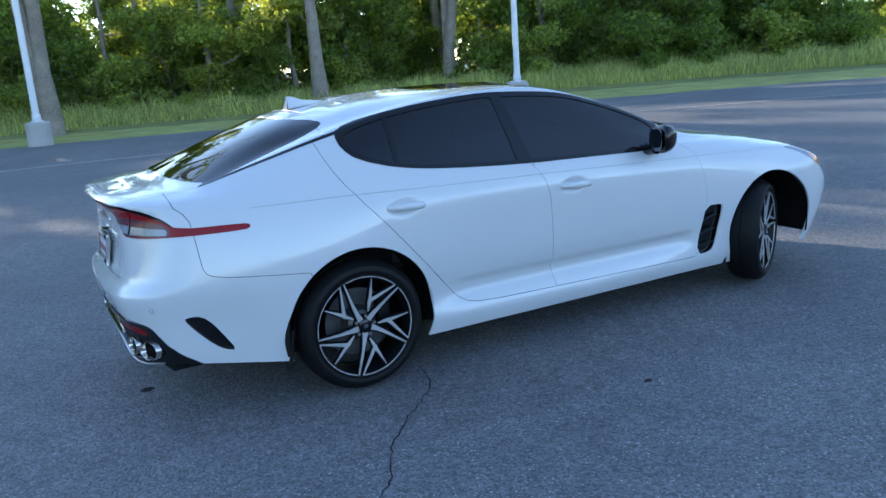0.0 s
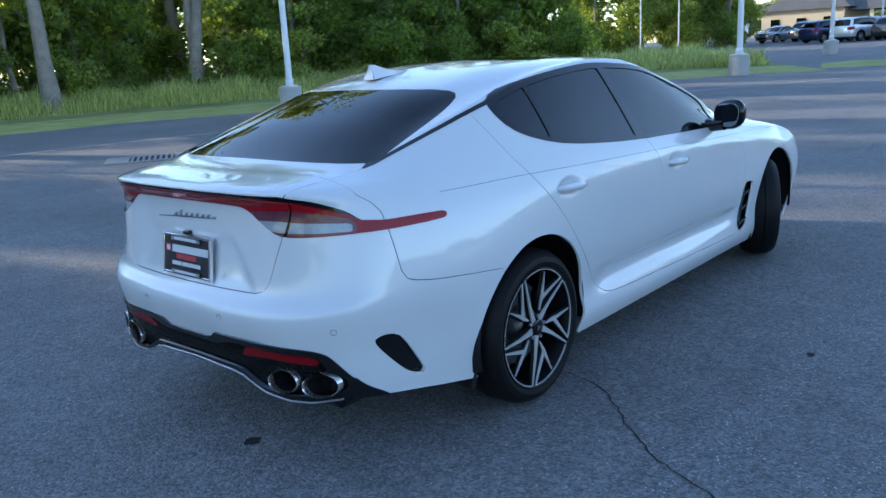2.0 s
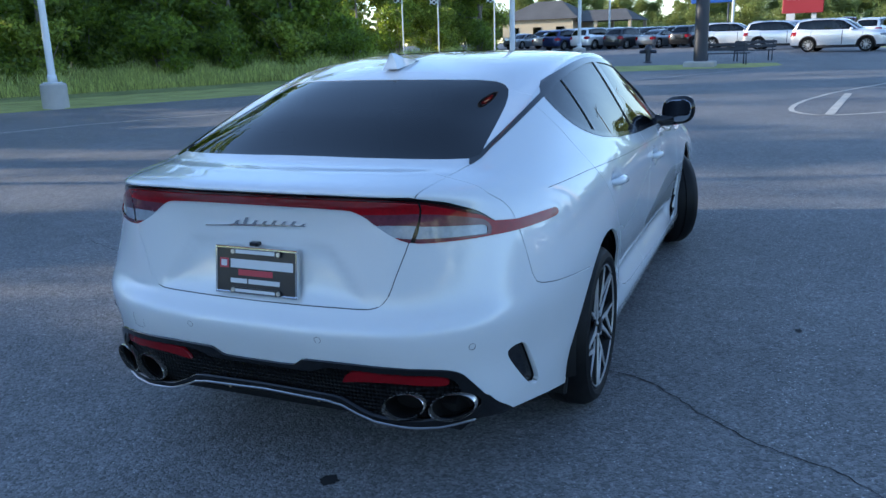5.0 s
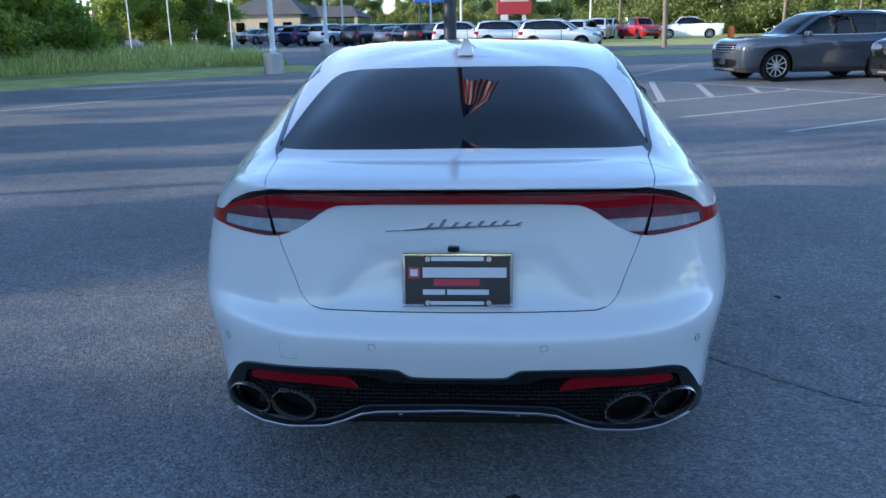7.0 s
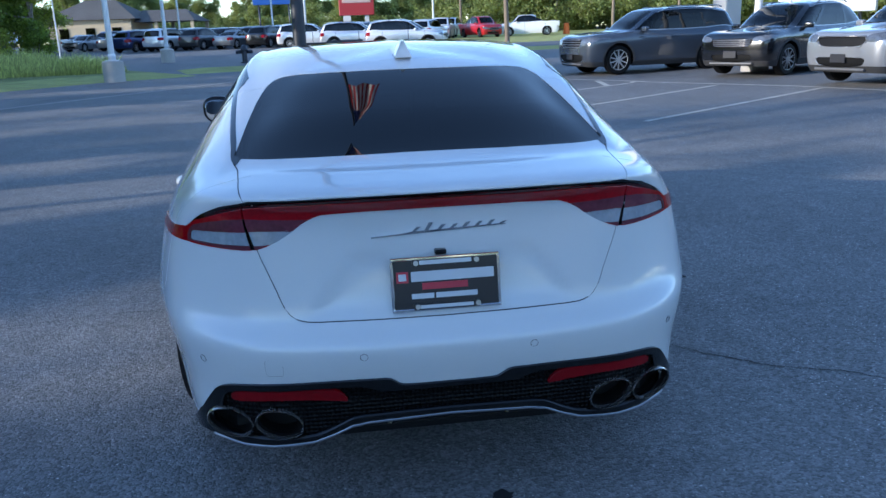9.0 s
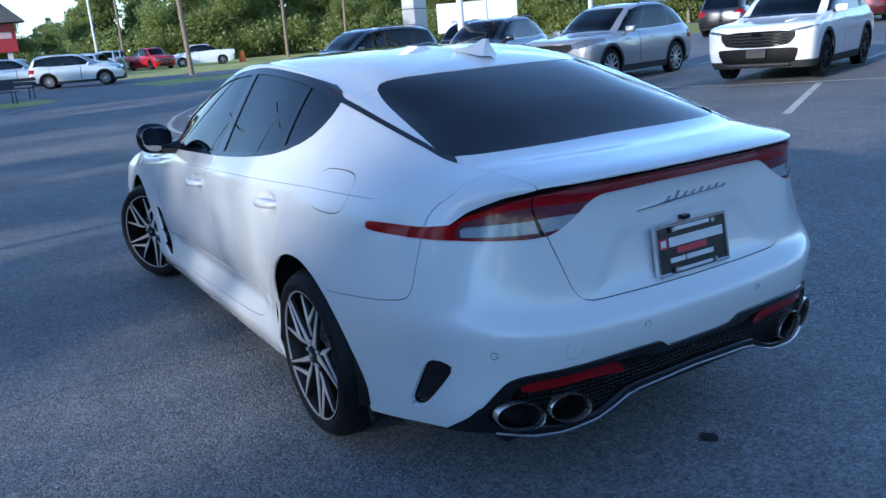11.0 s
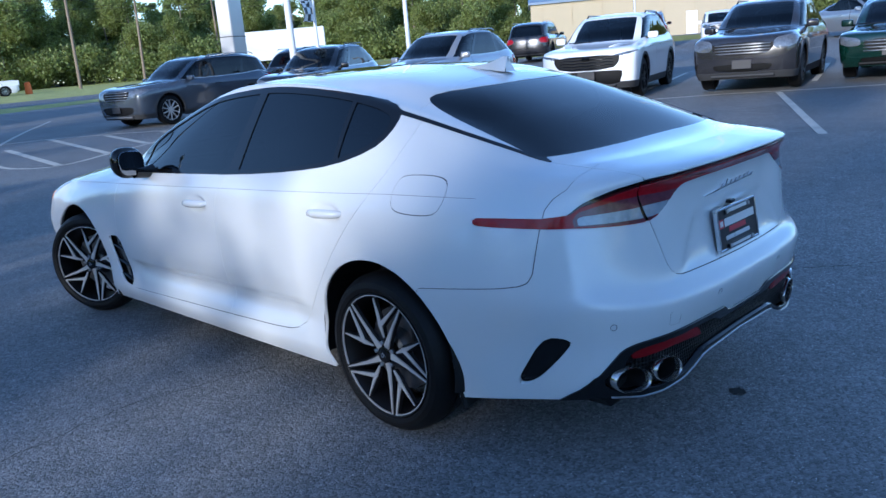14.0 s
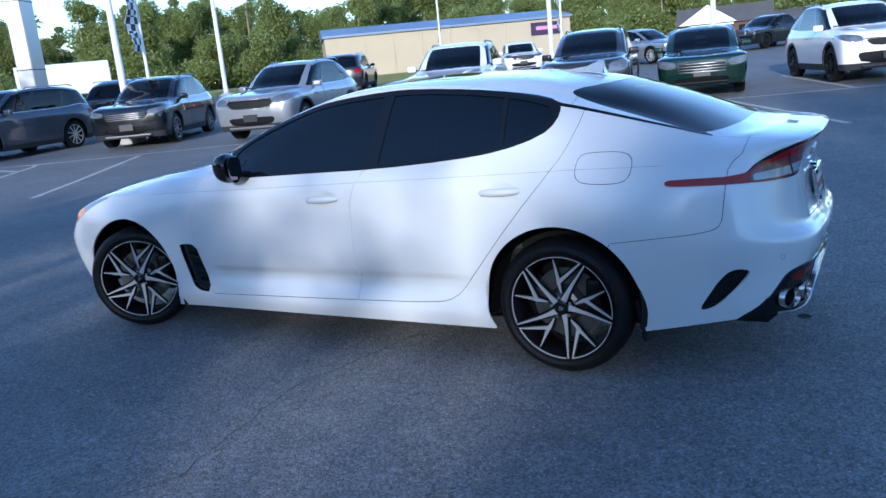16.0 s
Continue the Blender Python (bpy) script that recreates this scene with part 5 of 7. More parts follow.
# ---- parked vehicles ----
def vehicle_rails(k):
    """Rails of a plain car body from its main sizes; y ahead, centred between the axles."""
    w, y0, y1, zb, zr, zh = k["w"], k["tail"], k["nose"], k["belt"], k["roof"], k["hood"]
    wb = k["wb"] / 2
    yw, yf, yr, yt, zt = k["cowl"], k["roof_front"], k["roof_rear"], k["glass_rear"], k["deck"]
    tw = k.get("roof_w", .74) * w
    mid = 0.0

    def ring(z_side, x_side, ty, tz, fy, fz, inset=0.0, z_front=None):
        zf = z_side if z_front is None else z_front
        return [(0, ty, tz), (.55 * w, ty + .015, tz), (.90 * x_side, ty + .10, (tz + z_side) / 2), (x_side * .985, ty + .42, z_side), (x_side, -wb, z_side), (x_side, -wb * .35, z_side), (x_side, wb * .2, z_side),
                (x_side, wb * .7, zf), (x_side * .99, wb, zf), (x_side * .965, fy - .17, (zf + fz) / 2), (.6 * w, fy - .035, fz), (0, fy, fz)]

    sill = ring(.22, w * .93, y0 + .12, .30, y1 - .10, .24)
    low = ring(.34, w * .97, y0 + .03, .42, y1 - .03, .38)
    bulge = ring(.66, w, y0, .62, y1, .60)
    sh = ring(zb * .90, w * .985, y0 + .03, zb * .88, y1 - .04, min(zh * .90, zb * .85), 0, min(zb * .90, zh * .93))
    belt = ring(zb, w * .93, y0 + .06, zt, y1 - .17, zh * .93, 0, zh)
    belt[2], belt[3] = (.80 * w, y0 + .18, zt + .02), (.90 * w, y0 + .5, zb + .05)
    belt[8], belt[9], belt[10] = (w * .85, wb - .05, zh * .985), (w * .82, y1 - .40, zh * .965), (w * .52, y1 - .20, zh * .94)
    cowl = [(0, yt, zt + .03), (.5 * w, yt + .01, zt + .03), (.80 * w, yt + .06, zt + .03), (w * .885, min(yt + .45, -wb + .2), zb + .09), (w * .90, max(-wb + .1, yt + .6), zb + .05), (w * .90, -wb * .3, zb + .03), (w * .90, wb * .15, zb + .03),
            (w * .89, yw - .35, zb + .03), (w * .85, yw - .06, zb + .02), (.70 * w, yw + .10, zh + .02), (.40 * w, yw + .22, zh + .03), (0, yw + .25, zh + .03)]
    rail = [(0, yr, zr - .12), (.42 * w, yr + .01, zr - .13), (tw * .86, yr + .08, zr - .16), (tw * .96, yr + .30, zr - .135), (tw, yr + (yf - yr) * .32, zr - .075), (tw, yr + (yf - yr) * .5, zr - .05), (tw, yr + (yf - yr) * .75, zr - .055),
            (tw, yf - .12, zr - .085), (tw * .97, yf + .04, zr - .125), (tw * .82, yf + .10, zr - .09), (.4 * w, yf + .15, zr - .075), (0, yf + .16, zr - .07)]
    glass = [tuple((np.array(a) * .5 + np.array(b) * .5) + np.array((.02 if i not in (0, 11) else 0, 0, .01))) for i, (a, b) in enumerate(zip(cowl, rail))]
    top = [(x * .6, y + ((yr + yf) / 2 - y) * .35, zr - .02) for x, y, z in rail]
    ridge = [(0, y + ((yr + yf) / 2 - y) * .55, zr) for x, y, z in rail]
    return [sill, low, bulge, sh, belt, cowl, glass, rail, top, ridge]


SUV = dict(w=.95, tail=-2.30, nose=2.32, wb=2.75, belt=1.04, roof=1.69, hood=1.06, cowl=.98, roof_front=.08, roof_rear=-1.74, glass_rear=-2.14, deck=1.08, roof_w=.71)
BIG_SUV = dict(SUV, w=.99, tail=-2.50, nose=2.45, wb=2.90, belt=1.10, roof=1.76, hood=1.12, roof_w=.77, roof_rear=-2.16, glass_rear=-2.42)
SEDAN = dict(w=.90, tail=-2.30, nose=2.30, wb=2.70, belt=.93, roof=1.46, hood=.90, cowl=.95, roof_front=.15, roof_rear=-.85, glass_rear=-1.62, deck=.98)
TRUCK_CAB = dict(w=1.0, tail=-2.9, nose=2.75, wb=3.5, belt=1.20, roof=1.92, hood=1.20, cowl=1.35, roof_front=.75, roof_rear=-.75, glass_rear=-.92, deck=1.25)
CLADDING = mat("grey_cladding", (0.03, 0.03, 0.032), 0.7, bump=(300, 0.2, 0.001))
HEADLAMP = mat("headlamp_glass", (.13, .14, .16), .06, .3, 1.0, grain=(7, 40, .6), bump=(25, .2, .01))
BRIGHT = mat("dulled_chrome_plastic", (.34, .34, .35), .28, .8, grain=(15, 120, .15))
SATIN = mat("satin_silver_plastic", (.15, .15, .155), .5, .3, grain=(20, 200, .1))
PLATE_DARK = mat("dark_plate", (0.03, 0.03, 0.035), 0.4)


def simple_wheel(parent, place, turn, r, rim_mat):
    w = new("wheel")
    w.parent = parent
    w.matrix_basis = pose(*place, 0, 0, turn)
    bm = bmesh.new()
    add_lathe(bm, [(-.22, .62 * r), (-.22, .9 * r), (-.19, r), (-.03, r), (.0, .93 * r), (.0, .70 * r)], 28)
    smooth(part("tyre", fix(bm), RUBBER, w), 30)
    bm = bmesh.new()
    add_lathe(bm, [(.0, .70 * r), (-.012, .66 * r), (-.08, .62 * r), (-.09, .02)], 28)
    smooth(part("rim", fix(bm), DARK_ALLOY, w), 30)
    bm = bmesh.new()
    for k in range(5):
        for da in (-13, 13):
            a = radians(72 * k + da)
            b = radians(72 * k + da * 1.5)
            p, q = (.12 * r, a), (.68 * r, b)
            t = .034 * r
            vs = []
            for (rr, aa), ww in ((p, t * 1.3), (q, t)):
                for s in (-1, 1):
                    for dx in (-.005, -.03):
                        vs.append(bm.verts.new((dx, rr * math.cos(aa) - s * ww * math.sin(aa), rr * math.sin(aa) + s * ww * math.cos(aa))))
            for f in ((0, 2, 6, 4), (1, 5, 7, 3), (0, 4, 5, 1), (2, 3, 7, 6), (4, 6, 7, 5), (0, 1, 3, 2)):
                bm.faces.new([vs[i] for i in f])
    add_lathe(bm, [(-.004, .17 * r), (-.0, .10 * r), (.0, .001)], 14)
    add_lathe(bm, [(.002, .70 * r), (.004, .685 * r), (-.004, .665 * r)], 28)
    part("spokes", fix(bm), rim_mat, w)


def vehicle(name, k, color, label, m, rough=.3, metal=.5, wheel_r=.37, rim=MACHINED, lamps=True, grille="bars", fine=(96, 54), group="parked cars", clad=True, name_cat=None):
    """A parked car at the pose m, nose towards local +y."""
    car = thing(name, label, name_cat or name.replace("_", " "), m, group)
    body_paint = paint("paint_" + name, color, rough, metal)
    sk = Skin(vehicle_rails(k), fine[0], fine[1], 2)
    wb, w = k["wb"] / 2, k["w"]
    for yc in (-wb, wb):
        arch = lambda A: np.hypot(A[:, 1] - yc, A[:, 2] - wheel_r) - (wheel_r + .06)
        lip = lambda A: arch(A) - .055
        sk.cut(arch, 0, lambda C: C[:, 0] > .5)
        sk.cut(lip, 0, lambda C: (C[:, 0] > .5) & (C[:, 7] < 3))
        c = sk.centers()
        sk.F = sk.F[~((arch(c) < 0) & (c[:, 0] > .5))]
    U_, V_ = 6, 7
    sidewin = lambda C: (C[:, U_] > 2.2) & (C[:, U_] < 8.6) & (C[:, V_] > 4.6)
    for lv in (5.04, 5.12, 6.86, 6.93):
        sk.cut(lambda A: A[:, V_], lv)
    for uu in (1.75, 2.55, 4.05, 4.2, 5.85, 6.1, 8.35, 9.1):
        sk.cut(lambda A: A[:, U_], uu, lambda C: (C[:, V_] > 5.0) & (C[:, V_] < 7))
    if clad:
        sk.cut(lambda A: A[:, 2], .36, lambda C: C[:, V_] < 2)
    zg0, zg1, zh = k.get("grille", (.62, .86)) + (k["hood"],)
    gw, (h0, h1), (l0, l1, lw) = k.get("grille_w", .60), k.get("lamp", (-.13, .05)), k.get("intake", (.33, .50, .66))
    gr = lambda A: poly_sdf(A[:, 0], A[:, 2], chaikin([(-.5, zg0), ((gw - .16) * w, zg0), (gw * w, (zg0 + zg1) / 2 + .02), ((gw - .04) * w, zg1), (-.5, zg1)], 1))
    hl = lambda A: poly_sdf(A[:, 0], A[:, 2], chaikin([(.57 * w, zg1 + h0 + .01), (.58 * w, zg1 + h1 - .04), (.80 * w, zg1 + h1), (.99 * w, zg1 + h1 + .02), (1.0 * w, zg1 + h0 + .07), (.8 * w, zg1 + h0)], 1))
    lo = lambda A: poly_sdf(A[:, 0], A[:, 2], chaikin([(-.5, l0), ((lw - .12) * w, l0), (lw * w, l1 - .03), ((lw - .14) * w, l1), (-.5, l1)], 1))
    front = lambda C: (C[:, U_] > 8.3) & (C[:, 1] > k["nose"] - .75)
    for f in (gr, hl, lo):
        sk.cut(f, 0, front)
    ztl = k["belt"] - .12
    tl = lambda A: poly_sdf(A[:, 0], A[:, 2], chaikin([(.62 * w, ztl - .14), (.58 * w, ztl + .06), (1.02 * w, ztl + .10), (1.02 * w, ztl - .16)], 1))
    rear = lambda C: (C[:, U_] < 3.1) & (C[:, 1] < k["tail"] + .42)
    sk.cut(tl, 0, rear)
    for f in (4.12, 5.97, 7.55):
        for d in (-.012, .012):
            sk.cut(lambda A: A[:, U_], f + d, lambda C: (C[:, V_] > 1.2) & (C[:, V_] < 5))
    C = sk.centers()
    lab = np.full(len(C), "body", dtype=object)
    for j, f in enumerate((4.12, 5.97, 7.55)):
        lab[(np.abs(C[:, U_] - f) < .012) & (C[:, V_] > 1.2) & (C[:, V_] < 5)] = "gap%d" % j
    if clad:
        lab[(C[:, 2] < .36) & (C[:, V_] < 2)] = "cladding"
        for yc in (-wb, wb):
            lab[(np.hypot(C[:, 1] - yc, C[:, 2] - wheel_r) < wheel_r + .115) & (C[:, 0] > .5) & (C[:, V_] < 3)] = "cladding"
    band = (C[:, V_] > 5.12) & (C[:, V_] < 6.86)
    sidew = band & (C[:, U_] > 2.55) & (C[:, U_] < 8.35)
    lab[band & (C[:, U_] > 1.75) & (C[:, U_] < 8.35)] = "pillar"
    lab[band & (C[:, U_] > 1.75) & (C[:, U_] < 2.55)] = "body"
    lab[sidew & (C[:, U_] < 4.05)] = "window1"
    lab[sidew & (C[:, U_] > 4.2) & (C[:, U_] < 5.85)] = "window2"
    lab[sidew & (C[:, U_] > 6.1)] = "window3"
    lab[(lab == "pillar") & (C[:, U_] < 5)] = "pillar1"
    lab[(lab == "pillar") & (C[:, U_] < 7)] = "pillar2"
    lab[(((C[:, V_] > 5.04) & (C[:, V_] < 5.12)) | ((C[:, V_] > 6.86) & (C[:, V_] < 6.93))) & (C[:, U_] > 2.4) & (C[:, U_] < 8.35)] = "trim"
    lab[band & (C[:, U_] < 1.75)] = "back"
    lab[band & (C[:, U_] > 9.1)] = "screen"
    fr, re = front(C), rear(C)
    lab[fr & (lo(C) < 0)] = "intake"
    lab[fr & (gr(C) < 0)] = "grille"
    lab[fr & (hl(C) < 0)] = "headlight"
    lab[re & (tl(C) < 0)] = "tail"
    for key, nm, sides, material, push, rim_d in (("body", "body", "0", body_paint, 0, .015), ("gap0", "panel_gap", "+-", GAP, -.004, 0), ("gap1", "panel_gap", "+-", GAP, -.004, 0), ("gap2", "panel_gap", "+-", GAP, -.004, 0), ("trim", "window_trim", "+-", STEEL if k.get("bright") else GLOSS_BLACK, .003, .006), ("cladding", "cladding", "0", CLADDING if clad else GLOSS_BLACK, .004, .015), ("pillar1", "rear_pillar", "+-", GLOSS_BLACK, 0, .005), ("pillar2", "middle_pillar", "+-", GLOSS_BLACK, 0, .005), ("pillar", "front_pillar", "+-", GLOSS_BLACK, 0, .005),
                                                  ("back", "rear_window", "0", TINT, -.003, .004), ("screen", "windscreen", "0", CAR_GLASS, -.003, .004), ("intake", "lower_intake", "0", MATT_BLACK, -.03, 0), ("grille", "grille_mesh", "0", MATT_BLACK, -.02, 0),
                                                  ("window1", "rear_quarter_window", "+-", TINT, -.003, .004), ("window2", "rear_side_window", "+-", TINT if k["roof"] > 1.6 else CAR_GLASS, -.003, .004), ("window3", "front_side_window", "+-", CAR_GLASS, -.003, .004), ("headlight", "headlight", "+-", HEADLAMP, .002, .012), ("tail", "tail_lamp", "+-", RED_LENS, .003, .012)):
        mk = lab == key
        if mk.any():
            for s in ((0,) if sides == "0" else (1, -1)):
                part(nm, sk.piece(mk, s, push, rim_d), material, car)
    for sx, tn in ((1, 0), (-1, 180)):
        for yc in (-wb, wb):
            simple_wheel(car, (sx * (w - .03), yc, wheel_r), tn, wheel_r, rim)
        bm = bmesh.new()
        add_box(bm, (sx * (w * .90 + .12), k["cowl"] - .28, k["belt"] + .075), (.21, .12, .135), Euler((0, 0, radians(-10 * sx))).to_matrix().to_4x4(), .045, 3)
        shell = smooth(part("door_mirror", bm, body_paint, car), 60)
        part("mirror_foot", box((sx * (w * .88), k["cowl"] - .27, k["belt"] + .03), (.14, .06, .05), None, .015), GLOSS_BLACK, shell)
        for yc in (-wb, wb):
            bm = bmesh.new()
            ring = []
            for j in range(13):
                a = math.pi * j / 12
                ring.append([bm.verts.new((sx * xx, yc + rr * math.cos(a), wheel_r + rr * math.sin(a))) for xx, rr in ((w - .03, wheel_r + .065), (w - .33, wheel_r + .065), (w - .34, .03))])
            for a, b in zip(ring, ring[1:]):
                for j in range(2):
                    bm.faces.new((a[j], b[j], b[j + 1], a[j + 1]))
            part("wheel_arch_liner", bm, MATT_BLACK, car)
        for yh in (-.25, .75):
            part("door_handle", box((sx * (w * .99), yh, k["belt"] - .13), (.03, .20, .028), None, .008), body_paint, car)
    if grille == "bars":
        for j in range(4):
            zz = zg0 + .035 + (zg1 - zg0 - .07) * j / 3
            yy = k["nose"] + .012 - .35 * max(0, zz - .6) * .3
            part("grille_bar", tube([(xx * w, yy - .16 * xx * xx, zz) for xx in (-.52, -.35, -.15, 0, .15, .35, .52)], .013, 6), BRIGHT, car)
    elif grille == "lattice":
        for j in range(5):
            zz = zg0 + .03 + (zg1 - zg0 - .06) * j / 4
            part("grille_bar", tube([(xx * w, k["nose"] + .004 - .10 * max(0, zz - .6) - .16 * xx * xx, zz + .012 * (i % 2)) for i, xx in enumerate((-.56, -.42, -.28, -.14, 0, .14, .28, .42, .56))], .012, 5), GLOSS_BLACK, car)
        part("badge", box((0, k["nose"] + .02, (zg0 + zg1) / 2 + .08), (.16, .03, .05), None, .015), GLOSS_BLACK, car)
    elif grille == "frame":
        bm = bmesh.new()
        yy = k["nose"] - .02
        pts = [(-.46 * w, zg0), (.46 * w, zg0), (.60 * w, (zg0 + zg1) / 2), (.56 * w, zg1), (-.56 * w, zg1), (-.60 * w, (zg0 + zg1) / 2), (-.46 * w, zg0)]
        for a, b in zip(pts, pts[1:]):
            add_tube(bm, [(a[0], yy + .025 - .16 * (a[0] / w) ** 2, a[1]), (b[0], yy + .025 - .16 * (b[0] / w) ** 2, b[1])], .014, 6)
        part("grille_frame", bm, BRIGHT, car)
    for sx in (-1, 1):
        part("fog_lamp_bezel", box((sx * .74 * w, k["nose"] - .19, k.get("fog", .46)), (.22, .10, .16), Euler((0, 0, radians(-26 * sx))).to_matrix().to_4x4(), .035, 2), GLOSS_BLACK, car)
        part("fog_lamp", tube([(sx * .74 * w, k["nose"] - .16, k.get("fog", .46)), (sx * .745 * w, k["nose"] - .13, k.get("fog", .46))], [.05, .042], 12), CLEAR_LENS, car)
        part("lamp_core", tube([(sx * .80 * w, k["nose"] - .30, zg1 - .03), (sx * .80 * w, k["nose"] - .16, zg1 - .03)], [.07, .06], 12), CHROME, car)
        part("wiper", tube([(sx * .10 + .06, k["cowl"] + .17, k["hood"] + .055), (sx * .10 + .36, k["cowl"] + .10, k["hood"] + .07), (sx * .10 + .62, k["cowl"] - .02, k["hood"] + .075)], .010, 5), MATT_BLACK, car)
        part("bonnet_crease", tube([(sx * .40 * w, k["nose"] - .38, k["hood"] * .95 + .008), (sx * .50 * w, (k["nose"] + k["cowl"]) / 2, k["hood"] * .985 + .012), (sx * .58 * w, k["cowl"] + .22, k["hood"] + .012)], .012, 6), body_paint, car)
    part("skid_plate", box((0, k["nose"] - .10, .285), (1.2 * w, .16, .05), Euler((radians(12), 0, 0)).to_matrix().to_4x4(), .015), SATIN if k.get("bright") else CLADDING if k["roof"] > 1.6 else MATT_BLACK, car)
    part("mirror", box((0, k["roof_front"] + .02, k["roof"] - .17), (.22, .03, .06), None, .012), MATT_BLACK, car)
    part("number_plate", box((0, k["nose"] + .005, .50), (.34, .02, .16), None, .005), PLATE_DARK, car)
    bm = bmesh.new()
    add_box(bm, (0, (k["nose"] + k["tail"]) / 2, .30), (2 * w - .5, k["nose"] - k["tail"] - .7, .14), None, .03)
    part("underbody", bm, MATT_BLACK, car)
    for sx in (-1, 1):
        for yy in (.1, -.85):
            bm = bmesh.new()
            add_box(bm, (sx * .40 * w, yy - .25, k["belt"] - .05), (.5 * w, .16, .75), Euler((radians(12), 0, 0)).to_matrix().to_4x4(), .05)
            part("seat", bm, SEAT, car)
    part("dashboard", box((0, k["cowl"] - .25, k["belt"] - .12), (1.5 * w, .4, .2), None, .05), SEAT, car)
    if k["roof"] > 1.6:
        for sx in (-1, 1):
            yr, yf = k["roof_rear"] + .25, k["roof_front"] - .25
            xx = k.get("roof_w", .74) * w * .93
            part("roof_rail", tube([(sx * xx, yr, k["roof"] - .055), (sx * xx, yr + .12, k["roof"] - .005), (sx * xx, yf - .12, k["roof"] + .0), (sx * xx, yf, k["roof"] - .055)], .016, 6), GLOSS_BLACK if metal < .3 else STEEL, car)
    return car


FACING = Vector((-.87, -.49))


def parked(fl, k, facing=FACING):
    """Pose of a car whose front-left wheel stands at fl."""
    f = Vector(facing).normalized()
    r = Vector((f.y, -f.x))
    p = Vector(fl) - f * k["wb"] / 2 + r * (k["w"] - .08)
    return pose(p.x, p.y, ground_z(p.x, p.y), 0, 0, math.degrees(math.atan2(-f.x, f.y)))


vehicle("suv", dict(BIG_SUV, grille=(.72, .98), bright=1, intake=(.34, .56, .72), lamp=(-.19, .01)), (.075, .088, .11), "grey three-row utility vehicle parked in a marked bay", parked((7.45, 18.2), BIG_SUV, (-.985, -.17)), .25, .35, .39, MACHINED, grille="bars")
vehicle("suv", dict(SUV, roof=1.68, grille=(.66, .86), bright=1, lamp=(-.08, .06), intake=(.32, .50, .60)), (.004, .0045, .0065), "black compact utility vehicle with chrome grille bars", parked((10.2, 14.55), SUV, (-.88, -.47)), .2, 0, .36, BRIGHT)
vehicle("suv", dict(SUV, grille=(.70, .90), bright=1, intake=(.33, .52, .62), lamp=(-.11, .06), fog=.62), (.34, .35, .37), "silver utility vehicle with a black framed grille", parked((10.3, 10.45), SUV, (-.97, -.24)), .28, .5, .37, MACHINED, grille="frame")
vehicle("suv", dict(SUV, roof=1.68, belt=1.10, grille=(.60, .88), grille_w=.70, intake=(.27, .585, .76), lamp=(-.035, .03), fog=.66), (.82, .82, .82), "white sporty utility vehicle with a black mesh grille", parked((11.6, 6.32), SUV, (-.945, -.32)), .3, 0, .38, DARK_ALLOY, grille="lattice")
vehicle("suv", dict(SUV, w=.92, roof=1.66, grille=(.66, .88), intake=(.36, .50, .58), lamp=(-.14, .08), fog=.52), (.022, .021, .024), "dark brown-grey utility vehicle with a wide chrome grille", parked((12.56, 3.55), SUV, (-.975, -.22)), .22, .1, .36, STEEL, grille="bars")
vehicle("sedan", dict(SEDAN, grille=(.48, .72), grille_w=.52, lamp=(-.12, .05), intake=(.26, .40, .60), fog=.38), (.003, .020, .013), "dark green compact saloon with a split chrome grille", parked((14.1, 1.55), SEDAN, (-.98, -.2)), .22, .1, .33, STEEL, grille="bars", clad=False)
vehicle("suv", dict(SUV, w=.92, tail=-2.2, nose=2.2, wb=2.67, roof=1.65, grille=(.68, .84), grille_w=.52, intake=(.34, .58, .70), lamp=(-.06, .10), fog=.44), (.84, .84, .84), "white compact utility vehicle with dark alloy wheels", parked((15.5, -1.75), SUV, (-.93, -.37)), .3, 0, .36, DARK_ALLOY, grille="frame")
vehicle("sedan", SEDAN, (.82, .82, .82), "white saloon parked across the far bays", pose(32, 14.5, ground_z(32, 14.5), 0, 0, 118), .3, 0, .33, MACHINED, clad=False, fine=(70, 40))
vehicle("sedan", SEDAN, (.42, .43, .45), "silver fastback saloon with a paper in its window", pose(31, 8.3, ground_z(31, 8.3), 0, 0, 150), .3, .8, .34, MACHINED, clad=False, fine=(70, 40))
vehicle("sedan", SEDAN, (.006, .006, .008), "black saloon parked beyond the lane", pose(36.5, 3.9, ground_z(36.5, 3.9), 0, 0, 62), .25, .3, .33, DARK_ALLOY, clad=False, fine=(70, 40))
vehicle("suv", BIG_SUV, (.02, .02, .024), "black utility vehicle seen from behind with red lamps", pose(28.5, 22, ground_z(28.5, 22), 0, 0, -65), .25, .4, .38, DARK_ALLOY, fine=(70, 40))
vehicle("suv", SUV, (.10, .012, .016), "maroon utility vehicle seen from behind", pose(33.5, 19, ground_z(33.5, 19), 0, 0, -62), .25, .4, .38, MACHINED, fine=(70, 40))
vehicle("suv", SUV, (.03, .03, .036), "dark utility vehicle behind the first row", pose(14.6, 21.2, ground_z(14.6, 21.2), 0, 0, -60), .25, .4, .37, DARK_ALLOY, fine=(70, 40))

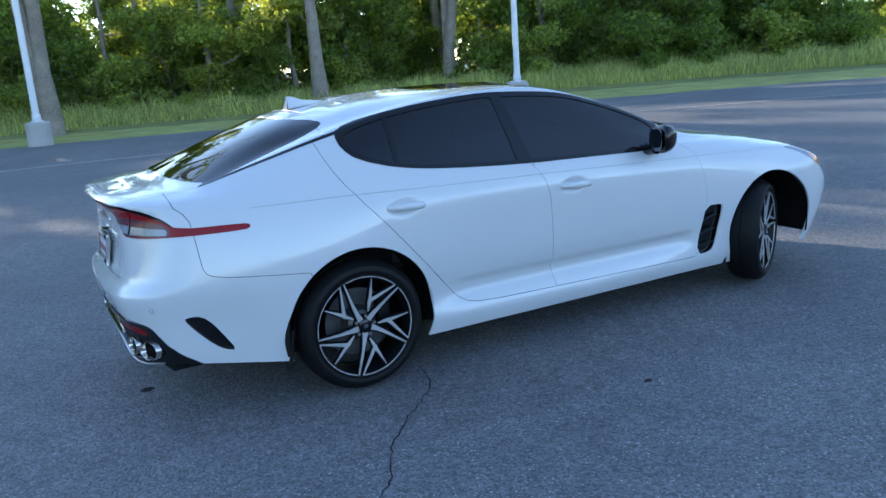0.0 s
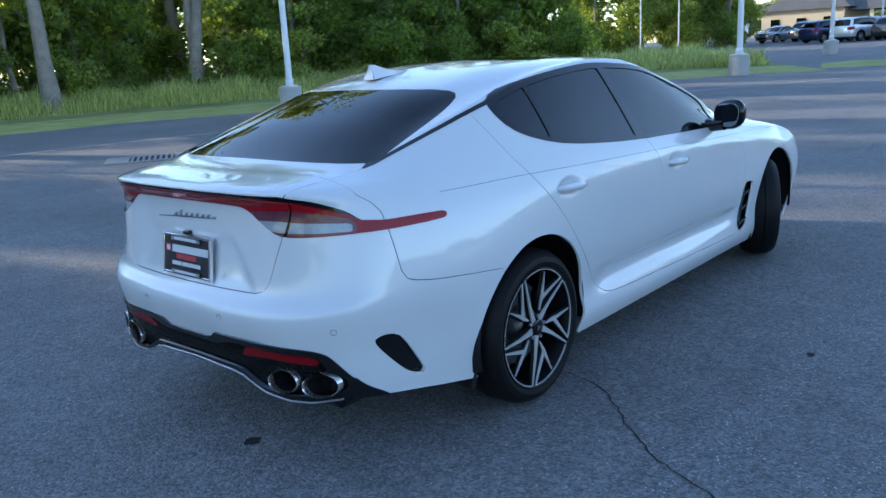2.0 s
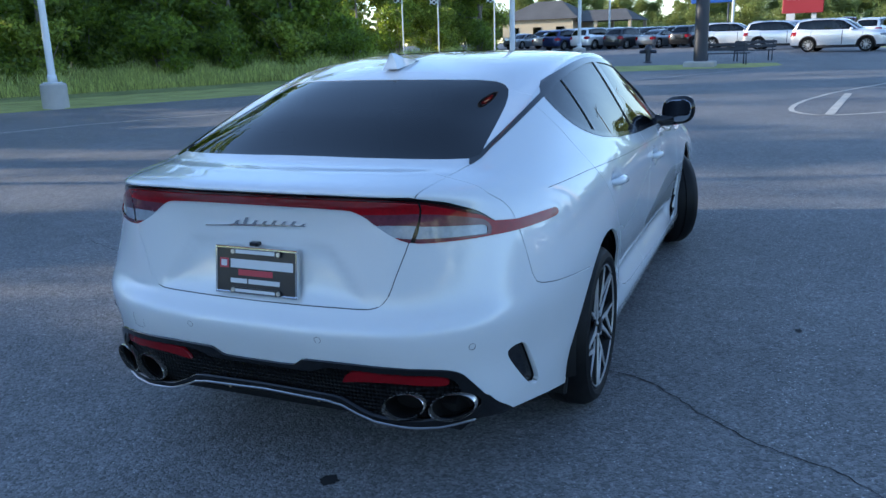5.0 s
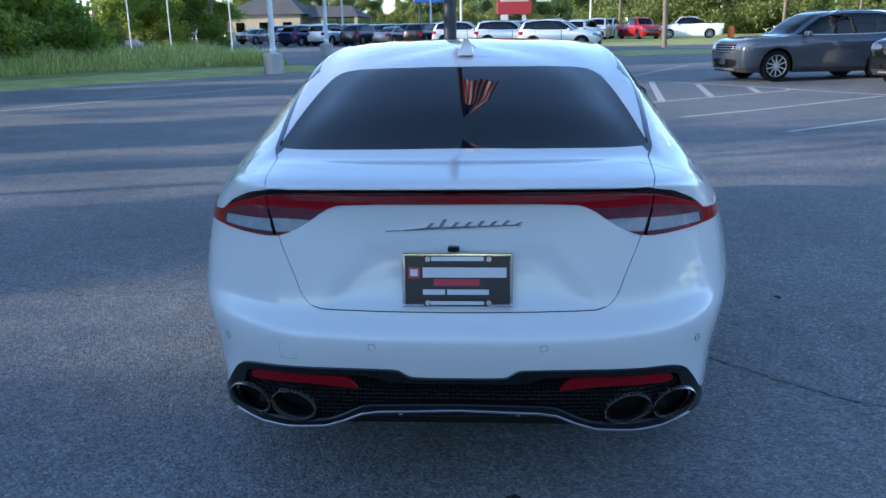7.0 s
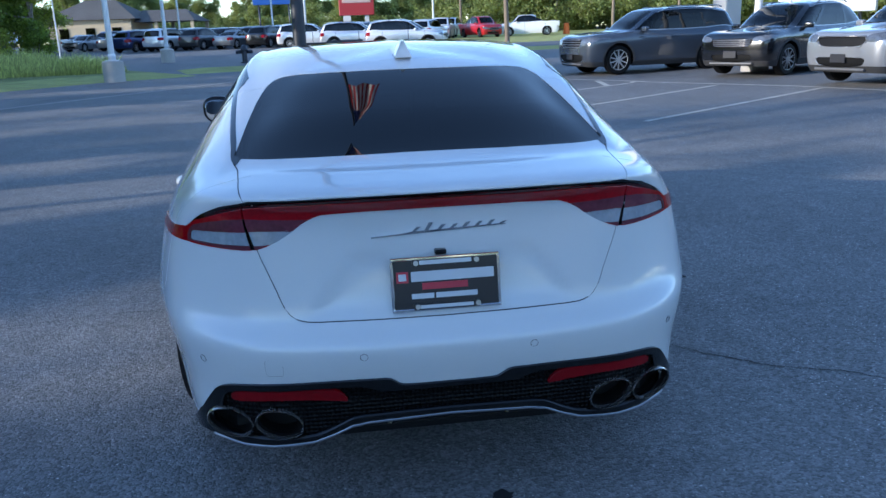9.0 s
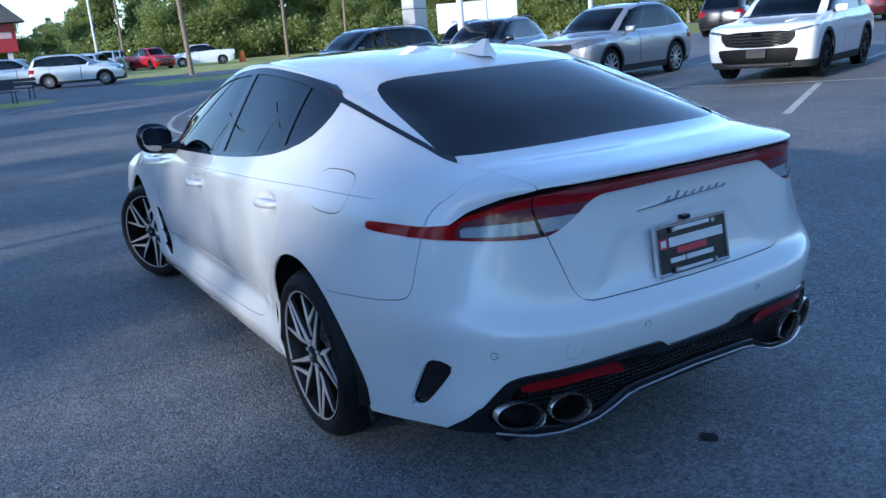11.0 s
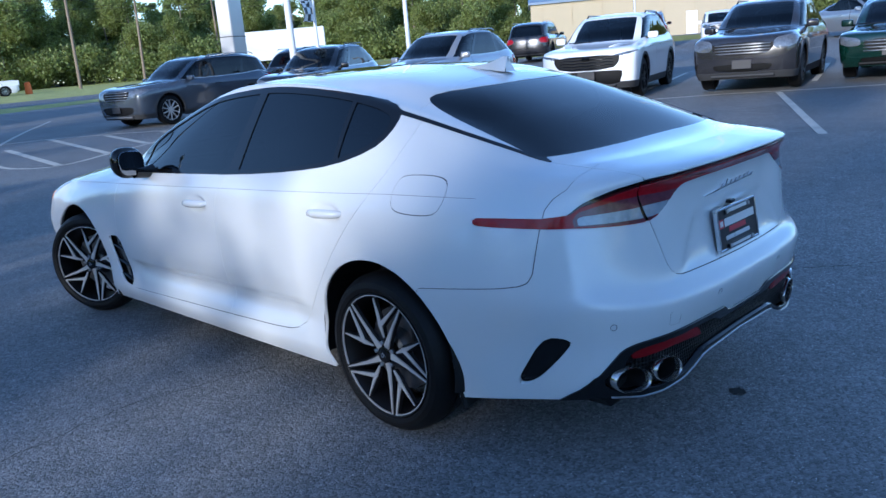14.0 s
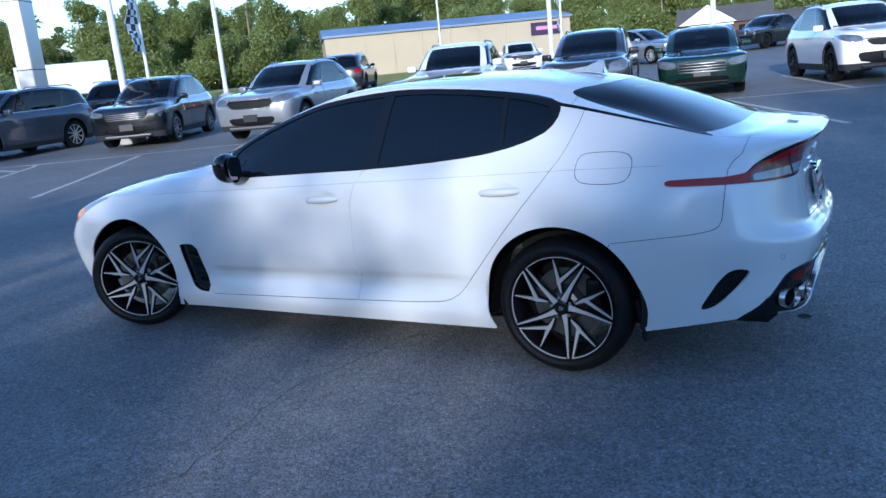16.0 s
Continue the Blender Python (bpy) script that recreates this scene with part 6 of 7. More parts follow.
# far row beyond the verge: a few built, the others copies
ROW = [("suv", SUV, (.012, .025, .11), "blue utility vehicle in the far row"), ("suv", BIG_SUV, (.8, .8, .8), "white utility vehicle in the far row"), ("suv", SUV, (.035, .037, .04), "dark grey utility vehicle in the far row"),
       ("sedan", SEDAN, (.25, .26, .27), "grey saloon in the far row"), ("suv", SUV, (.016, .014, .014), "black utility vehicle in the far row"), ("sedan", SEDAN, (.30, .012, .02), "red saloon in the far rows"), ("sedan", SEDAN, (.5, .5, .52), "silver saloon in the far rows")]
models = []
for i, (nm, k, col, text) in enumerate(ROW):
    x, y = -15.6 + i * 2.6, 66 - i * .25
    models.append(vehicle(nm, k, col, text, pose(x, y, ground_z(x, y), 0, 0, -28 + i), .3, .5, .37, MACHINED, fine=(56, 34), clad=k is not SEDAN, group="far row of cars"))
for i, j in ((7, 0), (8, 4), (9, 1)):
    x, y = -15.6 + i * 2.6, 66 - i * .25
    copy_thing(models[j], pose(x, y, ground_z(x, y), 0, 0, -26))
for (x, y, r), j in zip(((4.4, 46.6, -107), (1.6, 53.5, -100), (-1.6, 58.5, -98)), (1, 1, 1)):
    copy_thing(models[j], pose(x, y, ground_z(x, y), 0, 0, r))
rnd = random.Random(5)
for row, (y, n0, n1, dx) in enumerate(((74, -22, 3, 3.1), (80, -24, 6, 3.2), (88, -20, 9, 3.3))):
    x = n0
    while x < n1:
        yy = y - (x + 20) * .25
        copy_thing(models[rnd.choice((0, 1, 1, 2, 3, 4, 5, 6, 6))], pose(x, yy, ground_z(x, yy), 0, 0, rnd.choice((-25, 155)) + rnd.uniform(-3, 3)))
        x += dx


def pickup(color, label, m):
    """A crew-cab pickup: cab and bonnet of one skin, open bed behind."""
    t = vehicle("pickup_truck", TRUCK_CAB, color, label, m, .3, .1, .41, STEEL, fine=(56, 34), group="pickup trucks", clad=False, name_cat="pickup truck")
    bm = bmesh.new()
    for c, s in (((-.93, -1.95, 1.05), (.10, 1.9, .42)), ((.93, -1.95, 1.05), (.10, 1.9, .42)), ((0, -2.87, 1.02), (1.8, .08, .45))):
        add_box(bm, c, s, None, .03)
    part("bed_walls", bm, t.children[0].data.materials[0], t)
    part("bed_floor", box((0, -1.95, 1.262), (1.7, 1.7, .02)), MATT_BLACK, t)
    return t


p1 = pickup((.8, .8, .8), "white pickup truck on the grass beside the road", pose(10.2, 73.5, ground_z(10.2, 73.5), 0, 0, 165))
copy_thing(p1, pose(12, 80, ground_z(12, 80), 0, 0, 160))
pickup((.42, .008, .014), "red pickup truck on the grass beside the road", pose(13.8, 73, ground_z(13.8, 73), 0, 0, 195))
copy_thing(p1, pose(18.2, 72.5, ground_z(18.2, 72.5), 0, 0, 78))
pickup((.08, .012, .014), "maroon pickup truck on the grass", pose(6.4, 75.5, ground_z(6.4, 75.5), 0, 0, 170))


# ---- trees and tall grass ----
LEAF_DARK = leaf_material("dark_leaves", (.070, .115, .028), (.46, .58, .06))
LEAF_LIGHT = leaf_material("light_leaves", (.150, .205, .045), (.62, .66, .09))
# paler than the near leaves: the far trees' front sunlight is in the colour
LEAF_FAR = leaf_material("far_leaves_sunlit", (.20, .235, .075), (.36, .41, .10), .6, 1.45)
BLADE = leaf_material("grass_blades", (.47, .50, .17), (.66, .68, .24), .5, 1.6)


def leaf_cloud(rng, clumps, per, size):
    """Many small folded leaves round clump centres (x, y, z, radius)."""
    cl = np.array(clumps)
    pick = np.repeat(np.arange(len(cl)), per)
    n = len(pick)
    d = rng.normal(size=(n, 3))
    d /= np.linalg.norm(d, axis=1, keepdims=True)
    c = cl[pick, :3] + d * (cl[pick, 3] * rng.uniform(.25, 1.05, n) ** .6)[:, None] * (1, 1, .72)
    a = rng.normal(size=(n, 3))
    a /= np.linalg.norm(a, axis=1, keepdims=True)
    b = np.cross(a, rng.normal(size=(n, 3)))
    b /= np.maximum(np.linalg.norm(b, axis=1, keepdims=True), 1e-6)
    s = size * rng.uniform(.6, 1.3, n)[:, None]
    v = np.stack([c - a * s, c + b * s * .55, c + a * s, c - b * s * .55], 1).reshape(-1, 3)
    f = np.arange(4 * n).reshape(n, 4)
    me = bpy.data.meshes.new("leaves")
    me.from_pydata(v.tolist(), [], f.tolist())
    return me


def make_tree(seed, height, spread, low, per, leaf, material, label, name="tree", leans=0.0, stems=1, thick=.20, open_top=.35, full=1.0, gap=(6.0, 99.0)):
    """Trunk with limbs and a crown of leaf clumps from low metres up."""
    rng = np.random.default_rng(seed)
    t = thing(name, label, "tree", None, "wood edge trees")
    bm = bmesh.new()
    clumps = []
    for s in range(stems):
        ang = rng.uniform(0, 6.28)
        lx, ly = (math.cos(ang) * .05 * (stems > 1) + leans * .05), math.sin(ang) * .05 * (stems > 1)
        pts, rad = [], []
        x = y = 0.0
        for k in range(9):
            z = height * .82 * k / 8
            pts.append((x + s * .16, y, z - .3 * (k == 0)))
            rad.append(thick * (1 - .82 * k / 8) * (1.35 if k == 0 else 1))
            x += lx * height / 8 + rng.normal() * .08
            y += ly * height / 8 + rng.normal() * .08
        add_tube(bm, pts, rad, 9)
        for k in range(7):
            f = (k + rng.uniform(.1, .9)) / 7
            zz = low + (height * .80 - low) * f
            i = min(7, int(zz / (height * .82) * 8))
            base = Vector(pts[i]).lerp(Vector(pts[i + 1]), .5)
            an = rng.uniform(0, 6.28)
            ln = spread * (1.0 - .55 * f) * rng.uniform(.6, 1.0)
            tip = base + Vector((math.cos(an) * ln, math.sin(an) * ln, ln * rng.uniform(.15, .55)))
            mid = base.lerp(tip, .5) + Vector((0, 0, -.1 * ln + .1))
            add_tube(bm, [base, mid, tip], [rad[i] * .45, rad[i] * .28, .02], 5)
            for q in (.45, .75, 1.0):
                p = base.lerp(tip, q)
                for _ in range(2):
                    o = rng.normal(size=3) * .5
                    clumps.append((p.x + o[0], p.y + o[1], p.z + o[2] * .7, spread * rng.uniform(.17, .30) * full))
        clumps.append((pts[-1][0], pts[-1][1], height * .86, spread * .34))
        clumps.append((pts[-1][0] + .3, pts[-1][1], height * .95, spread * .22))
    smooth(part("trunk", bm, BARK, t), 60)
    low_part = [c for c in clumps if c[2] < gap[0]]
    high_part = [(x, y, z, r * .8) for x, y, z, r in clumps if gap[0] <= z < gap[1]]
    top_part = [c for c in clumps if c[2] >= gap[1]]
    if open_top:
        if low_part:
            part("lower_crown", leaf_cloud(rng, low_part, per, leaf), material, t)
        if high_part:
            part("upper_crown", leaf_cloud(rng, high_part, int(per * open_top), leaf), material, t)
        if top_part:
            part("tree_top", leaf_cloud(rng, top_part, per, leaf), material, t)
    else:
        part("crown", leaf_cloud(rng, clumps, per, leaf), material, t)
    return t


def make_shrub(seed, w, h, per, leaf, material, label):
    rng = np.random.default_rng(seed)
    t = thing("shrub", label, "shrub", None, "undergrowth")
    bm = bmesh.new()
    clumps = []
    for k in range(16):
        a = rng.uniform(0, 6.28)
        r = w * rng.uniform(.1, 1) * .6
        z = h * rng.uniform(.12, .92)
        r *= 1 - .45 * (z / h) ** 2
        tip = Vector((math.cos(a) * r, math.sin(a) * r, z))
        if k < 9:
            add_tube(bm, [(tip.x * .1, tip.y * .1, -.2), tip * .55 + Vector((0, 0, .1)), tip], [.035, .022, .008], 5)
        clumps.append((tip.x, tip.y, tip.z, w * rng.uniform(.20, .34)))
    part("branchwork", bm, BARK, t)
    part("foliage", leaf_cloud(rng, clumps, per, leaf), material, t)
    return t


LABELS = ("tall broadleaf tree with a grey trunk at the wood's edge", "broadleaf tree with bright backlit leaves", "tall tree with several grey stems", "young broadleaf tree leafy to the ground")


def wood_trees(open_top, gap=(6.0, 99.0)):
    return [make_tree(1, 15, 4.2, 2.2, 190, .15, LEAF_DARK, LABELS[0], open_top=open_top, gap=gap), make_tree(2, 13.5, 3.9, 1.2, 200, .15, LEAF_LIGHT, LABELS[1], leans=.4, open_top=open_top, gap=gap),
            make_tree(3, 16, 4.5, 3.0, 170, .16, LEAF_DARK, LABELS[2], stems=2, thick=.24, open_top=open_top, gap=gap), make_tree(4, 13, 3.8, .8, 220, .14, LEAF_LIGHT, LABELS[3], open_top=open_top, gap=gap)]


edge_trees = wood_trees(1.0)
thin_trees = wood_trees(.12, (5.5, 99.0))
topped_trees = wood_trees(.10, (5.5, 12.6))
sparse_trees = wood_trees(.10, (1.6, 99.0))
# sun lanes: unseen crowns thinned along the low sun's path, by distance across it
LANES = ((-1.0, 1.5), (-6.3, 3.1), (-15.0, 3.4), (-26.5, 7.0))
# where small trees are added to shade the strip between two sun lanes
SHADE_STRIP = -2.9


def across_sun(x, y):
    return -SUN_FROM.y * x + SUN_FROM.x * y


def in_lane(x, y):
    across = across_sun(x, y)
    return any(abs(across - c) < w for c, w in LANES)


shrubs = [make_shrub(11, 2.6, 3.0, 230, .10, LEAF_DARK, "dense dark green shrub under the trees"), make_shrub(12, 2.2, 2.2, 200, .10, LEAF_LIGHT, "light green shrub at the wood's edge"),
          make_shrub(13, 3.2, 4.4, 260, .12, LEAF_DARK, "tall dark shrub closing the wood's edge")]
rng = random.Random(21)


def bank(t, off):
    p = verge_point(t, off)
    return p.x, p.y, bank_z(p.x, p.y, off)


planted = set()


def plant(model, x, y, z, scale, turn=None):
    m = pose(x, y, z, 0, 0, rng.uniform(0, 360) if turn is None else turn) @ Matrix.Scale(scale, 4)
    if model not in planted:
        planted.add(model)
        model.matrix_basis = m
    else:
        c = copy_thing(model, m)
        c.matrix_basis = m
    return model


# the trunks that stand free in front of the wood
bare_trees = [make_tree(41, 16, 4.4, 5.2, 190, .15, LEAF_LIGHT, "tall tree with a thick bare grey trunk before the wood", leans=.9, thick=.29, open_top=.06),
              make_tree(42, 16, 4.4, 4.8, 190, .15, LEAF_DARK, "tall tree with two thick bare grey stems before the wood", leans=-.5, stems=2, thick=.25, open_top=.06)]
for (x, y), s, j, turn in (((-26, 10.2), 1.0, 0, 200), ((-26.2, 16.2), 1.05, 1, 160), ((-26, .4), 1.1, 1, 20)):
    plant(bare_trees[j], x, y, .30, s, turn)


def in_clearing(x, y, half=1.7):
    """The grass runs up to the free trunks: nothing grows between them and the lot."""
    for bx, by in ((-26, 10.2), (-26.2, 16.2), (-26, .4)):
        d = Vector((4.4 - bx, -1.4 - by)).normalized()
        r = Vector((x - bx, y - by))
        if -.8 < r.dot(d) < 9 and abs(r.x * d.y - r.y * d.x) < half:
            return True
    return False


# out-of-view trees, added to shade the car's side and the asphalt near it
for x, y, size, j in ((-33, -6.2, .70, 0), (-36.5, -6.9, .72, 3)):
    plant(edge_trees[j], x, y, .30, size, 70)
# unseen thin crowns, added to filter the sun that falls on the doors
for x, y, size, j in ((-34, -7.9, .76, 1), (-37, -9.3, .80, 3), (-31, -7.4, .74, 0)):
    plant(thin_trees[j], x, y, .30, size, 20)
# tall open crowns that rise over the wood's edge
for x, y, size, j in ((-29.5, 20.4, 1.42, 2), (-29, 24.6, 1.44, 0), (-33, 29.5, 1.35, 1)):
    plant(thin_trees[j], x, y, .30, size, 130)
for x, y, size, j in ((-31, 18.6, 1.45, 1), (-31, 23.5, 1.5, 0), (-30, 13.0, 1.15, 3), (-33, 9.0, 1.2, 1)):
    plant(edge_trees[j], x, y, .30, size, 50)
# rows of the wood; tt runs along the edge
tt = .75
while tt < 5.6:
    t = tt
    p0, p1 = verge_point(t, 0), verge_point(min(t + .01, 6.95), 0)
    per_m = (p1 - p0).length / .01
    for off in (10.5, 15, 20, 26, 34):
        own = random.Random(int(t * 997) * 31 + int(off))
        x, y, z = bank(min(t + own.uniform(-1, 1) / per_m, 6.9), off + own.uniform(-1.2, 1.2))
        thin = in_lane(x, y)
        if in_clearing(x, y, 2.6):
            continue
        if off in (10.5, 15) and abs(across_sun(x, y) - SHADE_STRIP) < 1.0:
            plant(edge_trees[own.choice((0, 3))], x, y, z, own.uniform(.62, .70), own.uniform(0, 360))
            continue
        if 18 < off < 30 and thin or off == 15 and across_sun(x, y) < -19.5 and thin:
            continue
        # heights above the view are set by where sun or shade should fall
        plant((edge_trees if off > 30 else sparse_trees if thin and across_sun(x, y) < -19.5 else topped_trees if thin and across_sun(x, y) > SHADE_STRIP else thin_trees if thin else edge_trees)[own.choice((0, 1, 1, 2, 3))], x, y, z, (.66 + .008 * (min(off, 20) - 10)) * own.uniform(.94, 1.08) if thin else min(.68 + .016 * (off - 10), .80 if off > 30 else 1) * own.uniform(.94, 1.08) * (1.22 if across_sun(x, y) > 0 else 1), own.uniform(0, 360))
    tt += 2.7 / per_m
tt = .8
while tt < 5.75:
    p0, p1 = verge_point(tt, 0), verge_point(min(tt + .01, 6.95), 0)
    per_m = (p1 - p0).length / .01
    for off, j in ((9.4, (0, 1)), (11.0, (0, 2, 2)), (13.5, (2, 2, 0)), (17, (2,))):
        x, y, z = bank(min(tt + rng.uniform(-.8, .8) / per_m, 6.9), off + rng.uniform(-.6, .6))
        which, size = rng.choice(j), rng.uniform(.75, 1.2)
        if not in_clearing(x, y):
            plant(shrubs[which], x, y, z - .1, size)
    tt += 2.0 / per_m

for k, model in enumerate(m for m in (*sparse_trees, *thin_trees, *topped_trees, *edge_trees, *shrubs) if m not in planted):
    plant(model, -58 - 2 * k, 4 + 5 * k, .3, .9, 40 * k)

# the wood falls back behind the banner poles
for k, (x, y) in enumerate(((-44, 56), (-41, 60), (-37.5, 64), (-34, 67), (-31, 70), (-28.5, 73), (-40, 68), (-35, 73), (-46, 64), (-31, 77))):
    plant(edge_trees[(1, 0, 3, 2)[k % 4]], x, y, ground_z(x, y), .95 + .05 * (k % 4))
for k, (x, y) in enumerate(((-42, 56), (-38.5, 59.5), (-35.5, 63), (-32.5, 66), (-29.8, 69), (-27.5, 72), (-37, 62), (-34, 66), (-44, 53))):
    plant(shrubs[k % 3], x, y, ground_z(x, y), 1.1)

for k, (x, y) in enumerate(((-31, 57), (-28.2, 59), (-25.6, 62), (-23.4, 65.5), (-27.5, 65), (-24.8, 69))):
    plant(edge_trees[(0, 3, 1, 2)[k % 4]], x, y, ground_z(x, y), .70 + .04 * (k % 3))
    plant(shrubs[(0, 2, 1)[k % 3]], x + .8, y - 2.2, ground_z(x, y) - .1, 1.0)

# tall grass on the bank
g = np.random.default_rng(8)
roots = []
for k in range(44000):
    t = g.uniform(.72, 6.9)
    if t < 1 and g.uniform() > .35:
        t = g.uniform(1.5, 6.9)
    off = 5.9 + 4.6 * g.uniform() ** 1.3
    if t > 7:
        if off > 7.5 - (t - 7) * 2:
            continue
    p = verge_point(t, off)
    roots.append((p.x, p.y, bank_z(p.x, p.y, off, t) - .03, off))
roots = np.array(roots)
n = len(roots)
hgt = g.uniform(.30, .85, n) * (.78 + .30 * np.sin(roots[:, 0] * 1.7 + roots[:, 1] * .6) * np.sin(roots[:, 1] * 1.3 - .4)) * np.clip((roots[:, 3] - 5.5) / .9, .45, 1.15)
an = g.uniform(0, 2 * np.pi, n)
lean = g.uniform(.05, .95, n) * hgt
wd = g.uniform(.009, .018, n)
dx, dy = np.cos(an), np.sin(an)
b0 = roots[:, :3]
side = np.stack([-dy, dx, 0 * dx], 1) * wd[:, None]
midp = b0 + np.stack([dx * lean * .3, dy * lean * .3, hgt * .6], 1)
tip = b0 + np.stack([dx * lean, dy * lean, hgt], 1)
V = np.stack([b0 - side, b0 + side, midp + side * .8, midp - side * .8, tip], 1).reshape(-1, 3)
i = np.arange(n) * 5
faces = [tuple(r) for r in np.stack([i, i + 1, i + 2, i + 3], 1)] + [tuple(r) for r in np.stack([i + 3, i + 2, i + 4], 1)]
part("tall_grass", (V, faces), BLADE, None, "tall unmown grass gone to seed", "stuff", "grass")

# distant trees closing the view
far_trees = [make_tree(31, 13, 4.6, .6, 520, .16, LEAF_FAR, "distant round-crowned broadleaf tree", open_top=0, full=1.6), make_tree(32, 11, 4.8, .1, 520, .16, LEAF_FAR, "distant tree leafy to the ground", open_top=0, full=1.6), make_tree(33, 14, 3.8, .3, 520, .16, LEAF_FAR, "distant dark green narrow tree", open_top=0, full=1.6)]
for k in range(150):
    a = radians(-24 + 118 * (k + rng.uniform(-.6, .6)) / 150)
    r = rng.uniform(96, 128)
    if a < radians(7):
        r += 60
    x, y = r * math.sin(a), r * math.cos(a)
    plant(far_trees[rng.choice((0, 0, 1, 2))], x, y, ground_z(x, y) - .2, rng.uniform(.62, .95))
for x, y, s in ((30, 96, .9), (36, 98, 1.0), (42, 96, .85), (48, 92, 1.0), (55, 90, .9), (1.5, 118, .45), (4.5, 116, .5), (-3, 128, .8), (62, 76, .8), (70, 62, .9), (84, 44, .85)):
    plant(far_trees[rng.choice((0, 1))], x, y, ground_z(x, y), s)



def far_wood(seed, count, a0, a1, r0, r1, top, per, leaf, label):
    """A belt of wood too far to tell its trees apart: crowns of leaf clumps over leafy feet."""
    gr = np.random.default_rng(seed)
    clumps = []
    for k in range(count):
        a = math.radians(a0 + (a1 - a0) * (k + gr.uniform(-.4, .4)) / count)
        r = gr.uniform(r0, r1)
        x, y, h = r * math.sin(a), r * math.cos(a), top * gr.uniform(.7, 1.1)
        for q in range(12):
            f = gr.uniform(.05, 1)
            w = 3.4 * (1 - .6 * f * f)
            clumps.append((x + gr.normal() * w * .6, y + gr.normal() * w * .6, ground_z(x, y) + h * f, gr.uniform(1.2, 2.2)))
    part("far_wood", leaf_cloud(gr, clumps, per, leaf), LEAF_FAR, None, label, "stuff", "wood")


# this belt is added behind the view to dim the horizon in the car's reflections
far_wood(91, 84, 96, 334, 84, 108, 10.5, 46, .46, "belt of broadleaf wood added round the unseen side to dim reflections")
far_wood(92, 56, 7, 96, 128, 150, 12.0, 130, .30, "distant broadleaf wood behind the first far trees")

# thicket closing the foot of the far trees
ga = np.random.default_rng(77)
clumps = []
for k in range(620):
    a = math.radians(-26 + 122 * ga.uniform())
    r = ga.uniform(94, 108) + (62 if a < math.radians(7) else 0)
    x, y = r * math.sin(a), r * math.cos(a)
    clumps.append((x, y, ground_z(x, y) + ga.uniform(.4, 3.4), ga.uniform(1.6, 2.8)))
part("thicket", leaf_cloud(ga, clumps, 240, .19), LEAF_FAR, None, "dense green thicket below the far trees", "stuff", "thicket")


# ---- poles, signs and small furniture of the lot ----
CHECK = bpy.data.materials.new("checkered_cloth")
CHECK.use_nodes = True
ck = CHECK.node_tree.nodes.new("ShaderNodeTexChecker")
ck.inputs["Color1"].default_value, ck.inputs["Color2"].default_value, ck.inputs["Scale"].default_value = (.75, .75, .75, 1), (.015, .015, .015, 1), 5.5
co = CHECK.node_tree.nodes.new("ShaderNodeTexCoord")
CHECK.node_tree.links.new(co.outputs["Object"], ck.inputs["Vector"])
CHECK.node_tree.links.new(ck.outputs["Color"], CHECK.node_tree.nodes["Principled BSDF"].inputs["Base Color"])


def light_pole(x, y, height=9.0, base_r=.34, base_h=.66, label="white steel lot lamp on a round concrete base"):
    z = ground_z(x, y) + (.02 if x < 0 else 0)
    t = thing("street_lamp", label, "street lamp", pose(x, y, z), "lot lamps")
    bm = bmesh.new()
    rings = add_lathe(bm, [(-.3, base_r), (base_h - .04, base_r), (base_h, base_r - .04)], 28, "z")
    bm.faces.new(rings[-1])
    smooth(part("concrete_base", fix(bm), CONCRETE, t), 30)
    bm = bmesh.new()
    add_box(bm, (0, 0, base_h + .015), (.36, .36, .03), None, .006)
    add_tube(bm, [(0, 0, base_h + .03), (0, 0, base_h + .22)], [.125, .115], 20)
    part("base_plate", bm, WHITE_METAL, t)
    smooth(part("pole", tube([(0, 0, base_h), (0, 0, height * .5), (0, 0, height)], [.098, .085, .07], 20), WHITE_METAL, t), 40)
    for sx in (-1, 1):
        bm = bmesh.new()
        add_tube(bm, [(0, 0, height - .1), (sx * .5, 0, height)], .035, 8)
        part("arm", bm, WHITE_METAL, t)
        part("lamp_head", box((sx * .75, 0, height + .0), (.6, .36, .12), None, .03), WHITE_METAL, t)
    return t


for x, y in ((-16.6, 13.1), (-7.4, 24.9), (-21.4, -.25), (-8.5, 40), (10.6, 16.7), (21.4, 23.5), (27, 10.9), (25.6, 4.3), (-2.0, 60), (9, 70), (-14, 76), (-6, 84)):
    light_pole(x, y)


def banner(x, y, height, cloth=True, rot=0):
    t = thing("banner_pole", "white pole carrying a black and white checkered banner", "banner pole", pose(x, y, ground_z(x, y), 0, 0, rot), "banner poles")
    smooth(part("pole", tube([(0, 0, -.3), (0, 0, height)], [.05, .04], 12), WHITE_METAL, t), 40)
    if cloth:
        vs, fs = [], []
        for k in range(13):
            z = height - .25 - 2.4 * k / 12
            wv = .05 * math.sin(k * 1.3)
            for xx, yy in ((.06, 0), (.32, wv), (.58, wv * 1.8)):
                vs.append((xx, yy, z))
        for k in range(12):
            for j in range(2):
                fs.append((3 * k + j, 3 * k + j + 1, 3 * k + j + 4, 3 * k + j + 3))
        b = part("banner", (vs, fs), CHECK, t, "checkered banner cloth")
        md = b.modifiers.new("cloth", "SOLIDIFY")
        md.thickness = .006
    return t


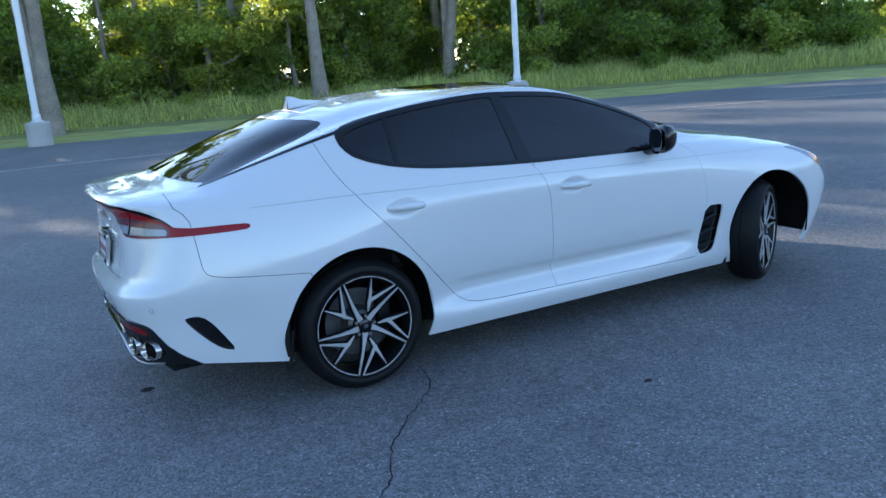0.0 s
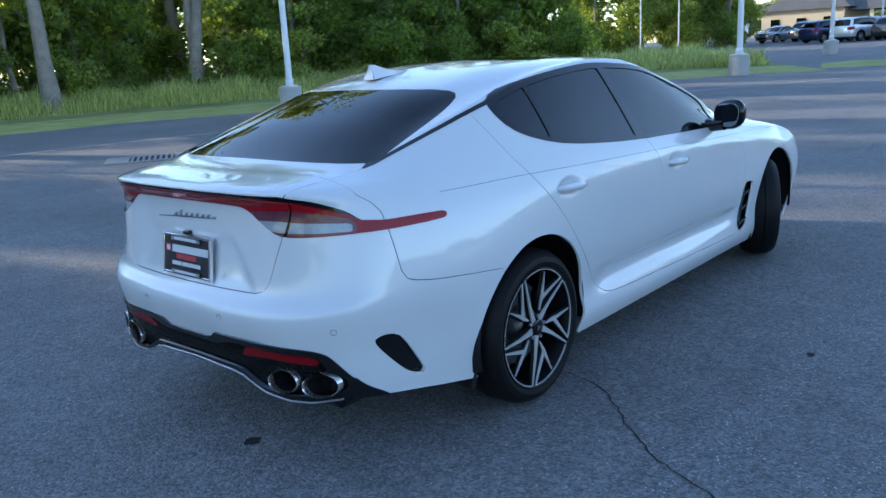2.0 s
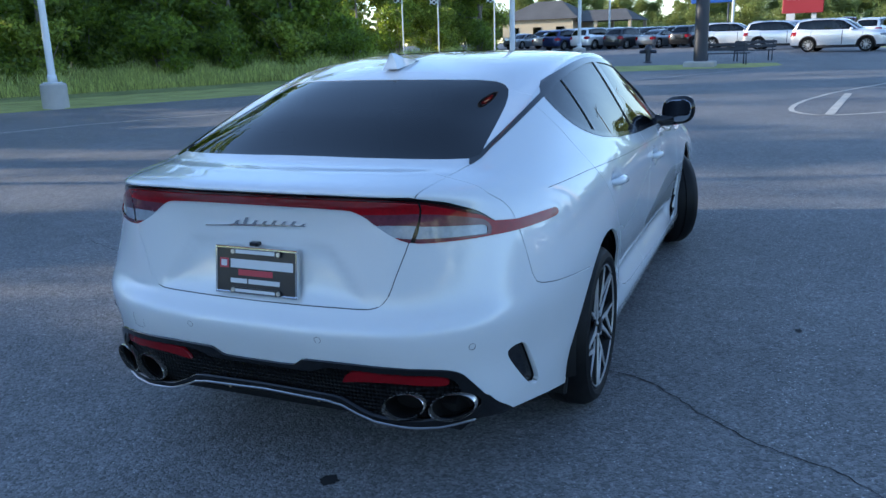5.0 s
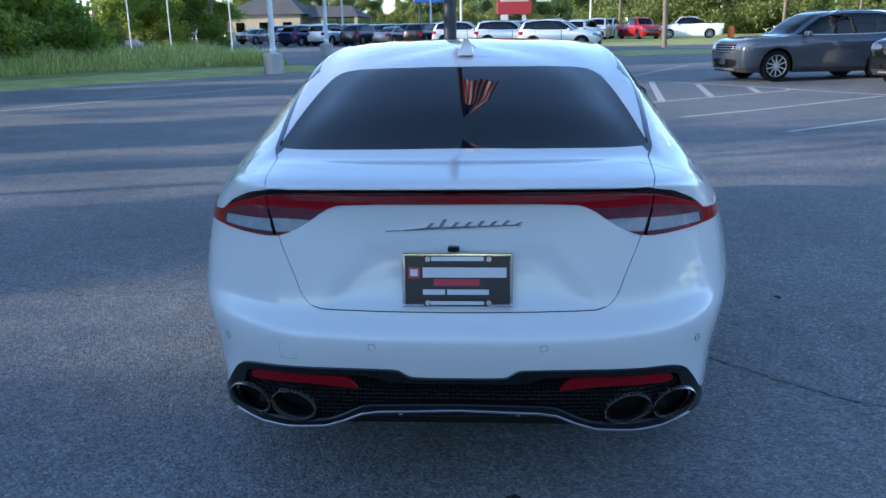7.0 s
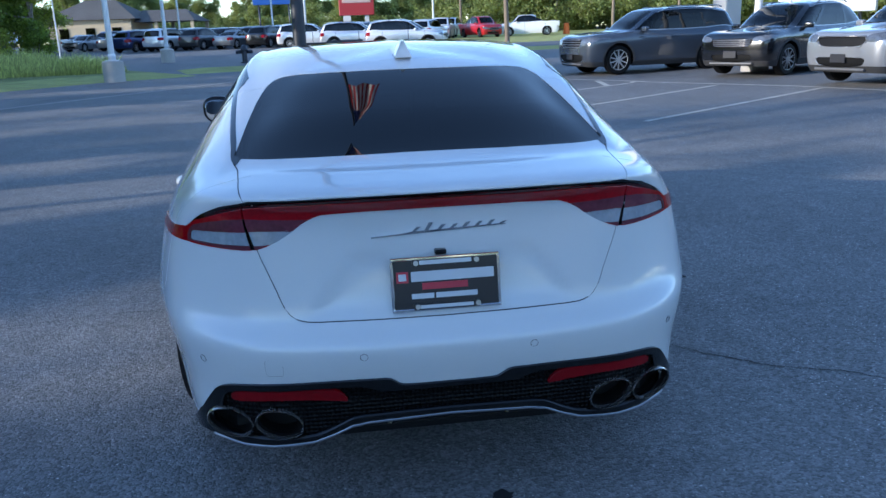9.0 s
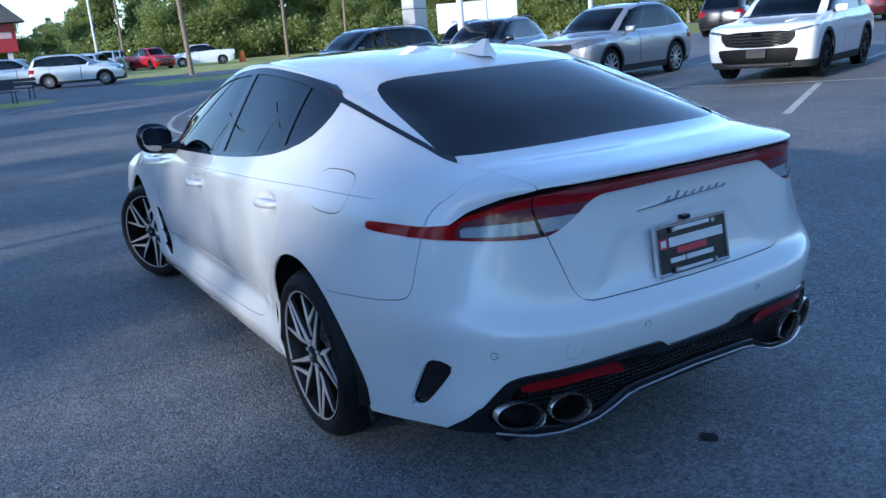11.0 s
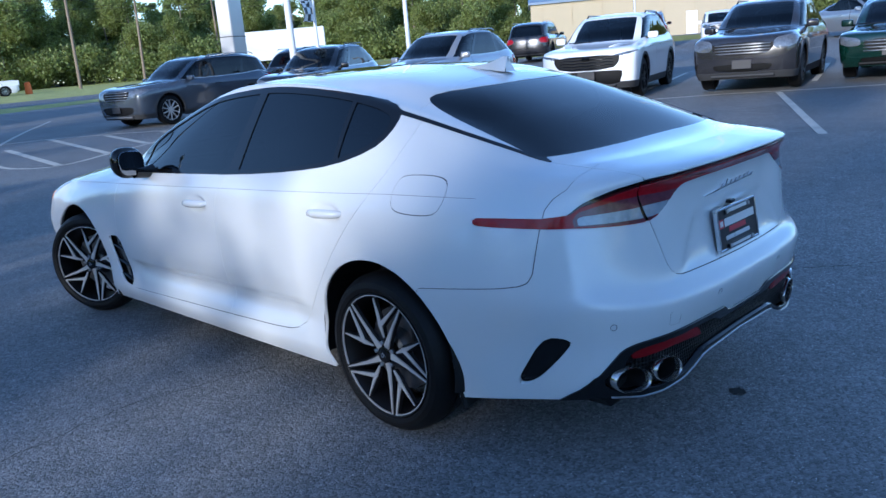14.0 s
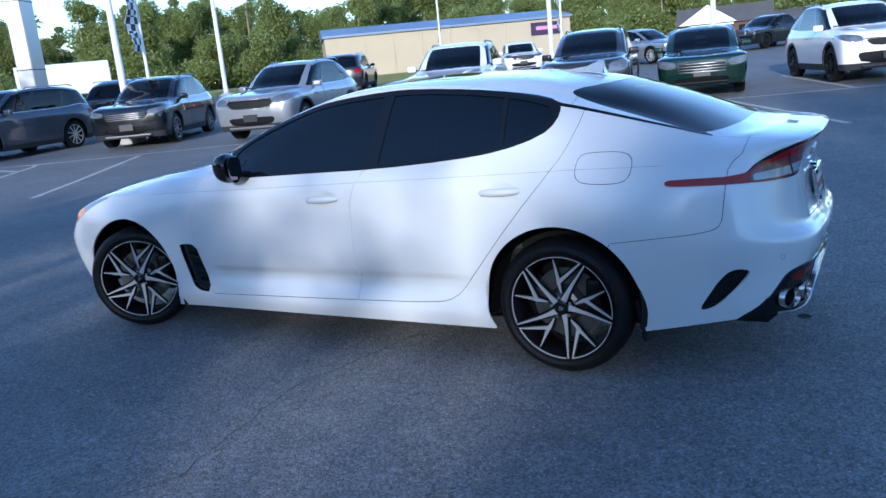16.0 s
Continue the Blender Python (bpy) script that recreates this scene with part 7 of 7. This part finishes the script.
for x, y, h, r in ((-24.1, 51.2, 6.6, 200), (-21.8, 52.4, 6.4, 200), (-18.0, 53.9, 6.4, 200), (30.6, 18, 4.4, 30), (26.4, 10.2, 4.4, 30), (11.4, 16.6, 5.0, 200)):
    banner(x, y, h, True, r)

# big square sign pillar
t = thing("sign_pillar", "tall light grey clad sign pillar", "sign", pose(14.6, 26.3, ground_z(14.6, 26.3), 0, 0, 30))
PANEL = mat("grey_sign_panel", (.45, .45, .46), .35, .4, grain=(.8, 20, .06))
part("pillar", box((0, 0, 4.5), (1.0, .6, 9.4), None, .04), PANEL, t)
for z in (2.4, 4.8, 7.2):
    part("panel_joint", box((0, 0, z), (1.012, .612, .03)), GAP, t)

# flagpole with its flag
fp = thing("flagpole", "very tall dark steel flagpole with a large striped flag", "flagpole", pose(-1.5, 30.9, ground_z(-1.5, 30.9)))
smooth(part("pole", tube([(0, 0, -.3), (0, 0, 20), (0, 0, 40.6)], [.27, .21, .11], 20), DARK_METAL, fp), 40)
part("footing", box((0, 0, .08), (1.2, 1.2, .3), None, .05), CONCRETE, fp)
FLAG_RED, FLAG_WHITE, FLAG_BLUE = mat("flag_red", (.42, .02, .03), .8), mat("flag_white", (.75, .74, .72), .8), mat("flag_blue", (.02, .03, .14), .8)


def flag_point(a, d):
    """A place on the limp flag: a across from the pole, d down from the top."""
    w = .4 + 2.5 * d ** .8
    return (.15 + a * w, .35 * math.sin(a * 11 + d * 2) * (.3 + d), 40.3 - 13.5 * d - 1.2 * a * (1 - d) + .5 * a * d)


def flag_strip(name, a0, a1, d0, d1, material):
    vs, fs = [], []
    for j in range(15):
        d = d0 + (d1 - d0) * j / 14
        vs += [flag_point(a0 + (a1 - a0) * q / 2, d) for q in range(3)]
    for j in range(14):
        for q in range(2):
            fs.append((3 * j + q, 3 * j + q + 1, 3 * j + q + 4, 3 * j + q + 3))
    part(name, (vs, fs), material, fp)


for k in range(13):
    flag_strip("stripe", k / 13, (k + 1) / 13, .42 if k < 7 else .0, 1.0, FLAG_RED if k % 2 == 0 else FLAG_WHITE)
flag_strip("canton", 0, 7 / 13, 0, .42, FLAG_BLUE)


def picnic_bench(x, y, r):
    t = thing("bench", "black metal bench on the grass", "bench", pose(x, y, ground_z(x, y) + .03, 0, 0, r), "benches")
    for k in range(3):
        part("seat_slat", box((0, -.16 + .16 * k, .45), (1.8, .13, .04), None, .01), DARK_METAL, t)
    for k in range(2):
        part("back_slat", box((0, .27 + .03 * k, .62 + .17 * k), (1.8, .03, .13), None, .01), DARK_METAL, t)
    for sx in (-.75, .75):
        part("leg", tube([(sx, -.2, 0), (sx, -.18, .43), (sx, .24, .43), (sx, .33, .9)], .025, 8), DARK_METAL, t)
        part("leg", tube([(sx, .25, 0), (sx, .24, .43)], .025, 8), DARK_METAL, t)


picnic_bench(-.6, 31.9, 15)
picnic_bench(.3, 35.5, 200)
t = thing("hydrant", "dark hydrant on the grass island", "hydrant", pose(-4.2, 35.3, ground_z(-4.2, 35.3) + .03))
bm = bmesh.new()
add_lathe(bm, [(0, .2), (.05, .2), (.06, .12), (.55, .12), (.58, .17), (.64, .17), (.78, .10), (.82, .03)], 18, "z")
smooth(part("barrel", fix(bm), DARK_METAL, t), 40)
for sx in (-1, 1):
    part("outlet", tube([(sx * .1, 0, .5), (sx * .38, 0, .5)], .085, 12), DARK_METAL, t)


def utility_pole(x, y, h, lean=0):
    z = ground_z(x, y)
    t = thing("utility_pole", "weathered wooden utility pole", "utility pole", pose(x, y, z, 0, lean, 25), "utility poles")
    smooth(part("post", tube([(0, 0, -.3), (0, 0, h)], [.16, .11], 12), WOOD_POLE, t), 40)
    part("crossarm", box((0, 0, h - .6), (2.2, .1, .12), None, .01), WOOD_POLE, t)
    for k in (-1, -.4, .4, 1):
        part("insulator", tube([(k, 0, h - .54), (k, 0, h - .38)], .035, 6), GAP, t)
    return (x, y, z + h - .5)


tops = [utility_pole(x, y, h, l) for x, y, h, l in ((10.9, 48, 9.5, -2), (27, 74, 10, 1), (38, 84, 10, 3), (50, 88, 10, -1), (62, 84, 10, 0), (75, 70, 10, 1), (15, 92, 10, 0))]
for a, b in zip(tops, tops[1:]):
    a, b = Vector(a), Vector(b)
    for dz in (0, -.9):
        pts = [a.lerp(b, k / 10) + Vector((0, 0, dz - 4 * .9 * (k / 10) * (1 - k / 10))) for k in range(11)]
        part("power_cable", tube(pts, .018, 4), GAP, None, "thin black overhead cable between the poles", "structure", "cable")

t = thing("traffic_barrel", "orange traffic barrel beside the road", "traffic barrel", pose(21.8, 72, ground_z(21.8, 72)))
bm = bmesh.new()
add_lathe(bm, [(0, .32), (.1, .30), (1.0, .24), (1.05, .1)], 16, "z")
smooth(part("barrel", fix(bm), mat("orange_plastic", (.8, .16, .02), .5), t), 40)

# ---- buildings ----
TAN = mat("tan_wall", (.46, .38, .26), .85, grain=(.4, 12, .08), bump=(30, .2, .01))
ROOF_GREY = mat("grey_shingle_roof", (.10, .095, .09), .9, grain=(.6, 15, .25), bump=(20, .6, .02))
ROOF_METAL = mat("blue_grey_metal_roof", (.20, .25, .34), .45, .3, grain=(.5, 8, .1))
BRICK = mat("red_brick_wall", (.12, .066, .05), .9, grain=(.7, 25, .25), bump=(30, .5, .01))
WHITE_WALL = mat("white_siding", (.72, .70, .66), .7, grain=(.5, 10, .05))


def facade_window(parent, c, size, rot):
    t = part("window", box(c, (size[0], .08, size[1]), rot), CAR_GLASS, parent)
    part("window_frame", box((c[0], c[1] - .03, c[2] - size[1] / 2 - .04), (size[0] + .16, .1, .08), rot), WHITE_WALL, t)


# long tan shed
x0, y0 = 54, 46
shed = thing("warehouse", "long tan metal warehouse with a low blue-grey roof", "warehouse", pose(70.1, 39.9, ground_z(70.1, 39.9), 0, 0, -51.6))
part("wall", box((0, 0, 1.8), (24, 12, 4.0)), TAN, shed)
bm = bmesh.new()
outline = [(-6.3, 3.8), (6.3, 3.8), (6.3, 4.0), (0, 4.9), (-6.3, 4.0)]
add_prism(bm, outline, 24.4, lambda a, b, d: (d - 12.2, a, b))
part("roof", fix(bm), ROOF_METAL, shed)
for k in range(9):
    part("wall_rib", box((-11 + k * 2.75, -6.03, 1.8), (.08, .06, 4.0)), TAN, shed)
part("sign_panel", box((9.6, -6.08, 2.9), (3.2, .1, 1.2), None, .02), mat("dark_purple_sign", (.035, .02, .05), .4), shed)
part("sign_mark", box((9.6, -6.14, 2.95), (2.2, .04, .35), None, .02), mat("pink_sign_mark", (.6, .25, .4), .4), shed)
part("shed_door", box((2.5, -6.04, 1.0), (1.0, .06, 2.1)), WHITE_WALL, shed)

# brick house with a white gable
house = thing("house", "red brick house with white gabled porch", "house", pose(86, 14.6, ground_z(86, 14.6), 0, 0, -80) @ Matrix.Scale(.64, 4))
part("wall", box((0, 0, 1.35), (14, 9, 3.1)), BRICK, house)
bm = bmesh.new()
add_prism(bm, [(-5.0, 2.8), (5.0, 2.8), (0, 5.6)], 14.8, lambda a, b, d: (d - 7.4, a, b))
part("roof", fix(bm), ROOF_GREY, house)
bm = bmesh.new()
add_prism(bm, [(-4.4, 2.9), (4.4, 2.9), (0, 5.8)], .3, lambda a, b, d: (a - 2.5, -5.1 + d, b))
part("gable", fix(bm), WHITE_WALL, house)
for k in range(5):
    facade_window(house, (-5.4 + 2.7 * k, -4.52, 1.6), (1.0, 1.3), None)
for sx in (-4.6, -1.8, .8):
    part("porch_column", tube([(sx, -6.0, -.2), (sx, -6.0, 2.5)], .12, 10), WHITE_WALL, house)
part("porch_roof", box((-1.9, -5.4, 2.6), (6.6, 2.0, .25), None, .04), WHITE_WALL, house)
part("annex", box((9.5, .5, 1.2), (5.5, 7, 2.6)), BRICK, house)
bm = bmesh.new()
add_prism(bm, [(-4, 2.4), (4, 2.4), (0, 4.0)], 6, lambda a, b, d: (6.6 + d, a + .5, b))
part("annex_roof", fix(bm), ROOF_GREY, house)

# showroom with a drive-through canopy beyond the far row
show = thing("showroom", "tan showroom with a dark hipped roof and open canopy", "building", pose(-31.5, 136, ground_z(-31.5, 136), 0, 0, -6) @ Matrix.Diagonal((1.4, 1.2, .9, 1)))
part("wall", box((-3.5, 0, 2.0), (9, 9, 4.4)), TAN, show)
bm = bmesh.new()
lo = [bm.verts.new((x, y, 4.1)) for x, y in ((-8.8, -5.2), (1.8, -5.2), (1.8, 5.2), (-8.8, 5.2))]
hi = [bm.verts.new((x, 0, 7.6)) for x in (-5.2, -1.8)]
bm.faces.new((lo[0], lo[1], hi[1], hi[0]))
bm.faces.new((lo[2], lo[3], hi[0], hi[1]))
bm.faces.new((lo[1], lo[2], hi[1]))
bm.faces.new((lo[3], lo[0], hi[0]))
bm.faces.new(lo[::-1])
part("roof", fix(bm), ROOF_GREY, show)
for k in range(3):
    facade_window(show, (-6.4 + 2.9 * k, -4.54, 1.9), (1.0, 1.7), None)
bm = bmesh.new()
lo = [bm.verts.new((x, y, 3.5)) for x, y in ((1.2, -4.2), (8, -4.2), (8, 4.2), (1.2, 4.2))]
hi = [bm.verts.new((x, 0, 5.6)) for x in (1.2, 6.2)]
bm.faces.new((lo[0], lo[1], hi[1], hi[0]))
bm.faces.new((lo[2], lo[3], hi[0], hi[1]))
bm.faces.new((lo[1], lo[2], hi[1]))
bm.faces.new((lo[3], lo[0], hi[0]))
bm.faces.new(lo[::-1])
part("canopy_roof", fix(bm), ROOF_GREY, show)
for xx in (3.6, 7.6):
    for yy in (-3.8, 3.8):
        part("canopy_post", box((xx, yy, 1.6), (.35, .35, 3.8)), TAN, show)
part("sign_board", box((-10.5, -6, 1.6), (3.2, .3, 1.8), None, .03), mat("pale_blue_sign", (.30, .42, .55), .4), show)

# red pylon sign with a little hipped roof
pyl = thing("pylon_sign", "red pylon sign under a small dark hipped roof", "sign", pose(3.2, 98, ground_z(3.2, 98), 0, 0, 0))
part("post", box((-1.2, 0, 1.3), (.9, .9, 3.2)), WHITE_WALL, pyl)
part("post", box((1.2, 0, 1.3), (.5, .5, 3.2)), WHITE_WALL, pyl)
part("sign_panel", box((0, -.1, 4.1), (4.2, .8, 3.0), None, .05), mat("red_sign", (.42, .03, .035), .4), pyl)
part("sign_mark", box((0, -.53, 4.4), (3.4, .06, .7), None, .03), mat("pale_sign_mark", (.65, .45, .42), .4), pyl)
bm = bmesh.new()
lo = [bm.verts.new((x, y, 5.7)) for x, y in ((-3.2, -1.6), (3.2, -1.6), (3.2, 1.6), (-3.2, 1.6))]
hi = [bm.verts.new((x, 0, 8.0)) for x in (-1.0, 1.0)]
bm.faces.new((lo[0], lo[1], hi[1], hi[0]))
bm.faces.new((lo[2], lo[3], hi[0], hi[1]))
bm.faces.new((lo[1], lo[2], hi[1]))
bm.faces.new((lo[3], lo[0], hi[0]))
bm.faces.new(lo[::-1])
part("roof", fix(bm), ROOF_GREY, pyl)
t = thing("billboard", "distant blue and white roadside sign", "sign", pose(-7.5, 112, ground_z(-7.5, 112)))
part("panel", box((0, 0, 5.6), (5.5, .4, 2.2), None, .05), mat("blue_sign", (.03, .11, .42), .4), t)
part("mark", box((0, -.25, 5.6), (4.0, .06, .7), None, .03), WHITE_WALL, t)
for sx in (-2, 2):
    part("post", tube([(sx, 0, -.2), (sx, 0, 4.6)], .12, 8), DARK_METAL, t)

# white box trailer
t = thing("trailer", "long white box trailer parked on the grass", "trailer", pose(39, 58, ground_z(39, 58), 0, 0, -38))
part("box_body", box((0, 0, 2.3), (7.0, 2.4, 2.5), None, .05), WHITE_METAL, t)
for sx in (-2.2, -1.2):
    part("wheel", tube([(sx, -1.15, .5), (sx, 1.15, .5)], .5, 18), RUBBER, t)
part("landing_leg", box((2.4, 0, .55), (.2, 1.6, 1.2)), DARK_METAL, t)
